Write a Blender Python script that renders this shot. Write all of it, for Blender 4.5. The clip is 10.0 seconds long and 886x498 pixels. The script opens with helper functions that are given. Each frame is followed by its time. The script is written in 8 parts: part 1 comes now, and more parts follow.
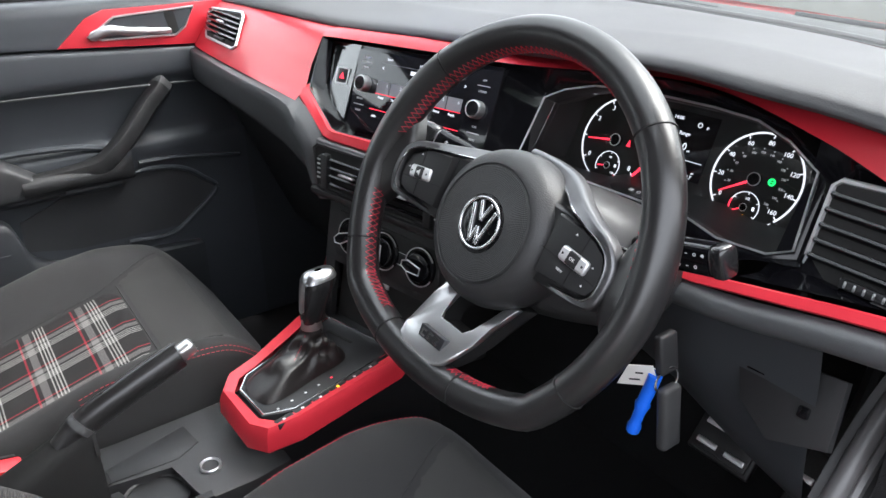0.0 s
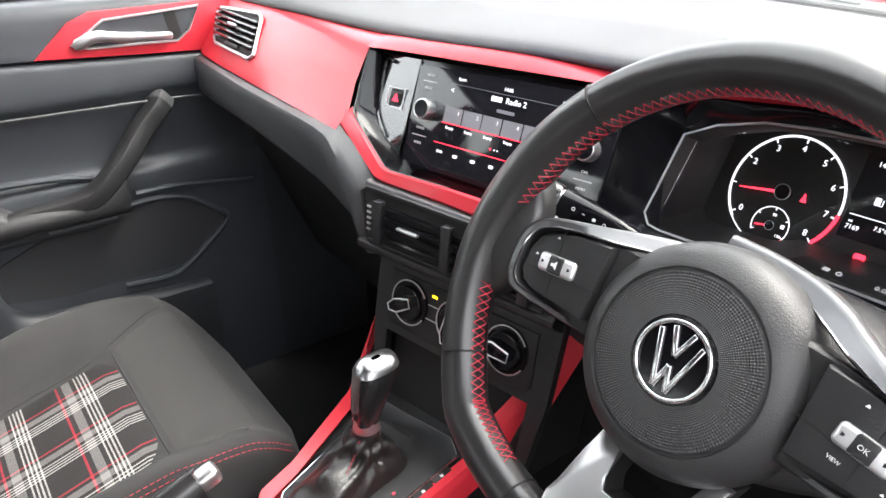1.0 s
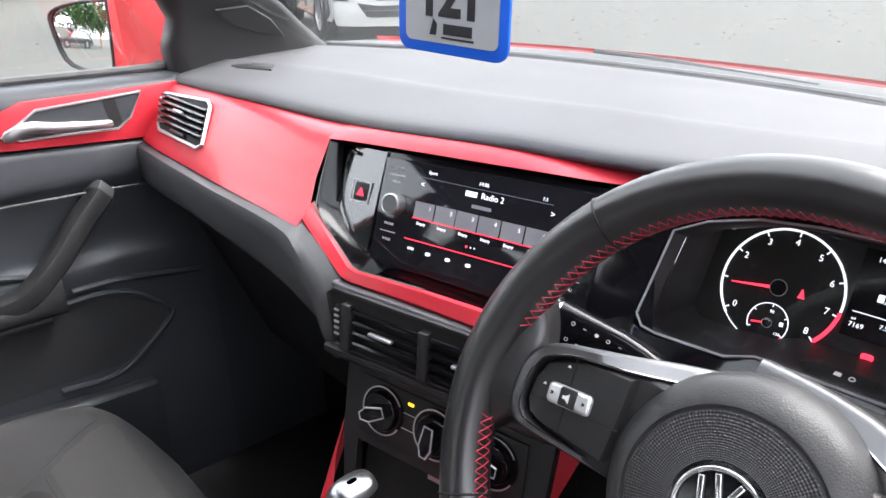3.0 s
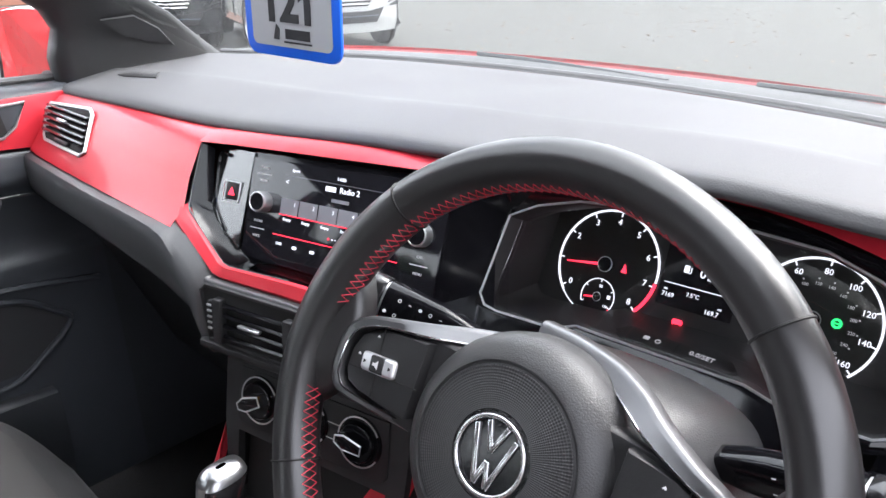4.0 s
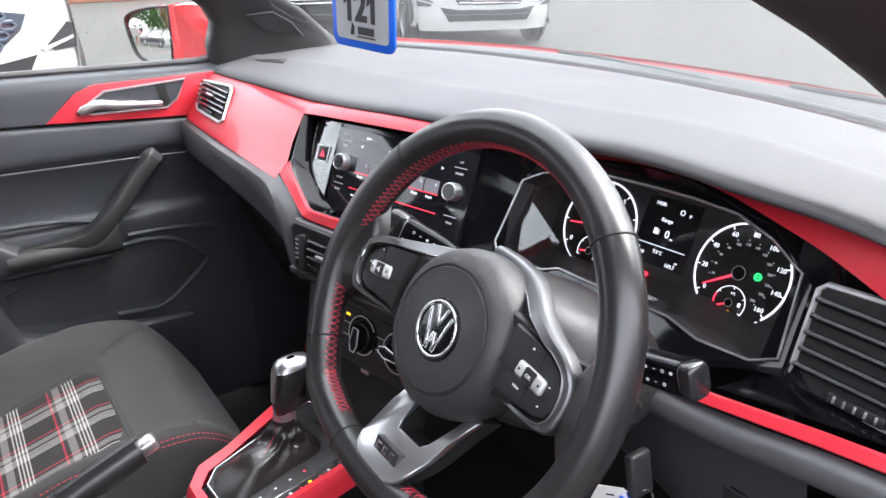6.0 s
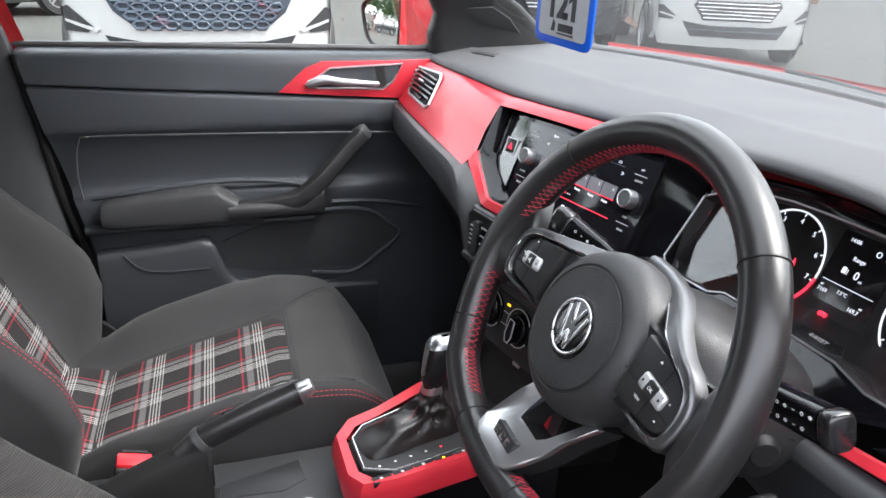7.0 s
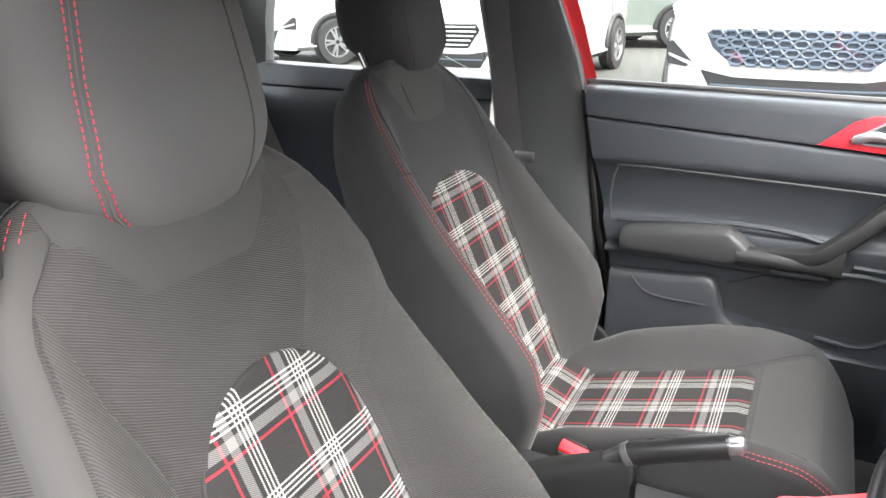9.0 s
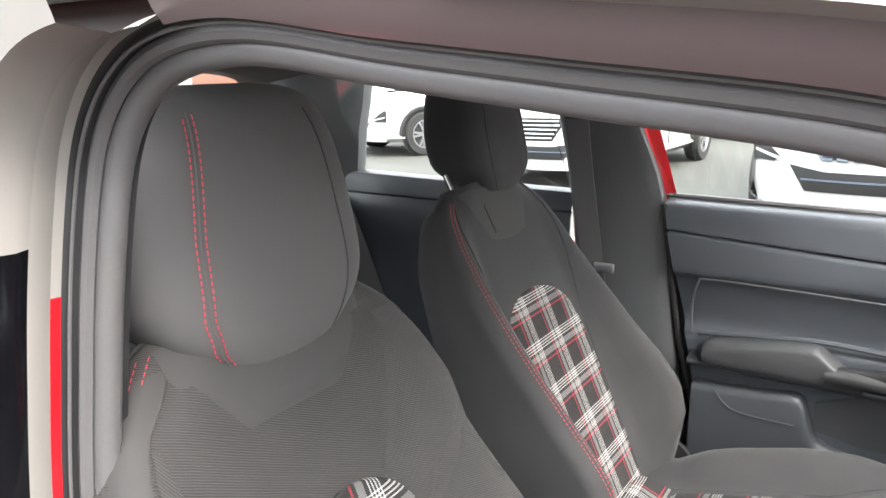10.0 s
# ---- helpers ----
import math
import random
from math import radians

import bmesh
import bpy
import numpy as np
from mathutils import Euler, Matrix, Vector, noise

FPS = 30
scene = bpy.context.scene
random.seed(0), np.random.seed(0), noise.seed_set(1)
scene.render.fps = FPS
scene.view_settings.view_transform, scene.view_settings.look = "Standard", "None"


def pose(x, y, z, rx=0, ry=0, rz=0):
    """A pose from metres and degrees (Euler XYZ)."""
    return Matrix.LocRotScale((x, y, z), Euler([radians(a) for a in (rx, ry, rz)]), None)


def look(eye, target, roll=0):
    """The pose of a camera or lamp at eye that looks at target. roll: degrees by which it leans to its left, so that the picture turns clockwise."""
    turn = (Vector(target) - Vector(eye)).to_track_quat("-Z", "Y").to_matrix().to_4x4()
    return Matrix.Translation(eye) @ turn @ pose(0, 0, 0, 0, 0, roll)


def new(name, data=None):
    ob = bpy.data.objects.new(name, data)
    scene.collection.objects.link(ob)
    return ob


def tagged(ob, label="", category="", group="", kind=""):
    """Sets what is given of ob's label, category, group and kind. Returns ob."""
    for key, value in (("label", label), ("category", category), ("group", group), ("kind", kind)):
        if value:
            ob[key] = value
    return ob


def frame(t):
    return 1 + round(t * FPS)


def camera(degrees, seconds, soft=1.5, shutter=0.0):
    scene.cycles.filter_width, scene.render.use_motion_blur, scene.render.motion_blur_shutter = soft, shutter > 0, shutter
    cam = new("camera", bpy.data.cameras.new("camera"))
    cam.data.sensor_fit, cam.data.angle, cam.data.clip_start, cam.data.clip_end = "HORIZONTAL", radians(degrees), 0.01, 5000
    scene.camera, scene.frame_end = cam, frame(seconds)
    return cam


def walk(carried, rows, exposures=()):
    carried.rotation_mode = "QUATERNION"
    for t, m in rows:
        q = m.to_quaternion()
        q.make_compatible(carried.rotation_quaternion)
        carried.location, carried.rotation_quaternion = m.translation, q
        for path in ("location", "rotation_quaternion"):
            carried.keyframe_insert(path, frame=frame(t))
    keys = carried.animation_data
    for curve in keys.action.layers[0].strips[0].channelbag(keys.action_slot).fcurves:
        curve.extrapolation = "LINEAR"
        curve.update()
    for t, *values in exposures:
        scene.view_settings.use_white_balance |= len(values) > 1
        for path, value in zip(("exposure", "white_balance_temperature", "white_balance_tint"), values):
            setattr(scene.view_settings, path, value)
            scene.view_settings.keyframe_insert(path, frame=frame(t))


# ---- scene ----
cam = camera(61.8, 10.0)
PATH = [
    (0, (0.81, -0.362, 1.179), (-0.648, 0.686, 0.298), 0.0),
    (0.5, (0.693, -0.323, 1.173), (-0.738, 0.729, 0.254), -0.0),
    (1, (0.556, -0.301, 1.165), (-0.879, 0.748, 0.249), -0.4),
    (1.5, (0.456, -0.305, 1.165), (-0.986, 0.759, 0.277), -0.2),
    (2, (0.428, -0.306, 1.169), (-1.02, 0.786, 0.325), -0.1),
    (3.5, (0.533, -0.269, 1.186), (-0.804, 1.009, 0.427), -0.7),
    (4, (0.577, -0.257, 1.184), (-0.715, 1.066, 0.423), -0.9),
    (4.5, (0.617, -0.26, 1.183), (-0.661, 1.071, 0.41), -1.0),
    (5, (0.652, -0.284, 1.177), (-0.667, 0.998, 0.392), -1.2),
    (5.2, (0.668, -0.285, 1.183), (-0.682, 0.965, 0.4), -1.2),
    (6.3, (0.836, -0.285, 1.219), (-0.776, 0.629, 0.467), -0.2),
    (6.5, (0.847, -0.278, 1.228), (-0.815, 0.549, 0.484), 0.5),
    (7, (0.827, -0.251, 1.196), (-0.943, 0.291, 0.439), 1.9),
    (7.5, (0.8, -0.245, 1.181), (-1.028, -0.07, 0.387), 2.5),
    (8, (0.813, -0.215, 1.185), (-1.002, -0.449, 0.379), 1.8),
    (8.5, (0.839, -0.17, 1.203), (-0.909, -0.75, 0.423), 0.8),
    (9, (0.871, -0.149, 1.226), (-0.797, -1.004, 0.53), -0.6),
    (9.5, (0.887, -0.143, 1.249), (-0.735, -1.151, 0.654), -1.1),
    (10, (0.893, -0.132, 1.29), (-0.724, -1.208, 0.813), -1.3),
]
walk(cam, [(t, look(eye, target, roll)) for t, eye, target, roll in PATH], exposures=[(0.0, 1.76, 6250, 11), (0.5, 2.32, 6600, 11), (1.0, 2.4, 6600, 12), (2.0, 2.28, 6600, 14), (3.5, 2.05, 6250, 15), (5.0, 2.12, 6250, 15), (6.5, 2.02, 6250, 14), (7.0, 1.78, 6250, 13), (8.0, 2.25, 6450, 12), (8.5, 2.62, 6500, 11), (9.2, 2.72, 6500, 11), (10.0, 2.65, 6500, 11)])

# ---- sky and sun: a bright overcast day ----
world = bpy.data.worlds.new("overcast")
scene.world = world
world.use_nodes = True
wn, wl = world.node_tree.nodes, world.node_tree.links
sky = wn.new("ShaderNodeTexSky")
sky.sky_type, sky.sun_disc = "NISHITA", False
sky.sun_elevation, sky.sun_rotation = radians(52), radians(20)
sky.air_density, sky.dust_density, sky.ozone_density = 1.6, 6.0, 1.0
soft_sky = wn.new("ShaderNodeMix")
soft_sky.data_type = "RGBA"
soft_sky.inputs["Factor"].default_value = 0.75
soft_sky.inputs["B"].default_value = (13.0, 13.2, 13.6, 1)
wl.new(sky.outputs["Color"], soft_sky.inputs["A"])
wl.new(soft_sky.outputs["Result"], wn["Background"].inputs["Color"])
wn["Background"].inputs["Strength"].default_value = 0.125

sun_data = bpy.data.lights.new("sun", "SUN")
sun_data.energy, sun_data.angle, sun_data.color = 1.5, radians(40), (1.0, 0.97, 0.93)
sun = new("sun", sun_data)
sun.matrix_world = look((0.8, 2.2, 3.8), (0, 0, 0.8))


# ---- building tools ----
def V(*a):
    return Vector(a)


def frame_of(o, u, v):
    """A matrix with origin o, x along u, y near v, z out of the plane of u and v."""
    u = Vector(u).normalized()
    n = u.cross(Vector(v)).normalized()
    v = n.cross(u)
    m = Matrix((u, v, n)).transposed().to_4x4()
    m.translation = o
    return m


def thing(name, label, category, m=None, group="", kind=""):
    ob = new(name)
    ob.empty_display_size = 0.02
    if m is not None:
        ob.matrix_world = m
    return tagged(ob, label, category, group, kind)


def finish(bm, name, material, angle=38):
    bmesh.ops.recalc_face_normals(bm, faces=bm.faces)
    lim = radians(angle)
    for f in bm.faces:
        f.smooth = True
    for e in bm.edges:
        if len(e.link_faces) == 2 and e.calc_face_angle(0) > lim:
            e.smooth = False
    me = bpy.data.meshes.new(name)
    bm.to_mesh(me)
    bm.free()
    me.materials.append(material)
    return me


def part(name, bm, material, parent, label="", m=None, angle=38):
    ob = new(name, finish(bm, name, material, angle))
    ob.parent = parent
    if m is not None:
        ob.matrix_basis = m
    if label:
        ob["label"] = label
    return ob


def solo(name, bm, material, label, category, kind="", group="", m=None, angle=38):
    ob = new(name, finish(bm, name, material, angle))
    if m is not None:
        ob.matrix_world = m
    return tagged(ob, label, category, group, kind)


def mesh(bm=None):
    return bm or bmesh.new()


def rbox(size, loc=(0, 0, 0), bevel=0.003, seg=2, bm=None, m=None):
    bm = mesh(bm)
    r = bmesh.ops.create_cube(bm, size=1)
    vs = r["verts"]
    for v in vs:
        v.co = V(v.co.x * size[0], v.co.y * size[1], v.co.z * size[2])
    es = list({e for v in vs for e in v.link_edges})
    if bevel:
        rb = bmesh.ops.bevel(bm, geom=es, offset=bevel, segments=seg, affect="EDGES", profile=0.5)
        vs = list({v for f in rb["faces"] for v in f.verts} | {v for v in vs if v.is_valid})
    t = Matrix.Translation(loc) if m is None else m @ Matrix.Translation(loc)
    bmesh.ops.transform(bm, matrix=t, verts=vs)
    return bm


def prism(pts, z0, z1, bevel=0.0, seg=2, bm=None, m=None):
    """A flat shape of 2D points, given depth from z0 to z1, its upper edge bevelled."""
    bm = mesh(bm)
    lo = [bm.verts.new((p[0], p[1], z0)) for p in pts]
    hi = [bm.verts.new((p[0], p[1], z1)) for p in pts]
    n = len(pts)
    top = bm.faces.new(hi)
    bm.faces.new(lo[::-1])
    for i in range(n):
        bm.faces.new((lo[i], lo[(i + 1) % n], hi[(i + 1) % n], hi[i]))
    vs = lo + hi
    if bevel:
        r = bmesh.ops.bevel(bm, geom=list(top.edges), offset=bevel, segments=seg, affect="EDGES", profile=0.5)
        vs = list({v for v in vs if v.is_valid} | {v for f in r["faces"] for v in f.verts})
    if m is not None:
        bmesh.ops.transform(bm, matrix=m, verts=vs)
    return bm


def smooth_line(pts, n=6, closed=False):
    """Catmull-Rom through pts, n steps between each two."""
    pts = [Vector(p) for p in pts]
    out = []
    k = len(pts)
    for i in range(k if closed else k - 1):
        p0 = pts[(i - 1) % k] if closed or i > 0 else pts[0] * 2 - pts[1]
        p1, p2 = pts[i], pts[(i + 1) % k]
        p3 = pts[(i + 2) % k] if closed or i + 2 < k else p2 * 2 - p1
        for j in range(n):
            t = j / n
            out.append(0.5 * (2 * p1 + (p2 - p0) * t + (2 * p0 - 5 * p1 + 4 * p2 - p3) * t * t + (3 * p1 - p0 - 3 * p2 + p3) * t ** 3))
    if not closed:
        out.append(pts[-1].copy())
    return out


def tube(pts, r, sides=8, closed=False, bm=None, flat=1.0, up=None):
    """A round bar along pts; r a number or one for each point; flat squeezes it along up."""
    bm = mesh(bm)
    pts = [Vector(p) for p in pts]
    n = len(pts)
    rings = []
    prev = None
    for i, p in enumerate(pts):
        a = pts[(i - 1) % n] if closed or i else p
        b = pts[(i + 1) % n] if closed or i < n - 1 else p
        d = (b - a).normalized()
        ref = Vector(up) if up is not None else prev
        if ref is None:
            ref = V(0, 0, 1) if abs(d.z) < 0.9 else V(1, 0, 0)
        s = d.cross(ref).normalized()
        w = s.cross(d).normalized()
        prev = w
        rr = r[i] if isinstance(r, (list, tuple)) else r
        rings.append([bm.verts.new(p + s * (rr * math.cos(q)) + w * (rr * flat * math.sin(q))) for q in (2 * math.pi * j / sides for j in range(sides))])
    for i in range(n if closed else n - 1):
        a, b = rings[i], rings[(i + 1) % n]
        for j in range(sides):
            bm.faces.new((a[j], a[(j + 1) % sides], b[(j + 1) % sides], b[j]))
    if not closed:
        bm.faces.new(rings[0][::-1])
        bm.faces.new(rings[-1])
    return bm


def sheet(rows, bm=None, thick=0.0, closed=False):
    """A skin over a grid of points; thick gives it a back."""
    bm = mesh(bm)
    g = [[bm.verts.new(p) for p in r] for r in rows]
    fs = []
    for i in range(len(g) - 1):
        m = len(g[i])
        for j in range(m if closed else m - 1):
            fs.append(bm.faces.new((g[i][j], g[i][(j + 1) % m], g[i + 1][(j + 1) % m], g[i + 1][j])))
    if thick:
        bmesh.ops.recalc_face_normals(bm, faces=fs)
        bmesh.ops.solidify(bm, geom=fs, thickness=thick)
    return bm


def loft(sections, n=4, bm=None, thick=0.0, along=4):
    """A smooth skin through sections, each a list of points, smoothed both ways."""
    secs = [smooth_line(s, n) if n > 1 else [Vector(p) for p in s] for s in sections]
    if along > 1:
        cols = [smooth_line([s[j] for s in secs], along) for j in range(len(secs[0]))]
        secs = [[c[i] for c in cols] for i in range(len(cols[0]))]
    return sheet(secs, bm, thick)


def disc(r, z0, z1, seg=40, bevel=0.0, bm=None, m=None, at=(0, 0)):
    return prism([(at[0] + r * math.cos(2 * math.pi * i / seg), at[1] + r * math.sin(2 * math.pi * i / seg)) for i in range(seg)], z0, z1, bevel, 2, bm, m)


def ring(r0, r1, z0, z1, seg=48, a0=0.0, a1=360.0, bm=None, m=None, at=(0, 0)):
    """A flat band between two radii, or an arc of it."""
    bm = mesh(bm)
    full = a1 - a0 >= 360
    n = seg if full else seg + 1
    g = []
    for i in range(n):
        a = radians(a0 + (a1 - a0) * i / seg)
        c, s = math.cos(a), math.sin(a)
        g.append([bm.verts.new((at[0] + r * c, at[1] + r * s, z)) for r, z in ((r0, z0), (r1, z0), (r1, z1), (r0, z1))])
    for i in range(n if full else n - 1):
        a, b = g[i], g[(i + 1) % n]
        for j in range(4):
            bm.faces.new((a[j], a[(j + 1) % 4], b[(j + 1) % 4], b[j]))
    if not full:
        bm.faces.new(g[0][::-1])
        bm.faces.new(g[-1])
    if m is not None:
        bmesh.ops.transform(bm, matrix=m, verts=[v for q in g for v in q])
    return bm


def turned(profile, seg=32, bm=None, m=None):
    """A body of revolution about z from (radius, height) points."""
    bm = mesh(bm)
    g = [[bm.verts.new((r * math.cos(2 * math.pi * i / seg), r * math.sin(2 * math.pi * i / seg), z)) for i in range(seg)] for r, z in profile]
    for a, b in zip(g, g[1:]):
        for i in range(seg):
            bm.faces.new((a[i], a[(i + 1) % seg], b[(i + 1) % seg], b[i]))
    bm.faces.new(g[0][::-1])
    bm.faces.new(g[-1])
    if m is not None:
        bmesh.ops.transform(bm, matrix=m, verts=[v for q in g for v in q])
    return bm


def lettering(text, size, material, parent, x, y, z, turn=0.0, name="lettering", depth=0.0002, bold=0.0):
    """Flat raised text centred at x, y on the plane of its parent."""
    cu = bpy.data.curves.new("text", "FONT")
    cu.body, cu.size, cu.extrude, cu.resolution_u = text, size, depth, 2
    cu.offset = bold
    cu.align_x, cu.align_y = "CENTER", "CENTER"
    tmp = bpy.data.objects.new("text", cu)
    scene.collection.objects.link(tmp)
    me = bpy.data.meshes.new_from_object(tmp.evaluated_get(bpy.context.evaluated_depsgraph_get()))
    bpy.data.objects.remove(tmp)
    bpy.data.curves.remove(cu)
    me.materials.clear()
    me.materials.append(material)
    ob = new(name, me)
    ob.parent = parent
    ob.matrix_basis = pose(x, y, z, 0, 0, turn)
    return ob


# ---- materials ----
def surface(name, colour, rough=0.6, metal=0.0, vary=0.25, grain=400.0, bump=0.15, patch=12.0, coat=0.0, spec=0.5, sheen=0.0, depth=0.0006):
    """A plain surface with grain, a broad mottling and a fine relief."""
    ma = bpy.data.materials.new(name)
    ma.use_nodes = True
    t = ma.node_tree
    b = t.nodes["Principled BSDF"]
    co = t.nodes.new("ShaderNodeTexCoord")
    big = t.nodes.new("ShaderNodeTexNoise")
    big.inputs["Scale"].default_value, big.inputs["Detail"].default_value = patch, 4
    fine = t.nodes.new("ShaderNodeTexNoise")
    fine.inputs["Scale"].default_value, fine.inputs["Detail"].default_value = grain, 3
    for nd in (big, fine):
        t.links.new(co.outputs["Object"], nd.inputs["Vector"])
    mul = t.nodes.new("ShaderNodeMath")
    mul.operation = "MULTIPLY_ADD"
    t.links.new(big.outputs["Fac"], mul.inputs[0])
    mul.inputs[1].default_value = 0.6
    half = t.nodes.new("ShaderNodeMath")
    half.operation = "MULTIPLY"
    t.links.new(fine.outputs["Fac"], half.inputs[0])
    half.inputs[1].default_value = 0.4
    t.links.new(half.outputs[0], mul.inputs[2])
    ramp = t.nodes.new("ShaderNodeMix")
    ramp.data_type = "RGBA"
    t.links.new(mul.outputs[0], ramp.inputs["Factor"])
    ramp.inputs["A"].default_value = (*[max(0, c * (1 - vary)) for c in colour], 1)
    ramp.inputs["B"].default_value = (*[min(1, c * (1 + vary)) for c in colour], 1)
    t.links.new(ramp.outputs["Result"], b.inputs["Base Color"])
    rr = t.nodes.new("ShaderNodeMapRange")
    rr.inputs["To Min"].default_value, rr.inputs["To Max"].default_value = max(0.0, rough - min(0.08, rough * 0.7)), min(1, rough + min(0.08, rough * 0.7))
    t.links.new(big.outputs["Fac"], rr.inputs["Value"])
    t.links.new(rr.outputs["Result"], b.inputs["Roughness"])
    b.inputs["Metallic"].default_value = metal
    b.inputs["Specular IOR Level"].default_value = spec
    b.inputs["Coat Weight"].default_value = coat
    b.inputs["Coat Roughness"].default_value = 0.05
    b.inputs["Sheen Weight"].default_value = sheen
    b.inputs["Sheen Roughness"].default_value = 0.4
    if bump:
        bp = t.nodes.new("ShaderNodeBump")
        bp.inputs["Strength"].default_value, bp.inputs["Distance"].default_value = bump, depth
        t.links.new(fine.outputs["Fac"], bp.inputs["Height"])
        t.links.new(bp.outputs["Normal"], b.inputs["Normal"])
    return ma


def glow(name, colour, strength):
    ma = bpy.data.materials.new(name)
    ma.use_nodes = True
    b = ma.node_tree.nodes["Principled BSDF"]
    b.inputs["Base Color"].default_value = (*[c * 0.4 for c in colour], 1)
    b.inputs["Emission Color"].default_value = (*colour, 1)
    b.inputs["Emission Strength"].default_value = strength
    return ma


def glass(name, tint=(1, 1, 1), rough=0.0):
    ma = bpy.data.materials.new(name)
    ma.use_nodes = True
    b = ma.node_tree.nodes["Principled BSDF"]
    b.inputs["Base Color"].default_value = (*tint, 1)
    b.inputs["Roughness"].default_value = rough
    b.inputs["Transmission Weight"].default_value = 1.0
    b.inputs["IOR"].default_value = 1.45
    return ma


def twill(name, colour, pitch=0.0022, slope=0.5, rough=0.85, vary=0.3):
    """Ribbed seat cloth: fine slanting ribs by the UV in metres."""
    ma = surface(name, colour, rough, vary=vary, grain=900, bump=0.2, sheen=0.06, spec=0.2)
    t = ma.node_tree
    b = t.nodes["Principled BSDF"]
    uv = t.nodes.new("ShaderNodeTexCoord")
    sep = t.nodes.new("ShaderNodeSeparateXYZ")
    t.links.new(uv.outputs["UV"], sep.inputs[0])
    ma1 = t.nodes.new("ShaderNodeMath")
    ma1.operation = "MULTIPLY_ADD"
    t.links.new(sep.outputs["X"], ma1.inputs[0])
    ma1.inputs[1].default_value = slope
    t.links.new(sep.outputs["Y"], ma1.inputs[2])
    sc = t.nodes.new("ShaderNodeMath")
    sc.operation = "MULTIPLY"
    t.links.new(ma1.outputs[0], sc.inputs[0])
    sc.inputs[1].default_value = 2 * math.pi / pitch
    sn = t.nodes.new("ShaderNodeMath")
    sn.operation = "SINE"
    t.links.new(sc.outputs[0], sn.inputs[0])
    old = [n for n in t.nodes if n.type == "BUMP"][0]
    bp = t.nodes.new("ShaderNodeBump")
    bp.inputs["Strength"].default_value, bp.inputs["Distance"].default_value = 0.5, 0.0005
    t.links.new(sn.outputs[0], bp.inputs["Height"])
    t.links.new(old.outputs["Normal"], bp.inputs["Normal"])
    t.links.new(bp.outputs["Normal"], b.inputs["Normal"])
    mx = t.nodes.new("ShaderNodeMix")
    mx.data_type, mx.blend_type = "RGBA", "MULTIPLY"
    mr = t.nodes.new("ShaderNodeMapRange")
    mr.inputs["From Min"].default_value = -1
    mr.inputs["To Min"].default_value, mr.inputs["To Max"].default_value = 0.65, 1.2
    t.links.new(sn.outputs[0], mr.inputs["Value"])
    src = b.inputs["Base Color"].links[0].from_socket
    mx.inputs["Factor"].default_value = 1.0
    t.links.new(src, mx.inputs["A"])
    t.links.new(mr.outputs["Result"], mx.inputs["B"])
    t.links.new(mx.outputs["Result"], b.inputs["Base Color"])
    return ma


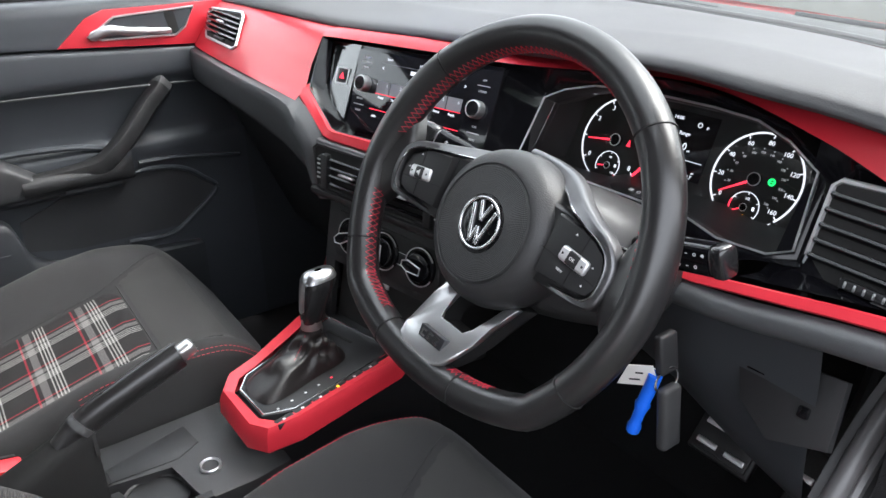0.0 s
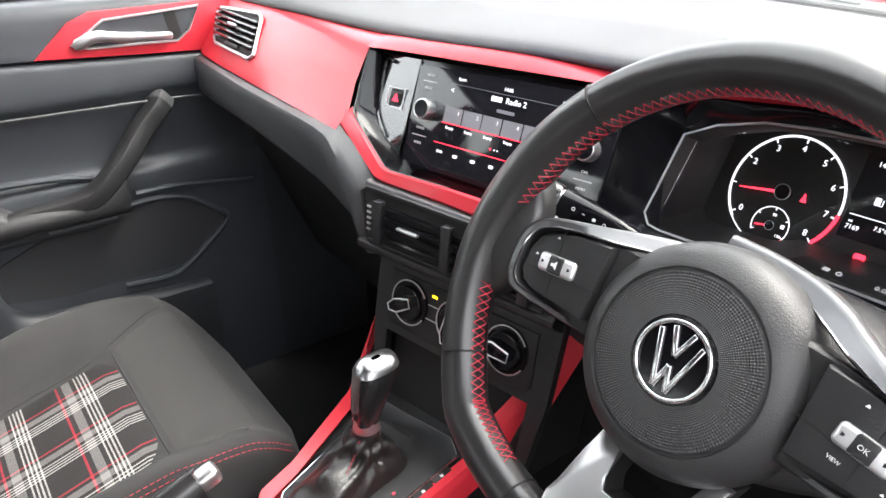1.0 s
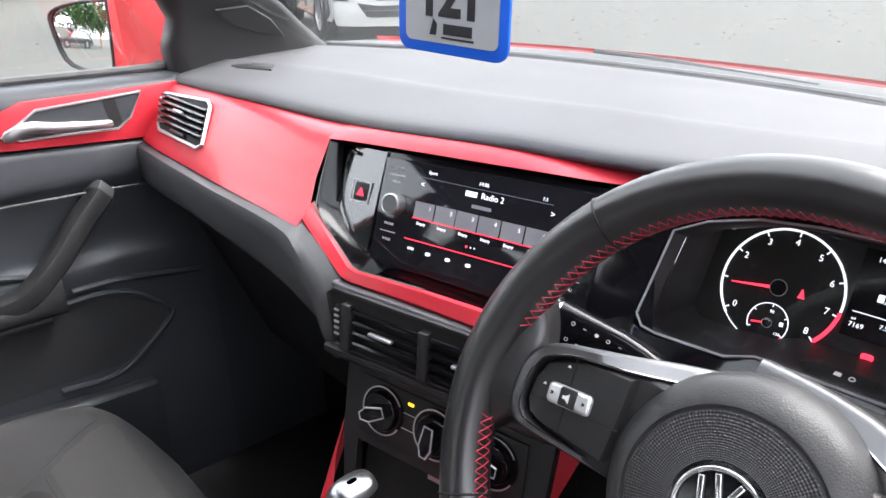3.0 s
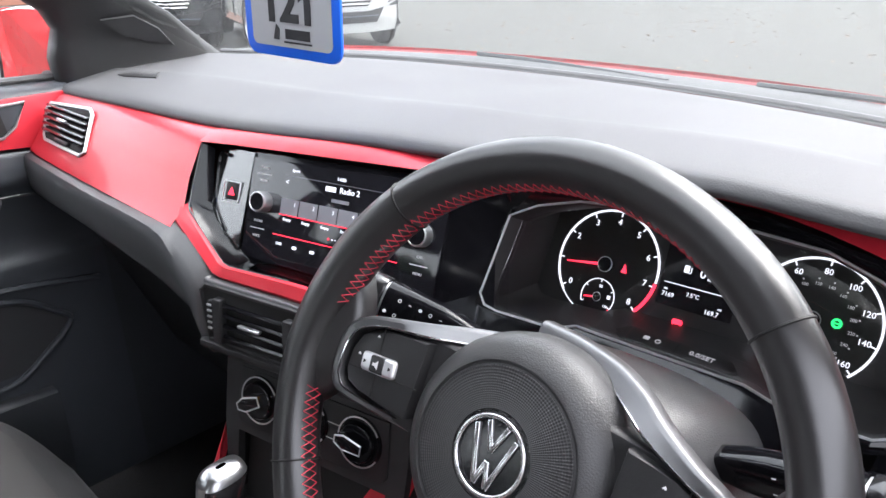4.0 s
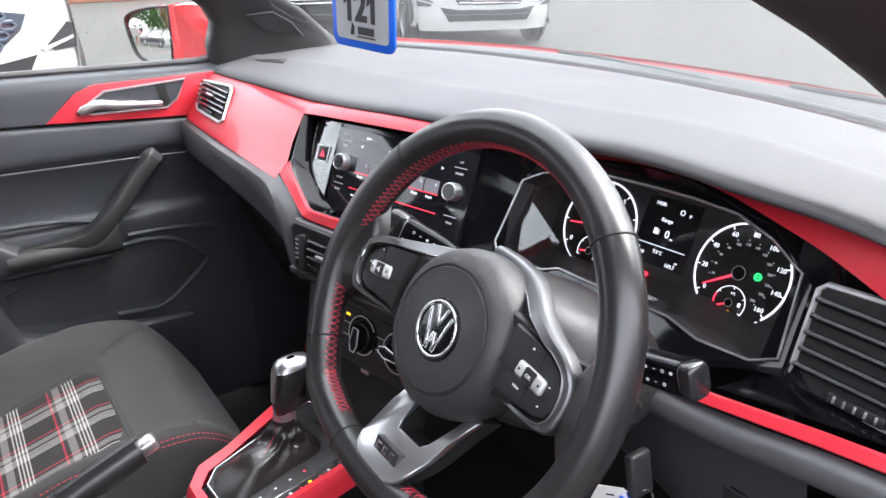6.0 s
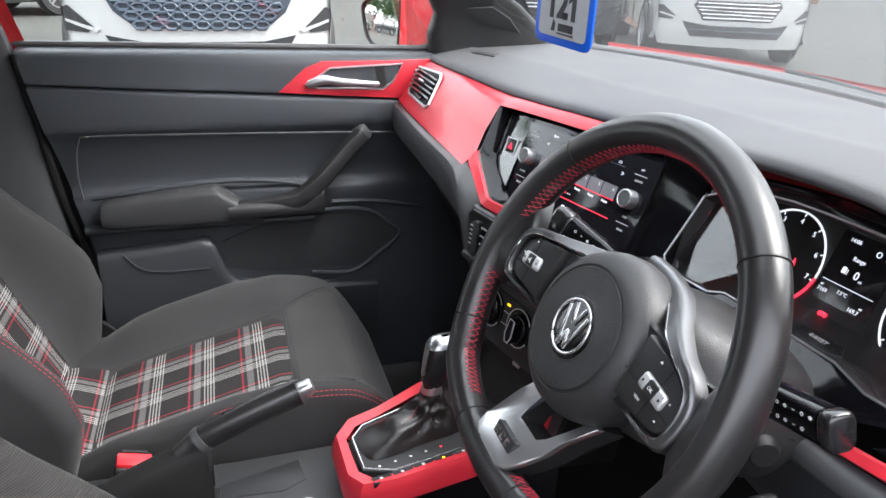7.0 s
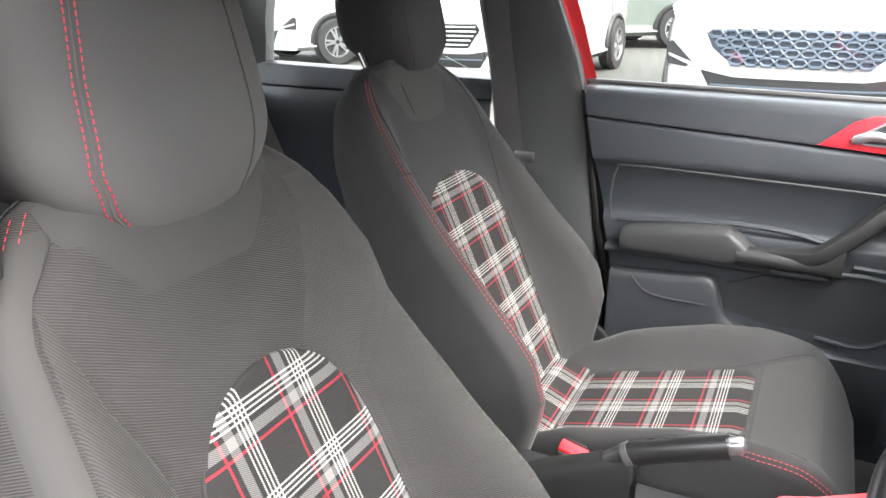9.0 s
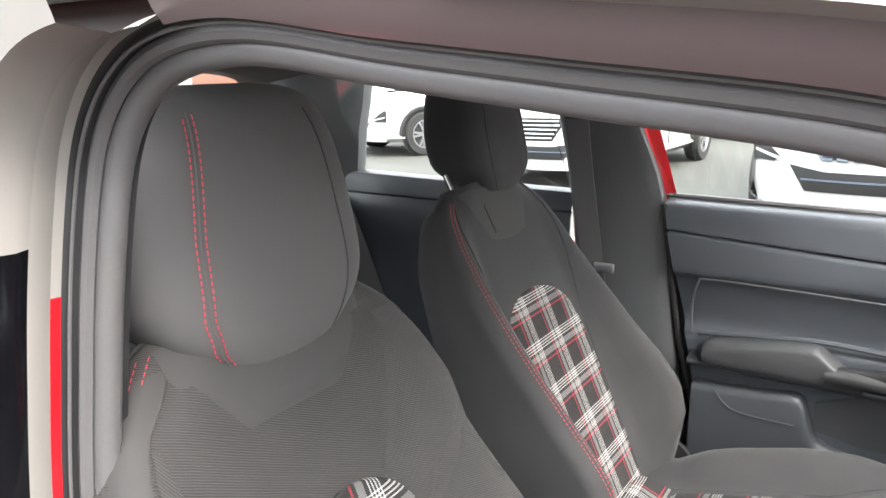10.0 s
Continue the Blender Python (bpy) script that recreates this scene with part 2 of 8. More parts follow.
def tartan(name, period=0.080):
    """Checked woven cloth: the same stripes run both ways by the UV in metres."""
    ma = bpy.data.materials.new(name)
    ma.use_nodes = True
    t = ma.node_tree
    b = t.nodes["Principled BSDF"]
    uv = t.nodes.new("ShaderNodeTexCoord")
    sep = t.nodes.new("ShaderNodeSeparateXYZ")
    t.links.new(uv.outputs["UV"], sep.inputs[0])
    dark, grey, white, red = (0.028, 0.027, 0.027, 1), (0.21, 0.205, 0.20, 1), (0.52, 0.51, 0.49, 1), (0.42, 0.03, 0.05, 1)
    # one repeat: red line, broad grey band, four fine white lines, wide dark ground
    stops = [(0.0, red), (0.035, dark), (0.10, grey), (0.225, dark), (0.290, white), (0.314, dark), (0.348, white), (0.372, dark), (0.406, white), (0.430, dark), (0.464, white), (0.488, dark)]
    outs = []
    for axis in ("X", "Y"):
        dv = t.nodes.new("ShaderNodeMath")
        dv.operation = "DIVIDE"
        t.links.new(sep.outputs[axis], dv.inputs[0])
        dv.inputs[1].default_value = period
        fr = t.nodes.new("ShaderNodeMath")
        fr.operation = "FRACT"
        t.links.new(dv.outputs[0], fr.inputs[0])
        rp = t.nodes.new("ShaderNodeValToRGB")
        rp.color_ramp.interpolation = "CONSTANT"
        els = rp.color_ramp.elements
        els[0].position, els[0].color = stops[0]
        els[1].position, els[1].color = stops[1]
        for p, c in stops[2:]:
            e = els.new(p)
            e.color = c
        t.links.new(fr.outputs[0], rp.inputs[0])
        outs.append(rp.outputs["Color"])
    # warp and weft show by turns in a fine twill
    ad = t.nodes.new("ShaderNodeMath")
    ad.operation = "ADD"
    t.links.new(sep.outputs["X"], ad.inputs[0])
    t.links.new(sep.outputs["Y"], ad.inputs[1])
    tw = t.nodes.new("ShaderNodeMath")
    tw.operation = "MULTIPLY"
    t.links.new(ad.outputs[0], tw.inputs[0])
    tw.inputs[1].default_value = 2 * math.pi / 0.0021
    sn = t.nodes.new("ShaderNodeMath")
    sn.operation = "SINE"
    t.links.new(tw.outputs[0], sn.inputs[0])
    mr = t.nodes.new("ShaderNodeMapRange")
    mr.inputs["From Min"].default_value, mr.inputs["From Max"].default_value = -0.5, 0.5
    mr.inputs["To Min"].default_value, mr.inputs["To Max"].default_value = 0.25, 0.75
    t.links.new(sn.outputs[0], mr.inputs["Value"])
    mx = t.nodes.new("ShaderNodeMix")
    mx.data_type = "RGBA"
    t.links.new(mr.outputs["Result"], mx.inputs["Factor"])
    t.links.new(outs[0], mx.inputs["A"])
    t.links.new(outs[1], mx.inputs["B"])
    t.links.new(mx.outputs["Result"], b.inputs["Base Color"])
    b.inputs["Roughness"].default_value = 0.9
    b.inputs["Specular IOR Level"].default_value = 0.2
    bp = t.nodes.new("ShaderNodeBump")
    bp.inputs["Strength"].default_value, bp.inputs["Distance"].default_value = 0.4, 0.0004
    t.links.new(sn.outputs[0], bp.inputs["Height"])
    t.links.new(bp.outputs["Normal"], b.inputs["Normal"])
    return ma


pad_plastic = surface("soft_grey_dash_plastic", (0.080, 0.081, 0.085), 0.58, vary=0.16, grain=700, bump=0.45, patch=6, spec=0.22)
mid_plastic = surface("grained_grey_plastic", (0.062, 0.064, 0.067), 0.45, vary=0.15, grain=800, bump=0.3)
dark_plastic = surface("grained_black_plastic", (0.015, 0.015, 0.016), 0.5, vary=0.2, grain=800, bump=0.3)
door_plastic = surface("slate_door_plastic", (0.047, 0.052, 0.060), 0.42, vary=0.12, grain=900, bump=0.25)
low_plastic = surface("dark_lower_door_plastic", (0.036, 0.039, 0.044), 0.45, vary=0.15, grain=900, bump=0.3)
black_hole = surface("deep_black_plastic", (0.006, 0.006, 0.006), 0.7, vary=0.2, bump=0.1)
gloss_black = surface("piano_black_lacquer", (0.004, 0.004, 0.005), 0.10, vary=0.2, bump=0.0, spec=0.35)
screen_glass = surface("black_display_glass", (0.008, 0.008, 0.010), 0.06, vary=0.1, bump=0.0)
red_trim = surface("satin_red_trim", (0.62, 0.028, 0.045), 0.38, vary=0.06, grain=600, bump=0.03, patch=5, coat=0.15)
red_paint = surface("red_car_paint", (0.55, 0.008, 0.014), 0.3, vary=0.05, bump=0.0, patch=3, coat=1.0)
chrome = surface("chrome", (0.78, 0.78, 0.79), 0.12, 1.0, vary=0.04, bump=0.0)
satin_metal = surface("satin_silver_trim", (0.72, 0.72, 0.73), 0.36, 1.0, vary=0.05, grain=1500, bump=0.03)
leather = surface("black_leather", (0.014, 0.0135, 0.014), 0.31, vary=0.06, grain=1600, bump=0.10, patch=20, spec=0.7)
knob_silver = surface("satin_silver_knob", (0.42, 0.42, 0.43), 0.27, 1.0, vary=0.04, bump=0.0)
knob_black = surface("gloss_black_knob", (0.012, 0.012, 0.013), 0.22, vary=0.1, bump=0.0, coat=0.4)
gaiter_leather = surface("creased_black_leather", (0.014, 0.012, 0.012), 0.36, vary=0.25, grain=500, bump=0.5, patch=40)
airbag_plastic = surface("grained_airbag_cover", (0.030, 0.030, 0.031), 0.46, vary=0.15, grain=900, bump=0.5)
fabric = surface("black_seat_cloth", (0.038, 0.0375, 0.038), 0.9, vary=0.3, grain=1300, bump=0.45, patch=9, sheen=0.10, spec=0.2)
smooth_fabric = surface("smooth_grey_seat_cloth", (0.088, 0.086, 0.085), 0.85, vary=0.15, grain=1800, bump=0.2, sheen=0.08, spec=0.25)
rib_fabric = twill("ribbed_black_seat_cloth", (0.047, 0.045, 0.044), pitch=0.0024)
tartan_cloth = tartan("checked_seat_cloth")
red_thread = surface("red_thread", (0.50, 0.025, 0.05), 0.6, vary=0.2, bump=0.2)
carpet = surface("black_carpet", (0.008, 0.008, 0.009), 0.95, vary=0.4, grain=700, bump=0.8, depth=0.002)
rubber = surface("black_rubber_seal", (0.10, 0.097, 0.098), 0.38, vary=0.2, bump=0.15)
white_paint = surface("white_car_paint", (0.46, 0.46, 0.45), 0.25, vary=0.03, bump=0.0, coat=1.0)
silver_paint = surface("silver_green_car_paint", (0.12, 0.14, 0.125), 0.4, 0.1, vary=0.04, bump=0.0, coat=1.0)
dark_paint = surface("dark_grey_car_paint", (0.03, 0.032, 0.036), 0.25, 0.3, vary=0.05, bump=0.0, coat=1.0)
tyre_rubber = surface("tyre_rubber", (0.02, 0.02, 0.02), 0.8, vary=0.2, bump=0.2)
alloy = surface("alloy_wheel", (0.45, 0.45, 0.46), 0.35, 0.9, vary=0.05, bump=0.0)
headliner = surface("grey_headliner_cloth", (0.10, 0.095, 0.09), 0.9, vary=0.1, grain=900, bump=0.3)
clear_glass = glass("clear_glass", (0.88, 0.92, 0.90))
lens_glass = glass("clear_dial_lens", (1, 1, 1))
lamp_glass = surface("headlamp_glass", (0.55, 0.56, 0.56), 0.12, 0.3, vary=0.1, bump=0.0, coat=1.0)
mirror_glass = surface("mirror_glass", (0.86, 0.87, 0.86), 0.008, 1.0, vary=0.0, bump=0.0)
lit_white = glow("lit_white_display", (0.9, 0.93, 1.0), 0.38)
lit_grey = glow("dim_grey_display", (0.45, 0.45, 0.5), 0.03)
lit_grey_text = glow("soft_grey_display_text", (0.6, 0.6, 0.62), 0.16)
lit_red = glow("lit_red_display", (1.0, 0.03, 0.06), 0.75)
lit_green = glow("lit_green_telltale", (0.02, 0.9, 0.16), 0.55)
lit_amber = glow("lit_amber_telltale", (1.0, 0.5, 0.01), 1.0)
tag_blue = surface("blue_plastic", (0.01, 0.13, 0.75), 0.35, vary=0.1, bump=0.05)
tag_face = surface("pale_grey_card", (0.42, 0.43, 0.45), 0.5, vary=0.06, bump=0.05)
print_black = surface("black_print", (0.015, 0.015, 0.018), 0.5, vary=0.1, bump=0.0)
print_white = surface("white_print", (0.75, 0.75, 0.75), 0.5, vary=0.05, bump=0.0)
card_white = surface("white_card", (0.75, 0.73, 0.70), 0.7, vary=0.06, bump=0.1)
buckle_red = surface("red_buckle_plastic", (0.65, 0.02, 0.03), 0.35, vary=0.08, bump=0.05)
asphalt = surface("worn_asphalt", (0.060, 0.060, 0.052), 0.85, vary=0.35, grain=60, bump=0.6, patch=0.5, depth=0.01)
hedge_leaf = surface("hedge_leaf", (0.05, 0.10, 0.03), 0.6, vary=0.5, grain=30, bump=0.1, patch=4)
# red body paint with the shade under the roof mixed into its colour
flange_shade = surface("shaded_red_brown_flange", (0.075, 0.052, 0.054), 0.36, vary=0.1, bump=0.0, coat=0.3)
facia_glass = surface("piano_black_side_panel", (0.010, 0.011, 0.011), 0.07, vary=0.1, bump=0.0, coat=1.0)
hood_plastic = surface("dark_dial_hood_plastic", (0.036, 0.036, 0.037), 0.5, vary=0.12, grain=900, bump=0.25, spec=0.3)
emblem_chrome = surface("shaded_chrome", (0.80, 0.80, 0.82), 0.22, 1.0, vary=0.05, bump=0.0)
yoke_cloth = surface("smooth_grey_yoke_cloth", (0.046, 0.045, 0.044), 0.85, vary=0.15, grain=1800, bump=0.2, sheen=0.08, spec=0.25)
knurled_deck = surface("grained_deck_plastic", (0.030, 0.030, 0.031), 0.5, vary=0.2, grain=700, bump=0.5)
knurled = surface("knurled_cover_plastic", (0.026, 0.026, 0.027), 0.42, vary=0.15, grain=900, bump=0.2)
nt = knurled.node_tree
kc = [n for n in nt.nodes if n.type == "TEX_COORD"][0]
ks = nt.nodes.new("ShaderNodeSeparateXYZ")
nt.links.new(kc.outputs["Object"], ks.inputs[0])


def math_node(tree, op, a, b=None):
    nd = tree.nodes.new("ShaderNodeMath")
    nd.operation = op
    for k, v in enumerate((a, b)):
        if v is None:
            continue
        if isinstance(v, (int, float)):
            nd.inputs[k].default_value = v
        else:
            tree.links.new(v, nd.inputs[k])
    return nd.outputs[0]


kr = math_node(nt, "POWER", math_node(nt, "ADD", math_node(nt, "MULTIPLY", ks.outputs["X"], ks.outputs["X"]), math_node(nt, "MULTIPLY", ks.outputs["Y"], ks.outputs["Y"])), 0.5)
ka = math_node(nt, "MULTIPLY", math_node(nt, "ARCTAN2", ks.outputs["Y"], ks.outputs["X"]), 84.0)
kl = math_node(nt, "MULTIPLY", math_node(nt, "LOGARITHM", math_node(nt, "MULTIPLY", kr, 1000.0), math.e), 84.0)
kh = math_node(nt, "MULTIPLY", math_node(nt, "SINE", math_node(nt, "ADD", kl, ka)), math_node(nt, "SINE", math_node(nt, "SUBTRACT", kl, ka)))
vb = nt.nodes.new("ShaderNodeBump")
vb.inputs["Strength"].default_value, vb.inputs["Distance"].default_value = 0.7, 0.0004
nt.links.new(kh, vb.inputs["Height"])
nt.links.new(vb.outputs["Normal"], nt.nodes["Principled BSDF"].inputs["Normal"])
spoke_silver = surface("satin_silver_spoke_trim", (0.17, 0.17, 0.175), 0.40, 1.0, vary=0.06, grain=1500, bump=0.03)
arm_vinyl = surface("soft_dark_vinyl", (0.030, 0.031, 0.033), 0.58, vary=0.15, grain=900, bump=0.2)
brushed_silver = surface("brushed_silver_trim", (0.80, 0.80, 0.81), 0.42, 0.85, vary=0.05, grain=1500, bump=0.03)
pillar_cloth = surface("dark_pillar_trim", (0.035, 0.032, 0.034), 0.6, vary=0.12, grain=900, bump=0.25)
speaker_cloth = surface("speaker_mesh_plastic", (0.034, 0.035, 0.038), 0.6, vary=0.15, grain=1400, bump=0.6)
grille_blue = surface("blue_grey_grille_plastic", (0.075, 0.095, 0.125), 0.4, vary=0.15, bump=0.1)
deep_blue = surface("dark_blue_grille_depth", (0.035, 0.045, 0.062), 0.6, vary=0.2, bump=0.1)
# bright sky mirrored in the body edges, put in as a pale colour
pale_sheen = surface("pale_sky_sheen", (0.24, 0.228, 0.21), 0.4, vary=0.06, bump=0.0)
leaf_litter = surface("fallen_leaf", (0.20, 0.13, 0.07), 0.8, vary=0.5, grain=40, bump=0.1, patch=2)
tinted_glass = surface("dark_car_window", (0.02, 0.022, 0.024), 0.05, vary=0.05, bump=0.0, coat=0.5)
wall_render = surface("grey_wall_render", (0.26, 0.26, 0.25), 0.9, vary=0.2, grain=40, bump=0.3, patch=2)
brick_mat = surface("red_brick", (0.26, 0.12, 0.08), 0.85, vary=0.3, grain=50, bump=0.3, patch=3)


# ---- ground and what stands outside ----
SLOPE = Matrix.Translation((0, 0, -0.06))
bm = sheet([[V(x, y, 0) for y in (-400, -60, -12, -4, 0, 4, 12, 60, 400)] for x in (-400, -60, -12, -4, 0, 4, 12, 60, 400)])
solo("ground", bm, asphalt, "worn grey asphalt of a car park", "ground", "structure", m=SLOPE)

# ---- dashboard ----
dash = thing("dashboard", "grey soft dashboard with a bright red trim band", "dashboard")
LIP = [(-0.665, 0.176, 0.982), (-0.62, 0.152, 0.990), (-0.40, 0.150, 0.998), (-0.177, 0.165, 1.000), (0.012, 0.200, 1.007), (0.118, 0.222, 1.008), (0.341, 0.212, 1.030), (0.46, 0.212, 1.028), (0.56, 0.220, 1.020), (0.67, 0.212, 1.002)]
BACK = [(-0.665, 0.40, 1.012), (-0.60, 0.45, 1.015), (-0.36, 0.55, 1.015), (-0.13, 0.59, 1.015), (0.05, 0.60, 1.015), (0.16, 0.597, 1.015), (0.36, 0.56, 1.015), (0.50, 0.51, 1.015), (0.60, 0.45, 1.015), (0.67, 0.40, 1.012)]
secs = []
for l, b in zip(LIP, BACK):
    l, b = Vector(l), Vector(b)
    f = lambda t, h: l.lerp(b, t) + V(0, 0, h)
    secs.append([l + V(0, 0.012, -0.012), l + V(0, 0.002, -0.006), l + V(0, 0.004, 0.0), f(0.04, 0.005), f(0.16, 0.0085), f(0.325, 0.0120), f(0.335, 0.0100), f(0.55, 0.0075), f(0.8, 0.004), b, b + V(0, 0.03, -0.03)])
part("upper_pad", loft(secs, 3, along=4), pad_plastic, dash, "pale grey soft-touch dash top")

RED_LOW = [(-0.665, 0.118, 0.905), (-0.622, 0.090, 0.907), (-0.40, 0.082, 0.904), (-0.172, 0.080, 0.904)]
RED_TOP = LIP[:3] + [(-0.187, 0.163, 1.000)]
rows = []
for a, b in zip(smooth_line(RED_TOP, 6), smooth_line(RED_LOW, 6)):
    a = a + V(0, 0.004, -0.007)
    k = min(1.0, max(0.0, (a.x + 0.42) / 0.22))
    rows.append([a, a.lerp(b, 0.05) + V(0, -0.004 - 0.006 * k, 0.002), a.lerp(b, 0.14) + V(0, -0.007 - 0.008 * k, 0.002), a.lerp(b, 0.5) + V(0, -0.004 - 0.006 * k, 0.003), a.lerp(b, 0.9) + V(0, -0.003, 0), b, b + V(0, 0.02, -0.008)])
last = [rows[-1][0], V(-0.187, 0.150, 0.990), V(-0.187, 0.140, 0.984), V(-0.184, 0.117, 0.946), V(-0.178, 0.102, 0.915), V(-0.172, 0.080, 0.901), V(-0.172, 0.100, 0.894)]
shift = [b - a for a, b in zip(rows[-1], last)]
rows = [[p + d * max(0.0, (r[0].x + 0.45) / 0.263) ** 2 for p, d in zip(r, shift)] for r in rows]
part("trim_panel", sheet(rows), red_trim, dash, "satin red dash trim")
TOP2 = [(-0.187, 0.163, 1.000), (-0.136, 0.170, 1.002), (0.012, 0.202, 1.007), (0.118, 0.240, 1.004), (0.341, 0.290, 1.018), (0.46, 0.278, 1.016), (0.56, 0.246, 1.012), (0.67, 0.218, 1.000)]
LOW2 = [(-0.187, 0.136, 0.984), (-0.136, 0.152, 0.985), (0.054, 0.196, 0.989), (0.153, 0.225, 0.990), (0.36, 0.262, 1.005), (0.50, 0.250, 0.988), (0.60, 0.226, 0.966), (0.67, 0.212, 0.955)]
rows = []
for a, b in zip(smooth_line(TOP2, 6), smooth_line(LOW2, 6)):
    a = a + V(0, 0.003, -0.006)
    rows.append([a, a.lerp(b, 0.15) + V(0, -0.004, 0.0), a.lerp(b, 0.6) + V(0, -0.003, 0), b, b + V(0, 0.02, -0.004)])
part("trim_band", sheet(rows), red_trim, dash, "satin red dash trim")
# the red strip that runs under the screen to the driver's door
IN3 = [(-0.187, 0.158, 0.997), (-0.187, 0.140, 0.984), (-0.180, 0.110, 0.920), (-0.172, 0.106, 0.912), (-0.093, 0.096, 0.8755), (-0.083, 0.097, 0.8735), (0.0, 0.114, 0.8765), (0.13, 0.145, 0.8745), (0.30, 0.168, 0.860), (0.47, 0.163, 0.870), (0.60, 0.150, 0.902), (0.67, 0.140, 0.919)]
OUT3 = [(-0.203, 0.146, 0.997), (-0.203, 0.132, 0.984), (-0.184, 0.100, 0.915), (-0.174, 0.088, 0.9045), (-0.101, 0.0865, 0.8635), (-0.088, 0.0885, 0.8610), (0.0, 0.1075, 0.8605), (0.13, 0.1345, 0.8560), (0.30, 0.154, 0.847), (0.47, 0.150, 0.857), (0.60, 0.137, 0.888), (0.67, 0.127, 0.905)]
OUT3 = OUT3[:8] + [tuple(V(*b).lerp(V(*a), 0.40)) for a, b in zip(IN3[8:], OUT3[8:])]
rows = [[V(*a), V(*a).lerp(V(*b), 0.15) + V(0, -0.004 * k, 0.002 * k), V(*a).lerp(V(*b), 0.85) + V(0, -0.003 * k, 0.001 * k), V(*b), V(*b) + V(0, 0.02, -0.004)] for k, a, b in zip([0.1, 0.5] + [1] * 8, IN3[2:], OUT3[2:])]
part("trim_strip", sheet(rows), red_trim, dash, "satin red dash trim")
part("trim_line", tube([V(*a) + V(0, -0.0004, 0.0006) for a in IN3[2:7]], 0.0005, 6), spoke_silver, dash, "thin silver line")

# lower dash on the passenger's side, round to the centre stack
CREST = [(-0.665, 0.10, 0.895), (-0.622, 0.078, 0.897), (-0.40, 0.068, 0.895), (-0.20, 0.064, 0.893), (-0.150, 0.062, 0.872), (-0.120, 0.062, 0.845), (-0.112, 0.066, 0.80), (-0.110, 0.075, 0.77)]
MID = [(-0.665, 0.10, 0.850), (-0.622, 0.080, 0.850), (-0.42, 0.075, 0.846), (-0.24, 0.078, 0.830), (-0.190, 0.085, 0.810), (-0.165, 0.092, 0.79), (-0.15, 0.10, 0.77), (-0.145, 0.105, 0.755)]
LOWD = [(-0.665, 0.16, 0.78), (-0.622, 0.15, 0.775), (-0.42, 0.15, 0.77), (-0.26, 0.15, 0.755), (-0.215, 0.15, 0.74), (-0.19, 0.155, 0.73), (-0.175, 0.16, 0.72), (-0.17, 0.16, 0.71)]
BOT = [(x, 0.26, 0.52) for x in (-0.665, -0.622, -0.42, -0.26, -0.215, -0.19, -0.17, -0.16)]
REDL = [(-0.665, 0.118, 0.904), (-0.622, 0.092, 0.905), (-0.40, 0.084, 0.902), (-0.20, 0.084, 0.902), (-0.170, 0.090, 0.902), (-0.098, 0.090, 0.862), (-0.094, 0.086, 0.80), (-0.096, 0.09, 0.77)]
EDGE = [tuple(V(*a).lerp(V(*b), 0.25)) for a, b in zip(MID, LOWD)]
part("lower_panel", loft([list(p) for p in zip(REDL, CREST, MID, EDGE)], 4, along=4), mid_plastic, dash, "grey grained lower dash")
UNDER = [tuple(V(*a).lerp(V(*b), 0.22)) for a, b in zip(MID, LOWD)]
part("lower_cover", loft([list(p) for p in zip([tuple(V(*p) + V(0, 0.006, 0.0)) for p in UNDER], LOWD, BOT)], 4, along=4), dark_plastic, dash, "black cover under the lower dash")
# lower dash on the driver's side
xs = (0.10, 0.22, 0.36, 0.50, 0.60, 0.67)
tops = [(0.130, 0.842), (0.152, 0.847), (0.160, 0.852), (0.156, 0.866), (0.144, 0.891), (0.134, 0.908)]
secs, low = [], []
for x, (y, z) in zip(xs, tops):
    secs.append([(x, y, z), (x, y - 0.011, z - 0.004), (x, y - 0.015, z - 0.012), (x, y - 0.012, z - 0.021), (x, y + 0.002, z - 0.026)])
    if x < 0.62:
        k = min(1.0, max(0.0, (x - 0.40) / 0.16))
        low.append([(x, y - 0.006, z - 0.023), (x, y + 0.008 - 0.004 * k, z - 0.06), (x, y + 0.018 - 0.008 * k, z - 0.09 - 0.01 * k), (x, y + 0.045 - 0.027 * k, z - 0.12 - 0.03 * k), (x, y + 0.10 - 0.06 * k, z - 0.15 - 0.06 * k), (x, y + 0.20 - 0.10 * k, z - 0.16 - 0.09 * k)])
part("knee_panel", loft(secs, 4, along=4), mid_plastic, dash, "grey padded roll under the red strip")
part("lower_cover", loft(low, 3, along=4), low_plastic, dash, "dark grey lower dash cover")
SWP = frame_of(V(0.572, 0.158, 0.806), V(0.98, -0.1, 0.12), V(0, 0.42, 0.9))
sw = part("switch_panel", prism([(-0.055, 0.022), (0.045, 0.026), (0.050, -0.030), (0.0, -0.045), (-0.035, -0.024)], -0.004, 0.003, 0.001), dark_plastic, dash, "black switch panel", m=SWP)
for x, y in ((-0.028, 0.008), (0.018, 0.010), (0.022, -0.010)):
    part("switch", rbox((0.020 if x < 0 else 0.010, 0.010, 0.006), (x, y, 0.003), 0.002), gloss_black, sw, "small black switch")

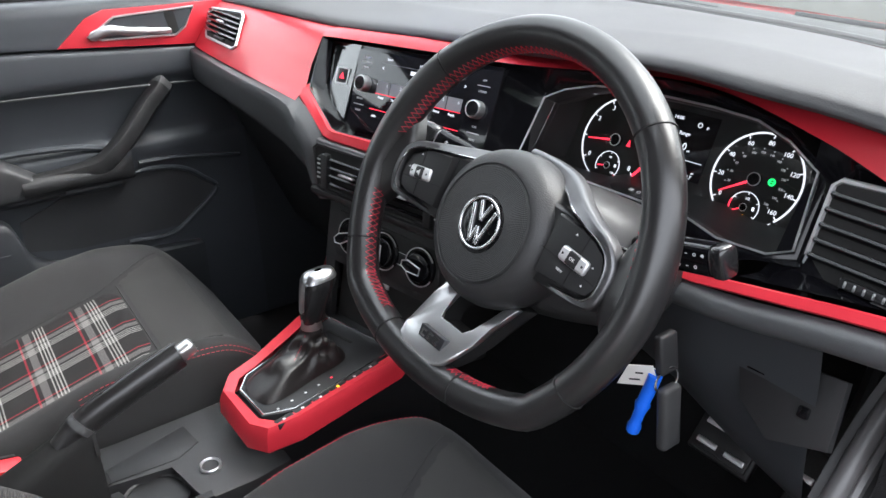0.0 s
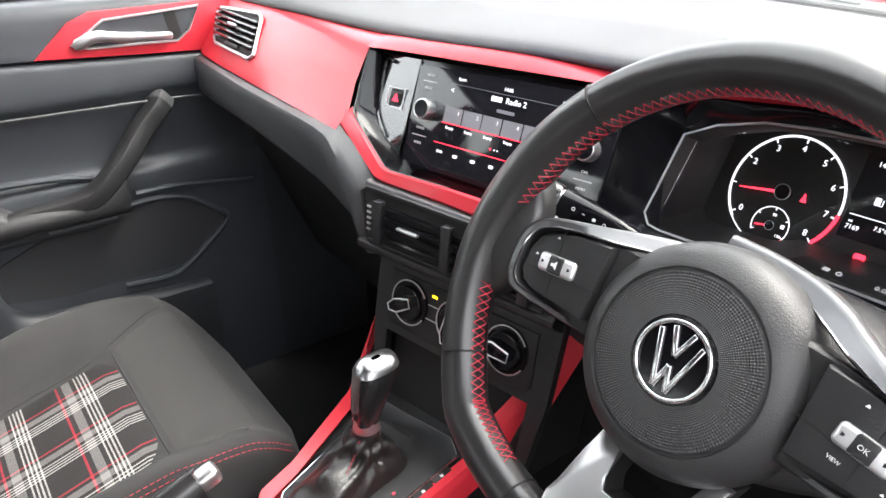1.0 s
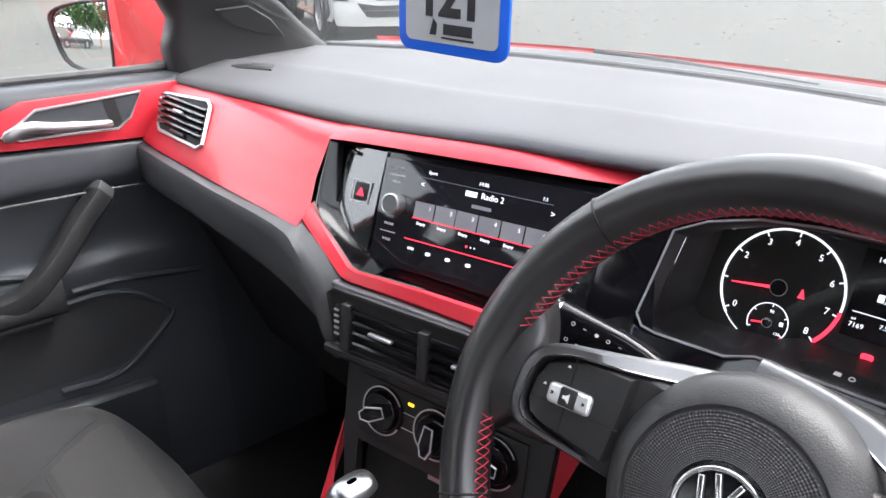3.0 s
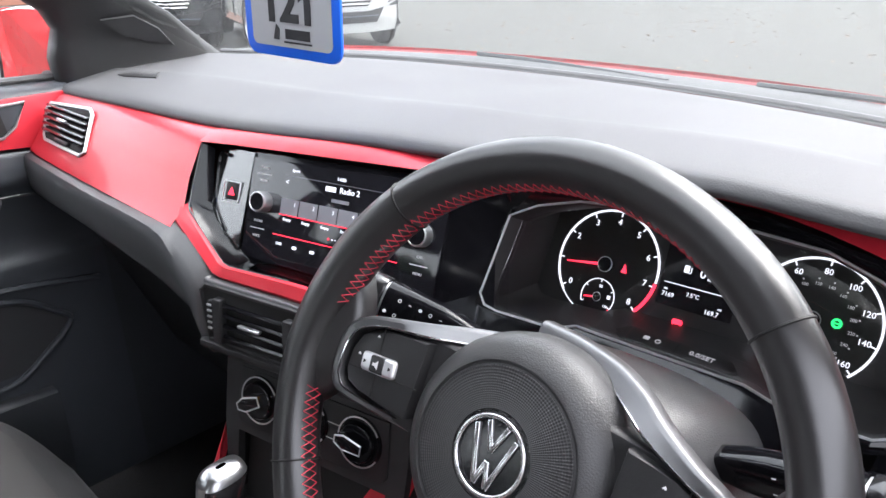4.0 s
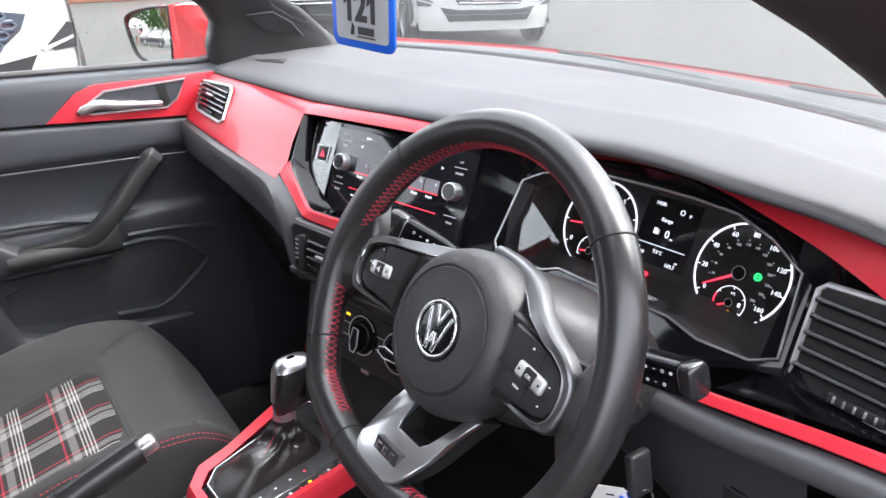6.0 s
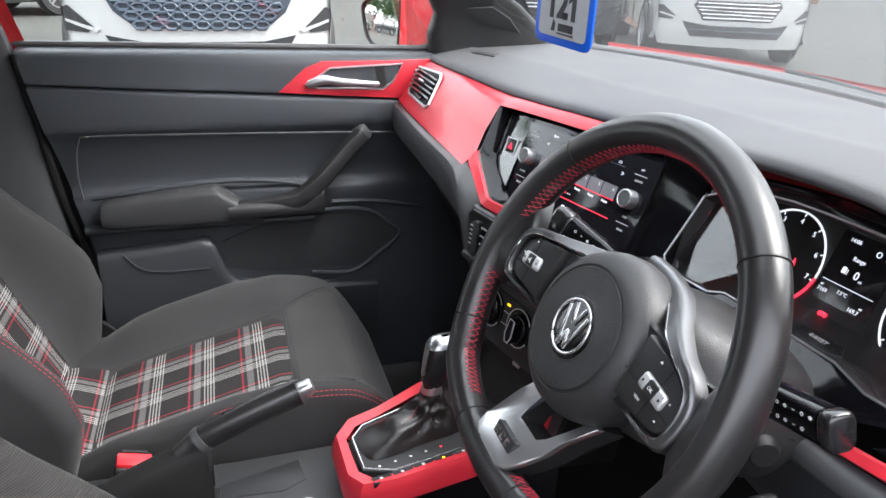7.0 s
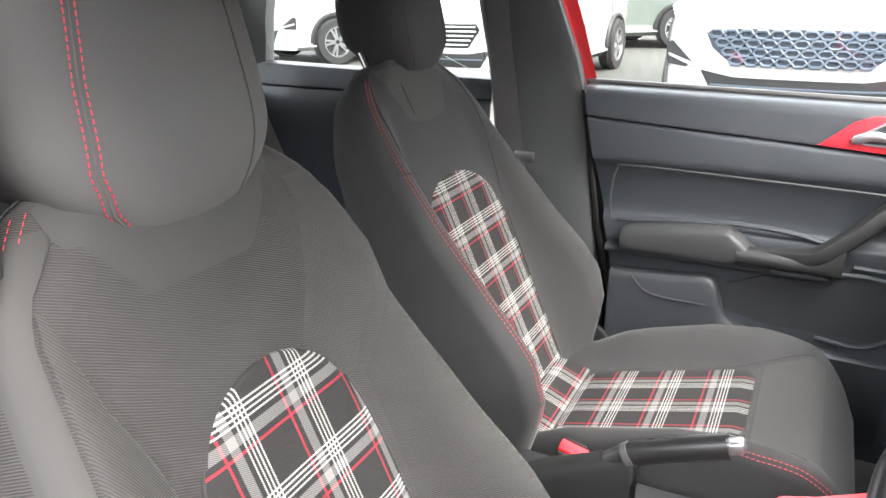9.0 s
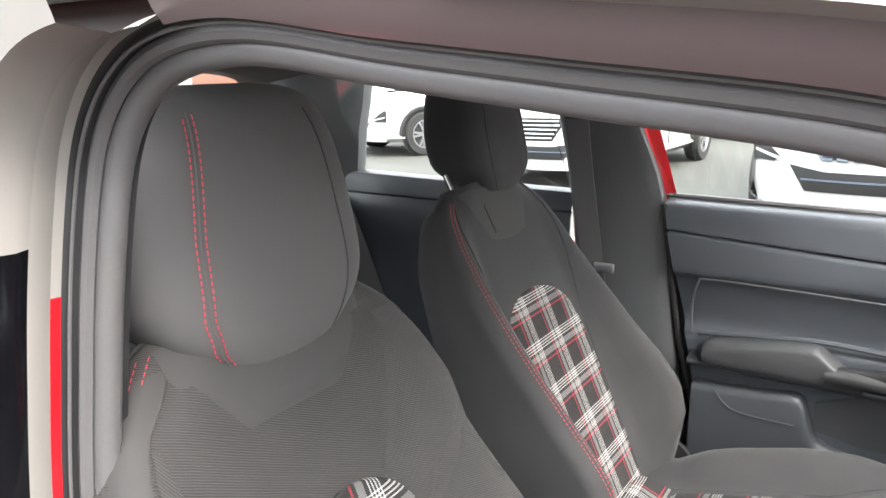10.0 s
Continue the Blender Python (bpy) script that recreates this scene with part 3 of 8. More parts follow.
# gloss panel with the screen
su, sv = V(0.976, 0.219, 0), V(-0.219 * 0.0, 0, 1)
nh = V(0.219, -0.976, 0)
SCR = frame_of(V(0.011, 0.170, 0.932), su, V(0, 0, 0.94) - nh * 0.342)
panel = thing("screen_panel", "gloss black dash panel round a touch screen", "dash panel", SCR)
outline = [(-0.126, 0.052), (-0.126, -0.064), (-0.116, -0.072), (-0.10, -0.078), (0.112, -0.078), (0.125, 0.056)]
part("facia", prism(outline, -0.012, -0.004, 0.002), gloss_black, panel, "piano black facia")
rim3 = [(-0.200, 0.052, 0.004), (-0.195, -0.014, 0.014), (-0.182, -0.030, 0.017), (-0.118, -0.074, 0.026), (-0.100, -0.080, 0.027)]
inn3 = [(-0.186, 0.047, -0.004), (-0.178, -0.012, -0.004), (-0.168, -0.024, -0.004), (-0.106, -0.064, -0.004), (-0.098, -0.067, -0.004)]
part("surround", sheet([[V(*a), V(*a).lerp(V(*b), 0.4) + V(0, 0, -0.004), V(*b)] for a, b in zip(rim3, inn3)]), gloss_black, panel)
part("trim_line", tube(smooth_line(rim3, 3), 0.0005, 6), spoke_silver, panel, "thin chrome edge line")
glass_unit = part("display_unit", prism([(-0.122, 0.046), (-0.122, -0.062), (0.124, -0.066), (0.128, 0.050)], -0.004, 0.0, 0.0015), screen_glass, panel, "black glass touch screen")
for sx in (-0.1005, 0.1005):
    k = part("knob", turned([(0.0112, -0.002), (0.0112, 0.010), (0.0106, 0.0125), (0.0096, 0.0130), (0.0092, 0.0122), (0.0005, 0.0122)], 36, m=Matrix.Translation((sx + 0.003, 0, 0))), satin_metal, panel, "knurled silver knob")
    part("knob_cap", disc(0.0092, 0.0120, 0.0126, 24, m=Matrix.Translation((sx + 0.003, 0, 0))), gloss_black, k)

# instrument cluster
CLU = frame_of(V(0.342, 0.2285, 0.920), V(1, 0.02, 0), V(0, 0.454, 0.891))
clus = thing("instrument_cluster", "instrument cluster with two round dials and a display", "instrument cluster", CLU)
bez = [(-0.172, -0.038), (-0.166, 0.038), (-0.140, 0.053), (-0.100, 0.0655), (-0.055, 0.0710), (0.0, 0.0735), (0.050, 0.0745), (0.098, 0.0725), (0.135, 0.0610), (0.169, 0.042), (0.178, -0.028), (0.157, -0.039), (0.1075, -0.0415), (0.072, -0.0340), (-0.040, -0.0360), (-0.068, -0.0362), (-0.090, -0.0450), (-0.150, -0.0485), (-0.164, -0.0470)]
DIA = CLU.inverted() @ frame_of(V(0.3420, 0.2945, 0.9130), V(1, 0.030, 0.024), V(0, 0.40, 0.917))
rows = []
for x, y in bez + bez[:1]:
    rows.append([V(x, y, 0), V(x * 0.985, y * 0.97, -0.004), V(x * 0.96, y * (1.02 if y > 0.03 else 0.94), -0.028), DIA @ V(x * 0.92, y * (1.02 if y > 0.03 else 0.92), 0.0)])
part("housing", sheet(rows), hood_plastic, clus, "dark grey dial hood")
part("bezel", tube([V(x, y, 0) for x, y in bez], 0.0012, 6, closed=True), satin_metal, clus, "thin silver bezel")
face = part("dial_face", prism([(x * 0.94, y * 1.05) for x, y in bez], -0.003, 0.0, m=DIA), dark_plastic, clus, "matt black dial face")
lens = part("lens", prism([(x * 0.965, y * 0.955) for x, y in bez], -0.0145, -0.0135), lens_glass, clus, "clear lens over the dials")
lens.visible_shadow = False
# facia round the cluster, from the red band down to the red strip
def at_x(line, x):
    pts = [V(*p) for p in line]
    for a, b in zip(pts, pts[1:]):
        if a.x <= x <= b.x:
            return a.lerp(b, (x - a.x) / (b.x - a.x))
    return pts[-1]


up = lambda x: at_x(LOW2, x) + V(0, 0.006, -0.002)
dn = lambda x: at_x(IN3[5:], x) + V(0, 0.006, 0.002)
outer = [CLU @ V(-0.179, -0.040, -0.001), CLU @ V(-0.172, 0.042, -0.001), up(0.19), up(0.23), up(0.28), up(0.342), up(0.39), up(0.43), up(0.47), V(0.53, 0.251, 0.952), V(0.53, 0.217, 0.884), dn(0.50) + V(0, 0.03, 0.006), dn(0.45), dn(0.41), dn(0.31), dn(0.28), dn(0.25), dn(0.20), dn(0.175)]
ci = CLU.inverted()
rows = []
for o, i in zip(outer + outer[:1], bez + bez[:1]):
    o, i = ci @ o, V(*i, -0.001)
    rows.append([o, o.lerp(i, 0.5) + V(0, 0, -0.003), o.lerp(i, 0.85), i])
part("facia", sheet(rows), gloss_black, clus, "piano black facia")
rows = [[up(x), V(x, 0.2505 + d, 0.950), V(x, 0.234 + d, 0.918), V(x, 0.216 + d * 0.6, 0.880), V(x, 0.20, 0.874), dn(x)] for x, d in ((0.505, 0), (0.53, 0.002), (0.56, 0.010), (0.59, 0.0115), (0.63, 0.0115), (0.67, 0.0115))]
part("end_facia", sheet(rows), gloss_black, dash, "piano black facia by the door")
cols = [[up(0.122), SCR @ V(0.121, 0.045, -0.003), SCR @ V(0.121, 0.0, -0.003), SCR @ V(0.118, -0.066, -0.003), dn(0.122) + V(0, 0.008, 0.004)], [up(0.172), CLU @ V(-0.169, 0.044, -0.0005), CLU @ V(-0.176, 0.0, -0.0005), CLU @ V(-0.178, -0.042, -0.0005), dn(0.19) + V(0, 0.006, 0.002)], [up(0.192), CLU @ V(-0.164, 0.046, -0.002), CLU @ V(-0.170, 0.0, -0.002), CLU @ V(-0.150, -0.058, -0.002), dn(0.215) + V(0, 0.006, 0.002)]]
part("bridge_facia", sheet(cols), gloss_black, dash, "piano black facia")


# ---- steering wheel ----
ta = radians(25)
COLUMN = frame_of(V(0.361, 0.0, 0.9215), V(1, 0, 0), V(0, math.sin(ta), math.cos(ta)))
WHEEL = pose(0.3580, 0.0077, 0.9167, 0, 0, 3.2) @ pose(0, 0, 0, 90 - 26.75, 0, 0) @ pose(0, 0, 0, 0, 0, -3.9)
wheel = thing("steering_wheel", "flat-bottomed black leather steering wheel with red stitching", "steering wheel", WHEEL)


def rim_point(a):
    """Centre line of the rim at angle a in degrees from the right, anticlockwise, flattened below."""
    c = math.cos(radians(a))
    x, y = (0.1672 if c > 0 else 0.1660) * c, 0.1686 * math.sin(radians(a))
    if y < 0:
        x *= 1 - 0.035 * min(1.0, -y / 0.10)
    if y < -0.110:
        y = -0.110 - (-0.110 - y) * 0.50
    return V(x, y, 0)


def rim_radius(a):
    """Thickness of the rim: fuller where the thumbs rest."""
    grip = max(0.0, math.cos(radians(2 * (a - 22)))) if math.cos(radians(a)) > 0 else max(0.0, math.cos(radians(2 * (a - 158))))
    return 0.0159 - 0.0016 * max(0.0, math.cos(radians(a))) ** 0.5 + 0.0012 * grip


rim = [rim_point(a) for a in range(0, 360, 3)]
part("rim", tube(rim, [rim_radius(a) for a in range(0, 360, 3)], 18, closed=True, up=(0, 0, 1), flat=1.06), leather, wheel, "black leather rim")
part("airbag_cover", turned([(0.060, -0.058), (0.0685, -0.046), (0.0715, -0.032), (0.0712, -0.020), (0.0692, -0.011), (0.0655, -0.0035), (0.0605, 0.0018), (0.0560, 0.0044), (0.0535, 0.0052), (0.0528, 0.0038), (0.0516, 0.0038), (0.0508, 0.0052), (0.03, 0.0058), (0.0005, 0.0060)], 72), airbag_plastic, wheel, "grained round airbag cover")


def dashes(path, length=0.0045, gap=0.0025, r=0.0007, bm=None):
    """A row of stitches along a path."""
    bm = mesh(bm)
    pts = [Vector(p) for p in path]
    run, acc = [0.0], 0.0
    for a, b in zip(pts, pts[1:]):
        acc += (b - a).length
        run.append(acc)

    def at(d):
        for i in range(len(run) - 1):
            if d <= run[i + 1]:
                t = (d - run[i]) / max(1e-9, run[i + 1] - run[i])
                return pts[i].lerp(pts[i + 1], t)
        return pts[-1]
    d = 0.0
    while d + length < acc:
        a, b = at(d), at(d + length)
        tube([a, (a + b) / 2, b], [r * 0.7, r, r * 0.7], 4, bm=bm)
        d += length + gap
    return bm


# side spokes: dark body, silver frame, key pad with a rocker, leather thumb rest
FRAME_OUT = [(0.014, 0.0640, -0.042), (0.034, 0.0610, -0.034), (0.058, 0.0555, -0.020), (0.080, 0.0490, -0.008), (0.103, 0.0430, 0.0), (0.120, 0.0380, 0.002), (0.1325, 0.0295, 0.002), (0.1385, 0.016, 0.002), (0.138, -0.003, 0.002), (0.1335, -0.0140, 0.002), (0.124, -0.0185, 0.001), (0.098, -0.0205, -0.006), (0.066, -0.0225, -0.016)]
FRAME_IN = [(0.014, 0.0520, -0.038), (0.032, 0.0490, -0.030), (0.052, 0.0450, -0.018), (0.072, 0.0408, -0.007), (0.098, 0.0365, 0.0), (0.113, 0.0325, 0.002), (0.1240, 0.0258, 0.002), (0.1290, 0.0145, 0.002), (0.1290, -0.0015, 0.002), (0.1255, -0.0088, 0.002), (0.118, -0.0125, 0.001), (0.098, -0.0150, -0.006), (0.066, -0.0170, -0.016)]
HIGH_OUT = [(-0.026, 0.0755, -0.049), (0.004, 0.0750, -0.044), (0.036, 0.0715, -0.034), (0.060, 0.0650, -0.021), (0.080, 0.0560, -0.009), (0.104, 0.0460, 0.0), (0.1205, 0.0395, 0.002)]
HIGH_IN = [(-0.026, 0.0610, -0.047), (0.004, 0.0605, -0.042), (0.032, 0.0585, -0.033), (0.053, 0.0520, -0.020), (0.073, 0.0445, -0.008), (0.098, 0.0370, 0.0), (0.113, 0.0325, 0.002)]
for sx in (-1, 1):
    f = lambda pts: [(sx * x, y) for x, y in pts][::sx]
    part("spoke", prism(f([(0.050, 0.044), (0.098, 0.039), (0.120, 0.033), (0.134, 0.020), (0.135, -0.004), (0.126, -0.015), (0.098, -0.018), (0.050, -0.022)]), -0.026, -0.008, 0.003), dark_plastic, wheel, "black spoke body")
    thumb = [[V(sx * x, y, z) for x, y, z in ((0.128, y0, -0.016), (0.131, y0, -0.004), (0.139, y0, 0.0015), (0.150, y0, 0.007 - d), (0.160, y0, 0.010 - d), (0.166, y0, 0.0))] for y0, d in ((-0.044, 0.014), (-0.026, 0.005), (-0.006, 0.0), (0.018, 0.0), (0.040, 0.001), (0.060, 0.008), (0.078, 0.016))]
    for row, e in zip(thumb, (0.030, 0.013, 0.0, 0.0, 0.005, 0.016, 0.030)):
        for v in row:
            v.x += sx * e * (0.166 - abs(v.x)) / 0.038
    part("thumb_rest", loft(thumb, 3, along=3), leather, wheel, "smooth leather thumb rest", angle=60)
    outer_line = smooth_line([(sx * x, y, z) for x, y, z in (FRAME_OUT if sx < 0 else HIGH_OUT + FRAME_OUT[6:])], 5)
    inner_line = smooth_line([(sx * x, y, z) for x, y, z in (FRAME_IN if sx < 0 else HIGH_IN + FRAME_IN[6:])], 5)
    band = [[a + V(0, 0, -0.012), a + V(0, 0, -0.001), a.lerp(b, 0.10) + V(0, 0, 0.0014), a.lerp(b, 0.30) + V(0, 0, 0.0026), a.lerp(b, 0.80) + V(0, 0, 0.0022), a.lerp(b, 0.92) + V(0, 0, 0.0030), b + V(0, 0, 0.0016), b + V(0, 0, -0.008)] for a, b in zip(outer_line, inner_line)]
    part("spoke_trim", sheet(band), spoke_silver, wheel, "satin silver spoke frame")
    part("trim_edge", tube([a.lerp(b, 0.88) + V(0, 0, 0.0030) for a, b in zip(outer_line, inner_line)], 0.0006, 5), chrome, wheel, "bright chrome edge line")
    bp = part("button_pad", prism(f([(0.0690, 0.0390), (0.096, 0.0352), (0.111, 0.0313), (0.1225, 0.0243), (0.1270, 0.0135), (0.1270, -0.0005), (0.1225, -0.0080), (0.112, -0.0108), (0.0690, -0.0112)]), -0.020, 0.0012, 0.0014), dark_plastic, wheel, "black button pad")
    T = Matrix.Rotation(radians(-sx * 7), 4, "Z")
    c = V(sx * 0.1005, 0.0115, 0.0)
    at = Matrix.Translation(c) @ T
    for y0, y1 in ((0.006, 0.0235), (-0.0215, -0.006)):
        part("button_seam", rbox((0.0007, y1 - y0, 0.0008), (sx * 0.002, (y0 + y1) / 2, 0.0012), 0, m=at), black_hole, bp)
    for x0, x1 in ((-0.034, -0.0145), (0.0145, 0.026)):
        part("button_seam", rbox((x1 - x0, 0.0007, 0.0008), (sx * (x0 + x1) / 2, -0.0065, 0.0012), 0, m=at), black_hole, bp)
    part("rocker", rbox((0.0300, 0.0125, 0.005), (0, 0, 0.0018), 0.0030, 3, m=at), brushed_silver, wheel, "silver rocker switch")
    part("rocker_key", rbox((0.0120, 0.0112, 0.004), (0, 0, 0.0030), 0.0014, m=at), dark_plastic, wheel, "black centre key")
    for bx in (-0.0108, 0.0108):
        part("rocker_mark", prism([(bx - 0.0009, -0.0012), (bx + 0.0009, -0.0005), (bx + 0.0009, 0.0007), (bx - 0.0009, 0.0012)], 0.0038, 0.0046, m=at), print_black, wheel)
    marks = ((-0.010, 0.0175, 0.0034), (0.0175, 0.004, 0.0028), (0.0165, -0.0125, 0.0028)) if sx > 0 else ((-0.006, 0.0175, 0.0034), (-0.019, 0.003, 0.0034))
    for bx, by, w in marks:
        part("button_mark", prism([(bx - w / 3, by - w * 0.2), (bx + w / 3, by - w * 0.2), (bx + w / 3, by + w * 0.05), (bx, by + w * 0.3)], 0.0011, 0.0017, m=at), print_white, bp)
    if sx > 0:
        kt = lettering("OK", 0.0040, print_white, wheel, c.x, c.y, 0.0051, -7)
        kt.name = "key_text"
        vt_ = lettering("VIEW", 0.0030, print_white, wheel, c.x - 0.0095, c.y - 0.0125, 0.0014, -7)
        vt_.name = "key_text"
    else:
        part("key_mark", prism([(-0.003, -0.001), (-0.001, -0.001), (0.0015, -0.003), (0.0015, 0.003), (-0.001, 0.001), (-0.003, 0.001)], 0.0049, 0.0052, m=at), print_white, wheel)

# lower spoke: a silver plate with two legs round a notch, on a black carrier
PLATE = [(-0.034, -0.055), (-0.0335, -0.080), (-0.0350, -0.098), (-0.0375, -0.112), (-0.0345, -0.1225), (-0.024, -0.1310), (0.016, -0.1310), (0.0270, -0.1235), (0.0345, -0.1100), (0.0390, -0.096), (0.0430, -0.078), (0.048, -0.055), (0.035, -0.055), (0.0310, -0.074), (0.0275, -0.0890), (0.0220, -0.0960), (-0.0100, -0.0960), (-0.0155, -0.0900), (-0.0185, -0.074), (-0.020, -0.055)]
PLATE = [(x + 0.002, y) for x, y in PLATE]


def sunk(bm):
    for v in bm.verts:
        leg = min(1.0, max(0.0, (v.co.y + 0.0960) / 0.014))
        v.co.z += -0.005 - 0.026 * max(0.0, (v.co.y + 0.094) / 0.039) ** 1.5 + 0.6 * leg * min(0.0, abs(v.co.x - 0.006) - 0.037) + 0.015 * min(1.0, max(0.0, (-0.098 - v.co.y) / 0.020))
    return bm


part("lower_spoke", sunk(prism(PLATE, -0.004, 0.0022, 0.0022, 3)), satin_metal, wheel, "bright silver lower spoke plate")
part("spoke_carrier", sunk(prism([(x * 0.985, y * 0.995) for x, y in PLATE], -0.026, -0.0045)), black_hole, wheel, "black carrier behind the lower spoke")
badge = part("badge", prism([(-0.0130, -0.1040), (-0.0120, -0.1150), (0.0190, -0.1150), (0.0200, -0.1040)], 0.0020, 0.0088), print_black, wheel, "black badge field")
for x, w in ((-0.0070, 0.0062), (0.0020, 0.0062), (0.0110, 0.0052)):
    part("badge_bar", prism([(x - w / 2, -0.1132), (x + w / 2, -0.1132), (x + w / 2 + 0.0008, -0.1114), (x - w / 2 + 0.0026, -0.1114), (x - w / 2 + 0.0032, -0.1078), (x + w / 2 + 0.0012, -0.1078), (x + w / 2 + 0.0016, -0.1060), (x - w / 2 + 0.0012, -0.1060)], 0.0086, 0.0100), chrome, badge)
part("hub_shroud", turned([(0.045, -0.095), (0.055, -0.07), (0.060, -0.04), (0.058, -0.02)], 32), dark_plastic, wheel, "black hub shroud")
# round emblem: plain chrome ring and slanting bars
part("emblem_well", ring(0.0234, 0.0262, 0.0045, 0.0066, 48), gloss_black, wheel)
part("emblem_ring", tube([V(0.0224 * math.cos(a), 0.0224 * math.sin(a), 0.0078) for a in [2 * math.pi * j / 56 for j in range(56)]], 0.0015, 10, closed=True), emblem_chrome, wheel, "chrome emblem ring")
part("emblem_disc", disc(0.0214, 0.004, 0.0068, 40), gloss_black, wheel)
for a, b in (((-0.0138, 0.0143), (-0.0042, -0.0180)), ((-0.0042, -0.0180), (0.0, -0.0032)), ((0.0, -0.0032), (0.0042, -0.0180)), ((0.0042, -0.0180), (0.0138, 0.0143)), ((-0.0066, 0.0190), (0.0, 0.0025)), ((0.0, 0.0025), (0.0066, 0.0190))):
    d = V(b[0] - a[0], b[1] - a[1], 0)
    nrm = V(-d.y, d.x, 0).normalized() * 0.0017
    part("emblem_bar", prism([(a[0] + nrm.x, a[1] + nrm.y), (a[0] - nrm.x, a[1] - nrm.y), (b[0] - nrm.x, b[1] - nrm.y), (b[0] + nrm.x, b[1] + nrm.y)][::-1], 0.005, 0.0088, 0.0011, 3), emblem_chrome, wheel, "chrome emblem bar")
# finely knurled middle of the airbag cover
part("cover_relief", turned([(0.0508, 0.0046), (0.0504, 0.0058), (0.040, 0.0064), (0.0258, 0.0066)], 72), knurled, wheel, "finely knurled cover disc")
# seams where the leather changes, and crossed red stitching on the inner rim
for a in (46, 137, 207, 250, 288, 333):
    c = rim_point(a)
    t = (rim_point(a + 2) - rim_point(a - 2)).normalized()
    o = V(t.y, -t.x, 0)
    rr = rim_radius(a)
    part("seam", tube([c + o * ((rr + 0.0002) * math.cos(q)) + V(0, 0, (rr * 1.06 + 0.0002) * math.sin(q)) for q in [2 * math.pi * i / 24 for i in range(24)]], 0.0008, 5, closed=True), black_hole, wheel)


def inner_stitch(a0, a1):
    bm = mesh()
    prev = None
    n = int(abs(a1 - a0) / 2.1)
    for i in range(n + 1):
        a = a0 + (a1 - a0) * i / n
        c = rim_point(a)
        run = (rim_point(a + 1) - rim_point(a - 1)).normalized()
        inward = V(-run.y, run.x, 0)
        rr = rim_radius(a) + 0.0003
        pts = [c + inward * (rr * math.cos(q)) + V(0, 0, rr * 1.06 * math.sin(q)) for q in (radians(-10), radians(10), radians(30))]
        if prev:
            m2 = (prev[1] + pts[1]) / 2
            tube([prev[0], m2, pts[2]], 0.00033, 4, bm=bm)
            tube([prev[2], m2, pts[0]], 0.00033, 4, bm=bm)
        prev = pts
    return bm


for a0, a1 in ((62, 166), (189, 243), (283, 302), (8, 20)):
    part("stitching", inner_stitch(a0, a1), red_thread, wheel, "crossed red stitching")

# ---- steering column, stalks, paddles ----
col = thing("steering_column", "dark grey steering column shroud with two stalks", "steering column", COLUMN)
SHROUD = ((-0.100, -0.010), (-0.095, 0.024), (-0.078, 0.047), (-0.045, 0.0575), (0.0, 0.0600), (0.045, 0.0575), (0.078, 0.047), (0.095, 0.024), (0.100, -0.010), (0.075, -0.05), (0.0, -0.07), (-0.075, -0.05), (-0.100, -0.010))
part("shroud", loft([[V(x * k, y * k2, z) for x, y in SHROUD] for z, k, k2 in ((-0.050, 0.55, 0.70), (-0.062, 0.72, 0.88), (-0.085, 0.90, 0.98), (-0.120, 1.0, 1.0), (-0.155, 1.0, 1.0), (-0.168, 0.96, 0.93), (-0.172, 0.60, 0.60))], 4, along=3), airbag_plastic, col, "dark grey grained shroud", angle=60)
part("shroud_seam", tube(smooth_line([V(0.0905, 0.004, -0.085), V(0.0995, 0.004, -0.12), V(0.1000, 0.004, -0.155)], 3), 0.0012, 5), black_hole, col)
CI = COLUMN.inverted()


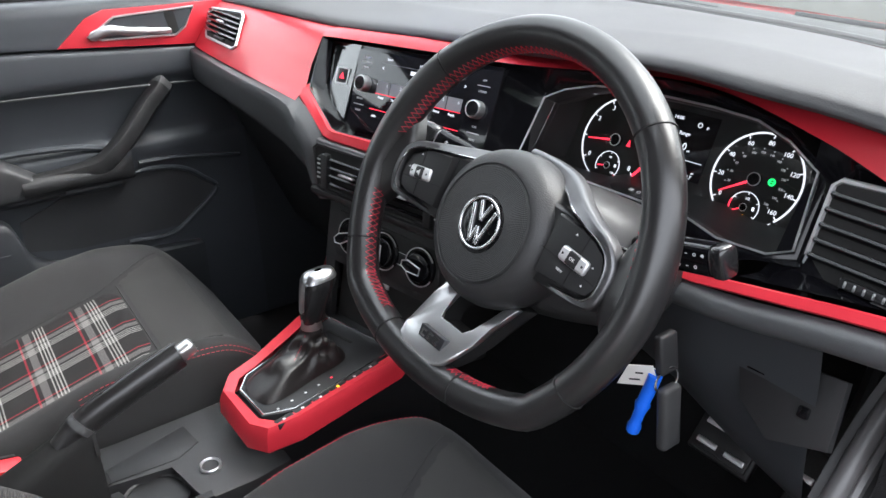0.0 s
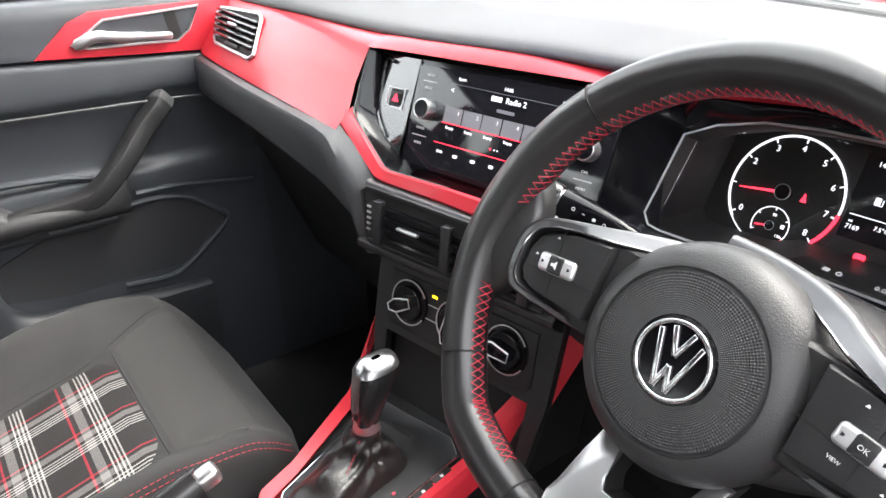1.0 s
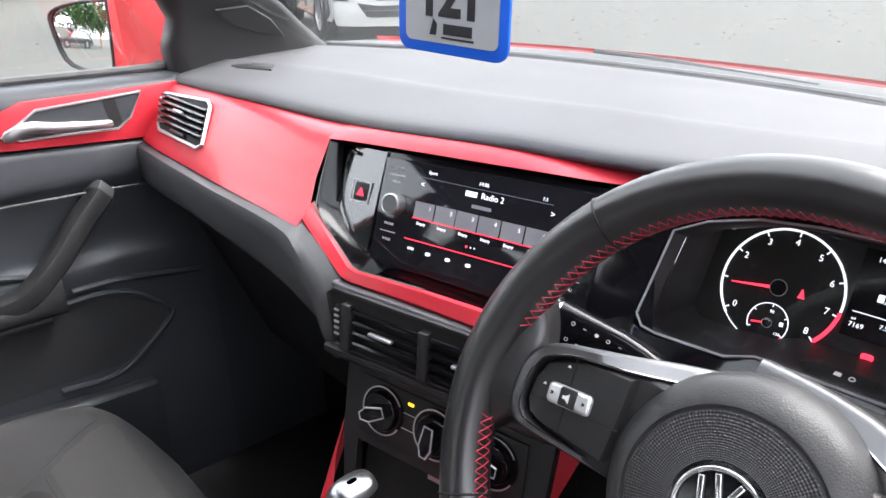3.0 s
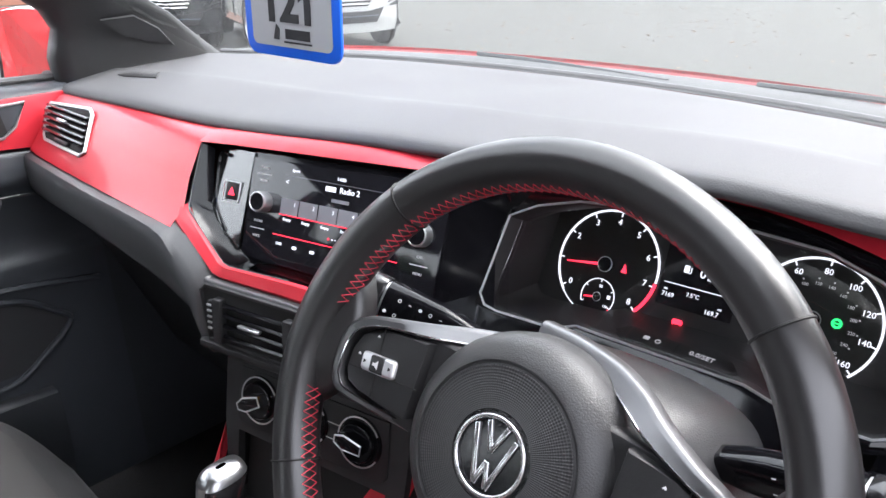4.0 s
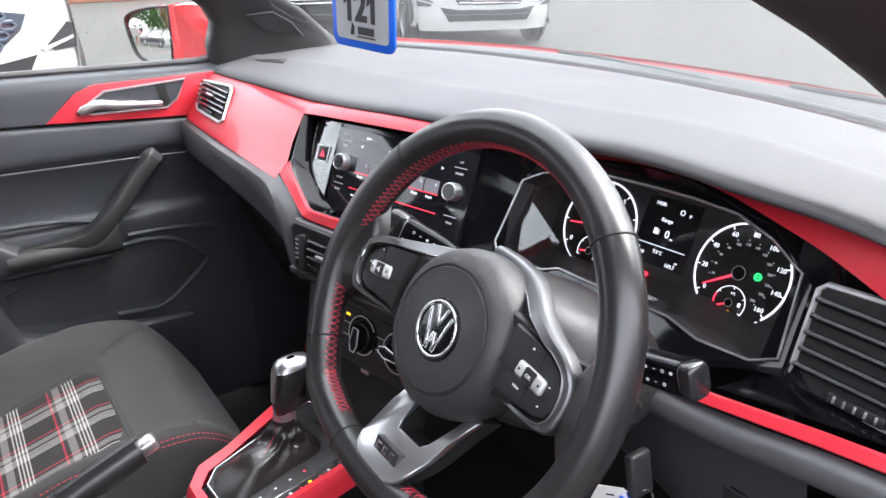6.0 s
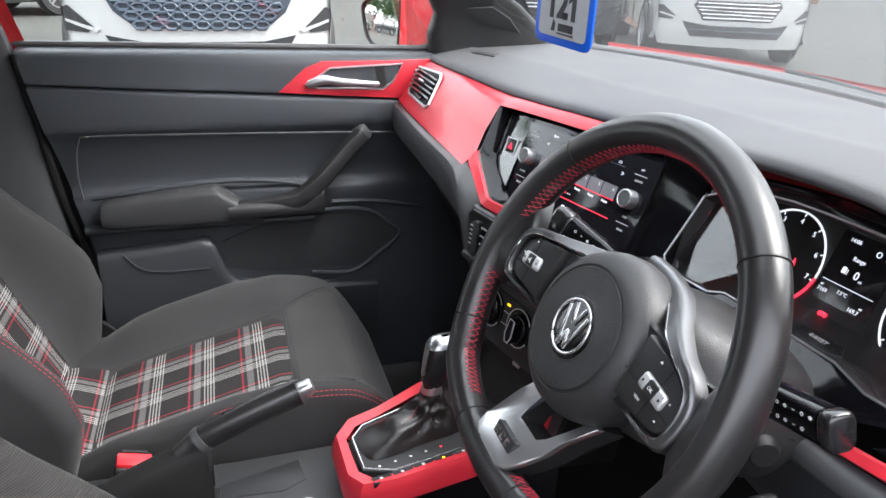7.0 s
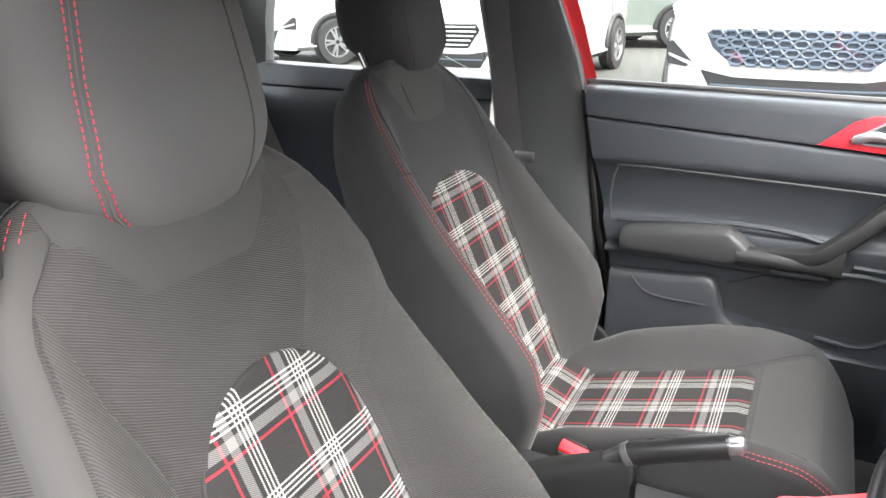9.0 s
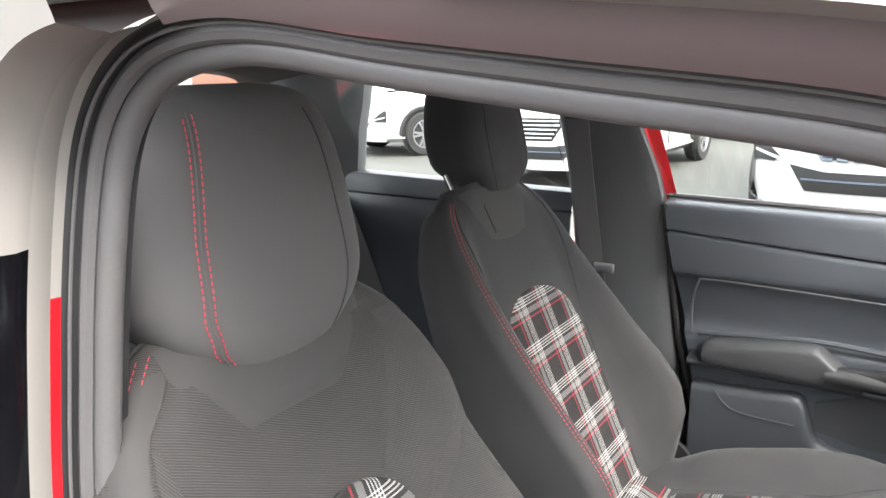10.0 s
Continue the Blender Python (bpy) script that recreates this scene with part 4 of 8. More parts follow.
def stalk(root, tip, lift, ht, dp, side, cap):
    """A control stalk: an arm that widens to a flat lettered end with a turning tip."""
    root, tip = CI @ V(*root), CI @ V(*tip)
    x = (tip - root).normalized()
    M = frame_of(root, x, lift)
    L = (tip - root).length
    secs = []
    for q, h, d in ((0.0, 0.45, 0.8), (0.25, 0.55, 0.85), (0.42, 0.90, 1.0), (0.52, 1.0, 1.0), (cap, 1.0, 1.0)):
        secs.append([M @ V(L * q, ht / 2 * h * math.copysign(abs(math.sin(a)) ** 0.55, math.sin(a)), dp / 2 * d * math.copysign(abs(math.cos(a)) ** 0.55, math.cos(a))) for a in [2 * math.pi * j / 28 for j in range(29)]])
    bm = sheet(secs)
    arm = part("stalk", bm, gloss_black, col, "black control stalk with white symbols", angle=50)
    part("tip_ring", sheet([[M @ V(L * q, ht / 2 * k * math.copysign(abs(math.sin(a)) ** 0.55, math.sin(a)), dp / 2 * k * math.copysign(abs(math.cos(a)) ** 0.55, math.cos(a))) for a in [2 * math.pi * j / 28 for j in range(29)]] for q, k in ((cap, 0.90), (cap + 0.015, 0.90))]), satin_metal, arm, "silver ring")
    secs = [[M @ V(L * q, ht / 2 * k * math.copysign(abs(math.sin(a)) ** 0.55, math.sin(a)), dp / 2 * k * math.copysign(abs(math.cos(a)) ** 0.55, math.cos(a))) for a in [2 * math.pi * j / 28 for j in range(29)]] for q, k in ((cap + 0.015, 0.99), (cap + 0.025, 1.05), (0.975, 1.05), (0.992, 0.98), (1.0, 0.82), (1.002, 0.05))]
    part("turning_tip", sheet(secs), knob_black, arm, "ribbed black tip", angle=50)
    rng = random.Random(3 + side)
    for i in range(11):
        q, v = cap - 0.33 + 0.30 * (i % 6) / 5, (0.24 if i < 6 else -0.16) * ht
        mm = M @ Matrix.Translation((L * q, v, dp / 2 + 0.0004)) @ Matrix.Scale(0.7, 4)
        if i % 3 == 1:
            part("symbol", ring(0.0014, 0.0020, -0.0003, 0.0002, 12, m=mm), print_white, arm)
        elif i % 3 == 2:
            part("symbol", prism([(-0.0022, -0.0012), (0.0006, -0.0020), (0.0022, 0.0), (0.0006, 0.0020), (-0.0022, 0.0012)], -0.0003, 0.0002, m=mm), print_white, arm)
        else:
            part("symbol", rbox((rng.uniform(0.0030, 0.0045), 0.0008, 0.0005), (0, 0, 0), 0, m=mm), print_white, arm)
    return arm


stalk((0.300, 0.118, 0.898), (0.166, 0.074, 0.938), (0, -1, 0), 0.030, 0.024, -1, 0.84)
stalk((0.410, 0.105, 0.896), (0.536, 0.100, 0.926), (0, 0.85, 0.5), 0.026, 0.020, 1, 0.90)
for sx in (-1, 1):
    part("shift_paddle", prism([(sx * x, y) for x, y in [(0.086, 0.026), (0.124, 0.030), (0.138, 0.016), (0.138, -0.014), (0.126, -0.024), (0.086, -0.018)]][::sx], -0.040, -0.035, 0.0012), dark_plastic, col, "black shift paddle")
    part("paddle_edge", tube([V(sx * x, y, -0.0347) for x, y in [(0.104, 0.0275), (0.123, 0.0285), (0.1365, 0.0155), (0.1365, -0.0135), (0.1255, -0.0228)]], 0.0008, 5), satin_metal, col, "silver paddle edge")

# ---- dials ----
A0, A1 = 216.0, -43.0
for nm, cx, names, needle in (("rev_counter", -0.0905, ("0", "1", "2", "3", "4", "5", "6", "7", "8"), 188), ("speedometer", 0.0870, ("0", "20", "40", "60", "80", "100", "120", "140", "160"), 212)):
    at = DIA @ Matrix.Translation((cx, 0, 0)) @ Matrix.Scale(1.0 if cx < 0 else 0.955, 4)
    end = -6 if nm == "rev_counter" else -46
    d = part("dial", ring(0.0488, 0.0506, 0.0008, 0.0018, 72, end, 221, m=at), lit_white, clus, "round dial with white scale")
    d.name = nm
    part("scale_end", ring(0.0497, 0.0504, 0.0008, 0.0016, 16, 221, 247, m=at), lit_white, clus)
    part("scale_end", ring(0.0497, 0.0504, 0.0008, 0.0016, 16, -82, -50, m=at), lit_white, clus)
    holder = part("dial_plate", disc(0.0480, 0.0, 0.0006, 56), black_hole, clus, m=at)
    for i, t in enumerate(names):
        a = radians(A0 + (A1 - A0) * i / (len(names) - 1))
        if not (nm == "rev_counter" and i == 1):
            lettering(t, 0.0078 if nm == "rev_counter" else 0.0068, lit_white, holder, 0.0400 * math.cos(a), 0.0400 * math.sin(a), 0.0012, name="numeral")
        bm = mesh()
        rbox((0.0050, 0.0011, 0.0004), (0.0476, 0, 0.0014), 0, bm=bm, m=Matrix.Rotation(a, 4, "Z"))
        part("tick", bm, lit_white, holder)
    if nm == "speedometer":
        for v in range(20, 261, 20):
            a = radians(A0 + (A1 - A0) * v * 0.6214 / 160)
            lettering(str(v), 0.0036, lit_grey_text, holder, 0.0292 * math.cos(a), 0.0292 * math.sin(a), 0.0012, name="minor_numeral")
            part("minor_tick", rbox((0.0012, 0.0012, 0.0004), (0.0335 * math.cos(a), 0.0335 * math.sin(a), 0.0012), 0), lit_grey_text, holder)
        part("warning_lamp", ring(0.0022, 0.0040, 0.0008, 0.0014, 20, at=(0.0175, 0.002)), lit_green, holder, "lit green brake lamp")
        part("warning_lamp_bar", rbox((0.0070, 0.0012, 0.0005), (0.0175, 0.002, 0.0012), 0), lit_green, holder)
    else:
        part("red_zone", ring(0.0482, 0.0512, 0.0012, 0.0019, 20, -43, -7), lit_red, holder, "red limit zone")
        part("warning_lamp", prism([(0.0150, -0.0035), (0.0205, -0.0035), (0.0190, 0.0010), (0.0180, 0.0040), (0.0170, 0.0040), (0.0165, 0.0008)], 0.0010, 0.0016), lit_red, holder, "lit red seat belt lamp")
    sub = (-0.0015, -0.0308)
    part("small_scale", ring(0.0164, 0.0171, 0.0008, 0.0015, 40, -30, 205, at=sub), lit_white, holder)
    part("small_scale_end", ring(0.0160, 0.0173, 0.0009, 0.0016, 10, *((-62, -34) if nm == "rev_counter" else (160, 212)), at=sub), lit_red, holder)
    for k in range(5):
        a = radians(205 - 235 * k / 4)
        part("small_tick", rbox((0.0026, 0.0008, 0.0004), (0.0155, 0, 0.0013), 0, m=Matrix.Translation((sub[0], sub[1], 0)) @ Matrix.Rotation(a, 4, "Z")), lit_white, holder)
    part("small_needle", rbox((0.0100, 0.0013, 0.0008), (-0.0085, 0, 0.0020), 0.0003, m=Matrix.Translation((sub[0], sub[1], 0)) @ Matrix.Rotation(radians(10 if nm == "rev_counter" else 28), 4, "Z")), lit_red, holder)
    part("small_hub", turned([(0.0042, 0.0008), (0.0042, 0.0024), (0.0034, 0.0030)], 20, m=Matrix.Translation((sub[0], sub[1], 0))), gloss_black, holder)
    part("small_hub_ring", ring(0.0037, 0.0043, 0.0022, 0.0027, 24, at=sub), satin_metal, holder)
    if nm == "speedometer":
        part("fuel_lamp", rbox((0.0046, 0.0060, 0.0004), (sub[0] + 0.0005, sub[1] - 0.0102, 0.0013), 0.0005), lit_amber, holder, "lit amber fuel lamp")
        lettering("1/2", 0.0040, lit_white, holder, sub[0] + 0.0010, sub[1] + 0.0098, 0.0012)
        part("pump_mark", rbox((0.0028, 0.0040, 0.0003), (sub[0] + 0.0108, sub[1] + 0.001, 0.0012), 0), lit_white, holder)
    else:
        lettering("90", 0.0038, lit_white, holder, sub[0] + 0.0010, sub[1] + 0.0100, 0.0012)
        lettering("130", 0.0034, lit_white, holder, sub[0] + 0.0095, sub[1] - 0.0070, 0.0012)
        part("heat_mark", rbox((0.0032, 0.0034, 0.0003), (sub[0] + 0.0112, sub[1] + 0.002, 0.0012), 0), lit_white, holder)
    bm = mesh()
    prism([(0.0064, -0.0013), (0.0400, -0.0005), (0.0400, 0.0005), (0.0064, 0.0013)], 0.0034, 0.0042, bm=bm, m=Matrix.Rotation(radians(needle), 4, "Z"))
    part("needle", bm, lit_red, holder, "red needle")
    part("needle_hub", turned([(0.0070, 0.0008), (0.0070, 0.0052), (0.0064, 0.0062), (0.004, 0.0064)], 28), gloss_black, holder)
    part("hub_ring", ring(0.0064, 0.0072, 0.0048, 0.0060, 28), satin_metal, holder)
disp = part("driver_display", prism([(-0.033, -0.0285), (0.033, -0.0285), (0.033, 0.042), (-0.033, 0.042)], 0.0006, 0.0012), screen_glass, clus, "small driver display", m=DIA @ Matrix.Translation((-0.0045, 0.0078, 0)))
for t, sz, x, y in (("14:06", 0.0058, -0.0165, 0.0345), ("P", 0.0052, 0.0215, 0.0290), ("Range", 0.0058, -0.0030, 0.0190), ("0", 0.0115, 0.0020, 0.0050), ("mi", 0.0036, 0.0082, 0.0016), ("7.5°C", 0.0050, -0.0020, -0.0150), ("7169", 0.0056, -0.0235, -0.0190), ("mi", 0.0034, -0.0265, -0.0140), ("169.7", 0.0056, 0.0165, -0.0250), ("mi", 0.0034, 0.0225, -0.0200)):
    lettering(t, sz, lit_white, disp, x, y, 0.0015)
part("stop_symbol", ring(0.0020, 0.0028, 0.0013, 0.0017, 16, at=(0.0115, 0.0310)), lit_white, disp)
part("fuel_symbol", rbox((0.0044, 0.0062, 0.0004), (-0.0125, 0.0060, 0.0015), 0.0006), lit_white, disp)
part("fuel_hose", tube([V(-0.0098, 0.0030, 0.0016), V(-0.0085, 0.0030, 0.0016), V(-0.0085, 0.0080, 0.0016)], 0.0004, 4), lit_white, disp)
part("display_rule", rbox((0.058, 0.0007, 0.0004), (0, -0.0085, 0.0015), 0), lit_white, disp)
part("airbag_lamp", rbox((0.0085, 0.0052, 0.0005), (-0.0135, -0.0322, 0.0018), 0.0016), lit_red, clus, "lit red warning lamp", m=DIA)
STR = CLU @ Matrix.Translation((0.008, -0.0280, -0.0225)) @ pose(0, 0, 0, -50, 0, 0)
strip = part("button_strip", prism([(-0.052, -0.002), (-0.044, 0.0085), (0.044, 0.0085), (0.052, -0.002), (0.044, -0.0080), (-0.044, -0.0080)], -0.002, 0.0012, 0.0008), dark_plastic, clus, "black trip button strip", m=CLU.inverted() @ STR)
lettering("0.0/SET", 0.0066, lit_grey_text, strip, 0.0230, 0.0002, 0.0015)
part("clock_mark", ring(0.0016, 0.0024, 0.0010, 0.0016, 14, at=(-0.0140, 0.0002)), lit_grey_text, strip)
part("clock_mark", rbox((0.0050, 0.0040, 0.0006), (-0.0240, 0.0002, 0.0013), 0), lit_grey_text, strip)
part("strip_seam", rbox((0.0006, 0.0130, 0.0006), (0.002, 0.0004, 0.0012), 0), black_hole, strip)

# ---- display contents, hazard button ----
U = glass_unit
for t, sz, x, y in (("RADIO", 0.0036, -0.103, 0.036), ("MEDIA", 0.0036, -0.103, 0.0225), ("PHONE", 0.0036, -0.103, -0.021), ("VOICE", 0.0036, -0.103, -0.037), ("APP", 0.0036, 0.104, 0.036), ("SOUND", 0.0036, 0.104, 0.0225), ("CAR", 0.0036, 0.104, -0.021), ("MENU", 0.0036, 0.104, -0.037)):
    lettering(t, sz, print_white, U, x, y, 0.0003)
for x in (-0.103, 0.104):
    for y in (0.0295, -0.029):
        part("key_rule", rbox((0.020, 0.0008, 0.0003), (x, y, 0.0003), 0), print_white, U)
for t, sz, x, y in (("Sport", 0.0046, -0.060, 0.0385), ("14:06", 0.0052, 0.000, 0.0375), ("Radio 2", 0.0082, 0.012, 0.0265), ("7.5", 0.0046, 0.066, 0.036), ("<", 0.008, -0.070, 0.0255), (">", 0.008, 0.076, 0.024)):
    lettering(t, sz, lit_white, U, x, y, 0.0004)
part("station_mark", rbox((0.013, 0.0050, 0.0003), (-0.012, 0.0265, 0.0004), 0), lit_white, U)
part("name_bar", rbox((0.022, 0.0035, 0.0003), (0.002, 0.0155, 0.0004), 0), lit_grey, U)
part("screen_rule", rbox((0.150, 0.0005, 0.0003), (0.0, 0.0325, 0.0004), 0), lit_grey, U)
for i in range(6):
    x = -0.0625 + i * 0.0255
    part("preset_key", rbox((0.0240, 0.0165, 0.0003), (x, 0.0, 0.0004), 0), lit_grey, U, "dim preset key")
    lettering(str(i + 1), 0.0056, lit_white, U, x + 0.007, 0.003, 0.0007)
    lettering("Empty", 0.0042, lit_white, U, x - 0.001, -0.0135, 0.0004)
part("red_rule", rbox((0.153, 0.0008, 0.0003), (0.0012, -0.0090, 0.0004), 0), lit_red, U)
part("red_rule", rbox((0.160, 0.0008, 0.0003), (0.0, -0.0310, 0.0004), 0), lit_red, U)
part("page_dot", disc(0.0012, 0.0002, 0.0005, 12, at=(-0.006, -0.0235)), lit_red, U)
for x in (-0.001, 0.003):
    part("page_dot", disc(0.0008, 0.0002, 0.0005, 12, at=(x, -0.0235)), lit_white, U)
lettering("DAB", 0.0040, lit_white, U, -0.070, -0.040, 0.0004)
for x in (-0.048, -0.024, 0.0):
    part("screen_symbol", rbox((0.0052, 0.0030, 0.0003), (x, -0.041, 0.0004), 0.001), lit_white, U)
haz = part("hazard_button", rbox((0.021, 0.020, 0.008), (-0.148, 0.004, -0.004), 0.003), dark_plastic, panel, "black hazard light button")
part("hazard_mark", prism([(-0.153, 0.000), (-0.143, 0.000), (-0.148, 0.009)], 0.0, 0.0004), lit_red, haz)
part("hazard_frame", tube([V(-0.160, -0.007, 0.0), V(-0.160, 0.015, 0.0), V(-0.136, 0.015, 0.0), V(-0.136, -0.007, 0.0)], 0.001, 6, closed=True), satin_metal, haz)
part("blade", tube(smooth_line([V(-0.166, 0.043, -0.006), V(-0.181, 0.042, -0.009), V(-0.178, 0.010, -0.006), V(-0.170, -0.014, -0.003), V(-0.146, -0.040, 0.002)], 5), 0.0022, 6), gloss_black, panel, "curved black blade")
cols = []
for x in np.linspace(-0.196, -0.1235, 9):
    q = (-0.1235 - x) / 0.0725
    lo = -0.064 + 0.052 * q ** 1.1
    cols.append([V(x, lo + (0.050 - lo) * k / 6, -0.0025 - 0.0070 * q - 0.16 * (lo + (0.050 - lo) * k / 6) * (0.35 + 0.65 * q)) for k in range(7)])
part("side_facia", sheet(cols, thick=-0.003), facia_glass, panel, "glossy black side panel")
for x, y in ((-0.151, 0.031), (-0.141, 0.031), (-0.151, 0.021), (-0.141, 0.021)):
    part("lamp_symbol", rbox((0.0045, 0.0040, 0.0008), (x, y, -0.0120 - 0.1 * y), 0.0008), mid_plastic, panel)
part("lamp_rule", rbox((0.030, 0.0016, 0.0008), (-0.146, 0.0405, -0.0135), 0), mid_plastic, panel)


# ---- air vents ----
def vent(m, outline, w, h, n, label, wheel_x=None, dividers=()):
    """A vent: framed recess with slats across it; outline in its plane."""
    vt = thing("air_vent", label, "air vent", m, group="air vents")
    part("recess", prism([(x * 0.98, y * 0.97) for x, y in outline], -0.002, 0.0032), black_hole, vt)
    part("frame", tube([V(x, y, 0.003) for x, y in outline], 0.0026, 6, closed=True), brushed_silver if wheel_x is None else dark_plastic, vt, "silver frame" if wheel_x is None else "black frame")
    for i in range(n):
        y = -h / 2 + h * (i + 0.5) / n
        xs = []
        for (ax, ay), (bx, by) in zip(outline, outline[1:] + outline[:1]):
            if min(ay, by) <= y < max(ay, by):
                xs.append(ax + (bx - ax) * (y - ay) / (by - ay))
        x0, x1 = max(min(xs) + 0.002, -w / 2 if wheel_x else -1), min(max(xs) - 0.002, w / 2 if wheel_x else 1)
        bm = mesh()
        rbox((x1 - x0, 0.0045, 0.010), (0, 0, 0), 0.001, 1, bm=bm, m=Matrix.Translation(((x0 + x1) / 2, y, 0.004)) @ Matrix.Rotation(radians(-28), 4, "X"))
        part("slat", bm, gloss_black, vt)
    for x in dividers:
        part("divider", rbox((0.012, h + 0.004, 0.012), (x, 0, 0.006), 0.002), dark_plastic, vt)
    return vt


band_v = V(0, 0.055, 0.083)
lv = vent(frame_of(V(-0.525, 0.1175, 0.9533), V(1, -0.02, 0), band_v), [(-0.094, 0.014), (-0.086, 0.023), (0.052, 0.033), (0.065, 0.027), (0.090, -0.024), (0.079, -0.031), (-0.052, -0.030), (-0.063, -0.024)], 0.122, 0.044, 5, "black slatted side vent in a silver frame")
part("tab", rbox((0.030, 0.004, 0.005), (0.0, 0.004, 0.012), 0.0015), satin_metal, lv, "silver vent tab")
part("thumbwheel", rbox((0.05, 0.006, 0.005), (0.012, -0.024, 0.005), 0.002), dark_plastic, lv, "ribbed thumbwheel")
rv = vent(frame_of(V(0.603, 0.2325, 0.9200), V(1, -0.03, 0), V(0, 0.018, 0.070)), [(-0.072, 0.035), (-0.066, 0.041), (0.060, 0.048), (0.066, 0.042), (0.066, -0.042), (-0.064, -0.048), (-0.073, -0.040)], 0.130, 0.068, 5, "black slatted side vent in a silver frame")
tw = part("thumbwheel", rbox((0.044, 0.009, 0.006), (-0.016, -0.038, 0.006), 0.002), dark_plastic, rv, "ribbed thumbwheel")
for k in range(5):
    part("rib", rbox((0.0022, 0.006, 0.002), (-0.032 + k * 0.008, -0.038, 0.0092), 0.0008), satin_metal, tw)
CV = frame_of(V(0.021, 0.100, 0.822), V(1, 0.215, 0), V(0, 0.10, 0.99))
vt = vent(CV, [(-0.128, 0.028), (-0.120, 0.034), (0.120, 0.034), (0.128, 0.028), (0.118, -0.026), (-0.118, -0.026)], 0.196, 0.046, 4, "pair of black slatted centre vents", wheel_x=1, dividers=(0.0, -0.098, 0.098))
for x in (-0.050, 0.050):
    part("tab", rbox((0.030, 0.0035, 0.006), (x, 0.004, 0.012), 0.0015), satin_metal, vt, "silver vent tab")
for x in (-0.112, 0.112):
    tw = part("thumbwheel", rbox((0.009, 0.036, 0.008), (x, 0.002, 0.004), 0.003), dark_plastic, vt, "ribbed thumbwheel")
    for k in range(5):
        part("rib", rbox((0.0065, 0.0026, 0.002), (x, -0.011 + k * 0.0065, 0.0082), 0.0008), satin_metal, tw)

# ---- centre stack below: heater controls, shelf ----
stack = thing("centre_stack", "dark centre stack between dash and console", "centre stack")
SU = V(0.976, 0.19, 0)
ST = frame_of(V(0.023, 0.108, 0.728), SU, V(0, 0.22, 0.975))
band = [V(*p) for p in OUT3[4:8]]
cols = []
for o in band:
    x = max(-0.133, min(0.133, (o.x - 0.021) * 1.02))
    lip = CV @ V(x, 0.036, 0.002)
    cols.append([o + V(0, 0.012, 0.0), o + V(0, 0.001, -0.001), o.lerp(lip, 0.45) + V(0, -0.004, 0.002), o.lerp(lip, 0.85) + V(0, -0.002, 0.001), lip, CV @ V(x, 0.033, -0.006)])
part("vent_surround", loft(cols, 3, along=4), mid_plastic, stack, "grey band between the red strip and the vents", angle=60)
part("vent_lip", loft([[V(*(CV @ V(x, s, d))) for x in (-0.132, -0.06, 0.06, 0.132)] for s, d in ((-0.027, -0.002), (-0.031, 0.006), (-0.040, 0.004), (-0.048, -0.012), (-0.058, -0.03))], 2, along=2), dark_plastic, stack, "black lip under the vents")
part("stack_face", prism([(-0.128, 0.050), (0.128, 0.050), (0.125, -0.040), (0.110, -0.150), (0.098, -0.150), (0.104, -0.046), (-0.104, -0.046), (-0.098, -0.150), (-0.110, -0.150), (-0.125, -0.040)], -0.01, 0.0, 0.001), dark_plastic, stack, "grained black stack face", m=ST)
heater = thing("heater_controls", "black heater panel with three rotary knobs", "heater controls", ST)
part("panel", prism([(-0.102, 0.030), (0.102, 0.030), (0.104, -0.028), (0.098, -0.036), (-0.098, -0.036), (-0.104, -0.028)], -0.002, 0.0025, 0.001), dark_plastic, heater, "black panel")
for x, a in ((-0.069, 205), (0.0, 265), (0.069, 175)):
    k = part("knob", turned([(0.027, 0.0022), (0.027, 0.005), (0.0245, 0.006), (0.021, 0.0055), (0.0205, 0.0095), (0.019, 0.011), (0.0005, 0.011)], 40, m=Matrix.Translation((x, 0, 0))), gloss_black, heater, "black rotary knob")
    bm = mesh()
    mm = Matrix.Translation((x, 0, 0)) @ Matrix.Rotation(radians(a), 4, "Z")
    prism([(-0.012, -0.0055), (0.010, -0.0085), (0.021, -0.004), (0.021, 0.004), (0.010, 0.0085), (-0.012, 0.0055)], 0.0095, 0.0190, 0.0015, bm=bm, m=mm)
    grip = part("grip", bm, gloss_black, k)
    part("pointer_outline", tube([mm @ V(*p, 0.0187) for p in ((-0.012, -0.005), (0.010, -0.0075), (0.0205, -0.0035), (0.0205, 0.0035), (0.010, 0.0075), (-0.012, 0.005))], 0.0011, 5, closed=True), brushed_silver, k, "silver pointer outline")
    part("scale_ring", ring(0.0252, 0.0268, 0.0058, 0.0064, 40, 30, 330, m=Matrix.Translation((x, 0, 0))), satin_metal, k)
for x in (-0.0365, 0.0365):
    for y in (0.007, -0.010):
        part("rule", rbox((0.024, 0.0009, 0.0006), (x, y, 0.0027), 0), print_white, heater)
    part("key", rbox((0.018, 0.012, 0.001), (x, -0.0015, 0.0026), 0.0004), dark_plastic, heater, "black heater key")
part("ac_lamp", rbox((0.007, 0.0028, 0.0006), (-0.035, 0.0185, 0.0027), 0), lit_amber, heater, "lit amber lamp")
# solid black block stands for the shaded hollow of the shelf
part("shelf_shade_block", rbox((0.205, 0.11, 0.12), (0.0, -0.098, -0.075), 0.004), black_hole, stack, m=ST)
part("socket_mark", rbox((0.016, 0.008, 0.002), (-0.005, -0.056, -0.012), 0.001), satin_metal, stack, m=ST)

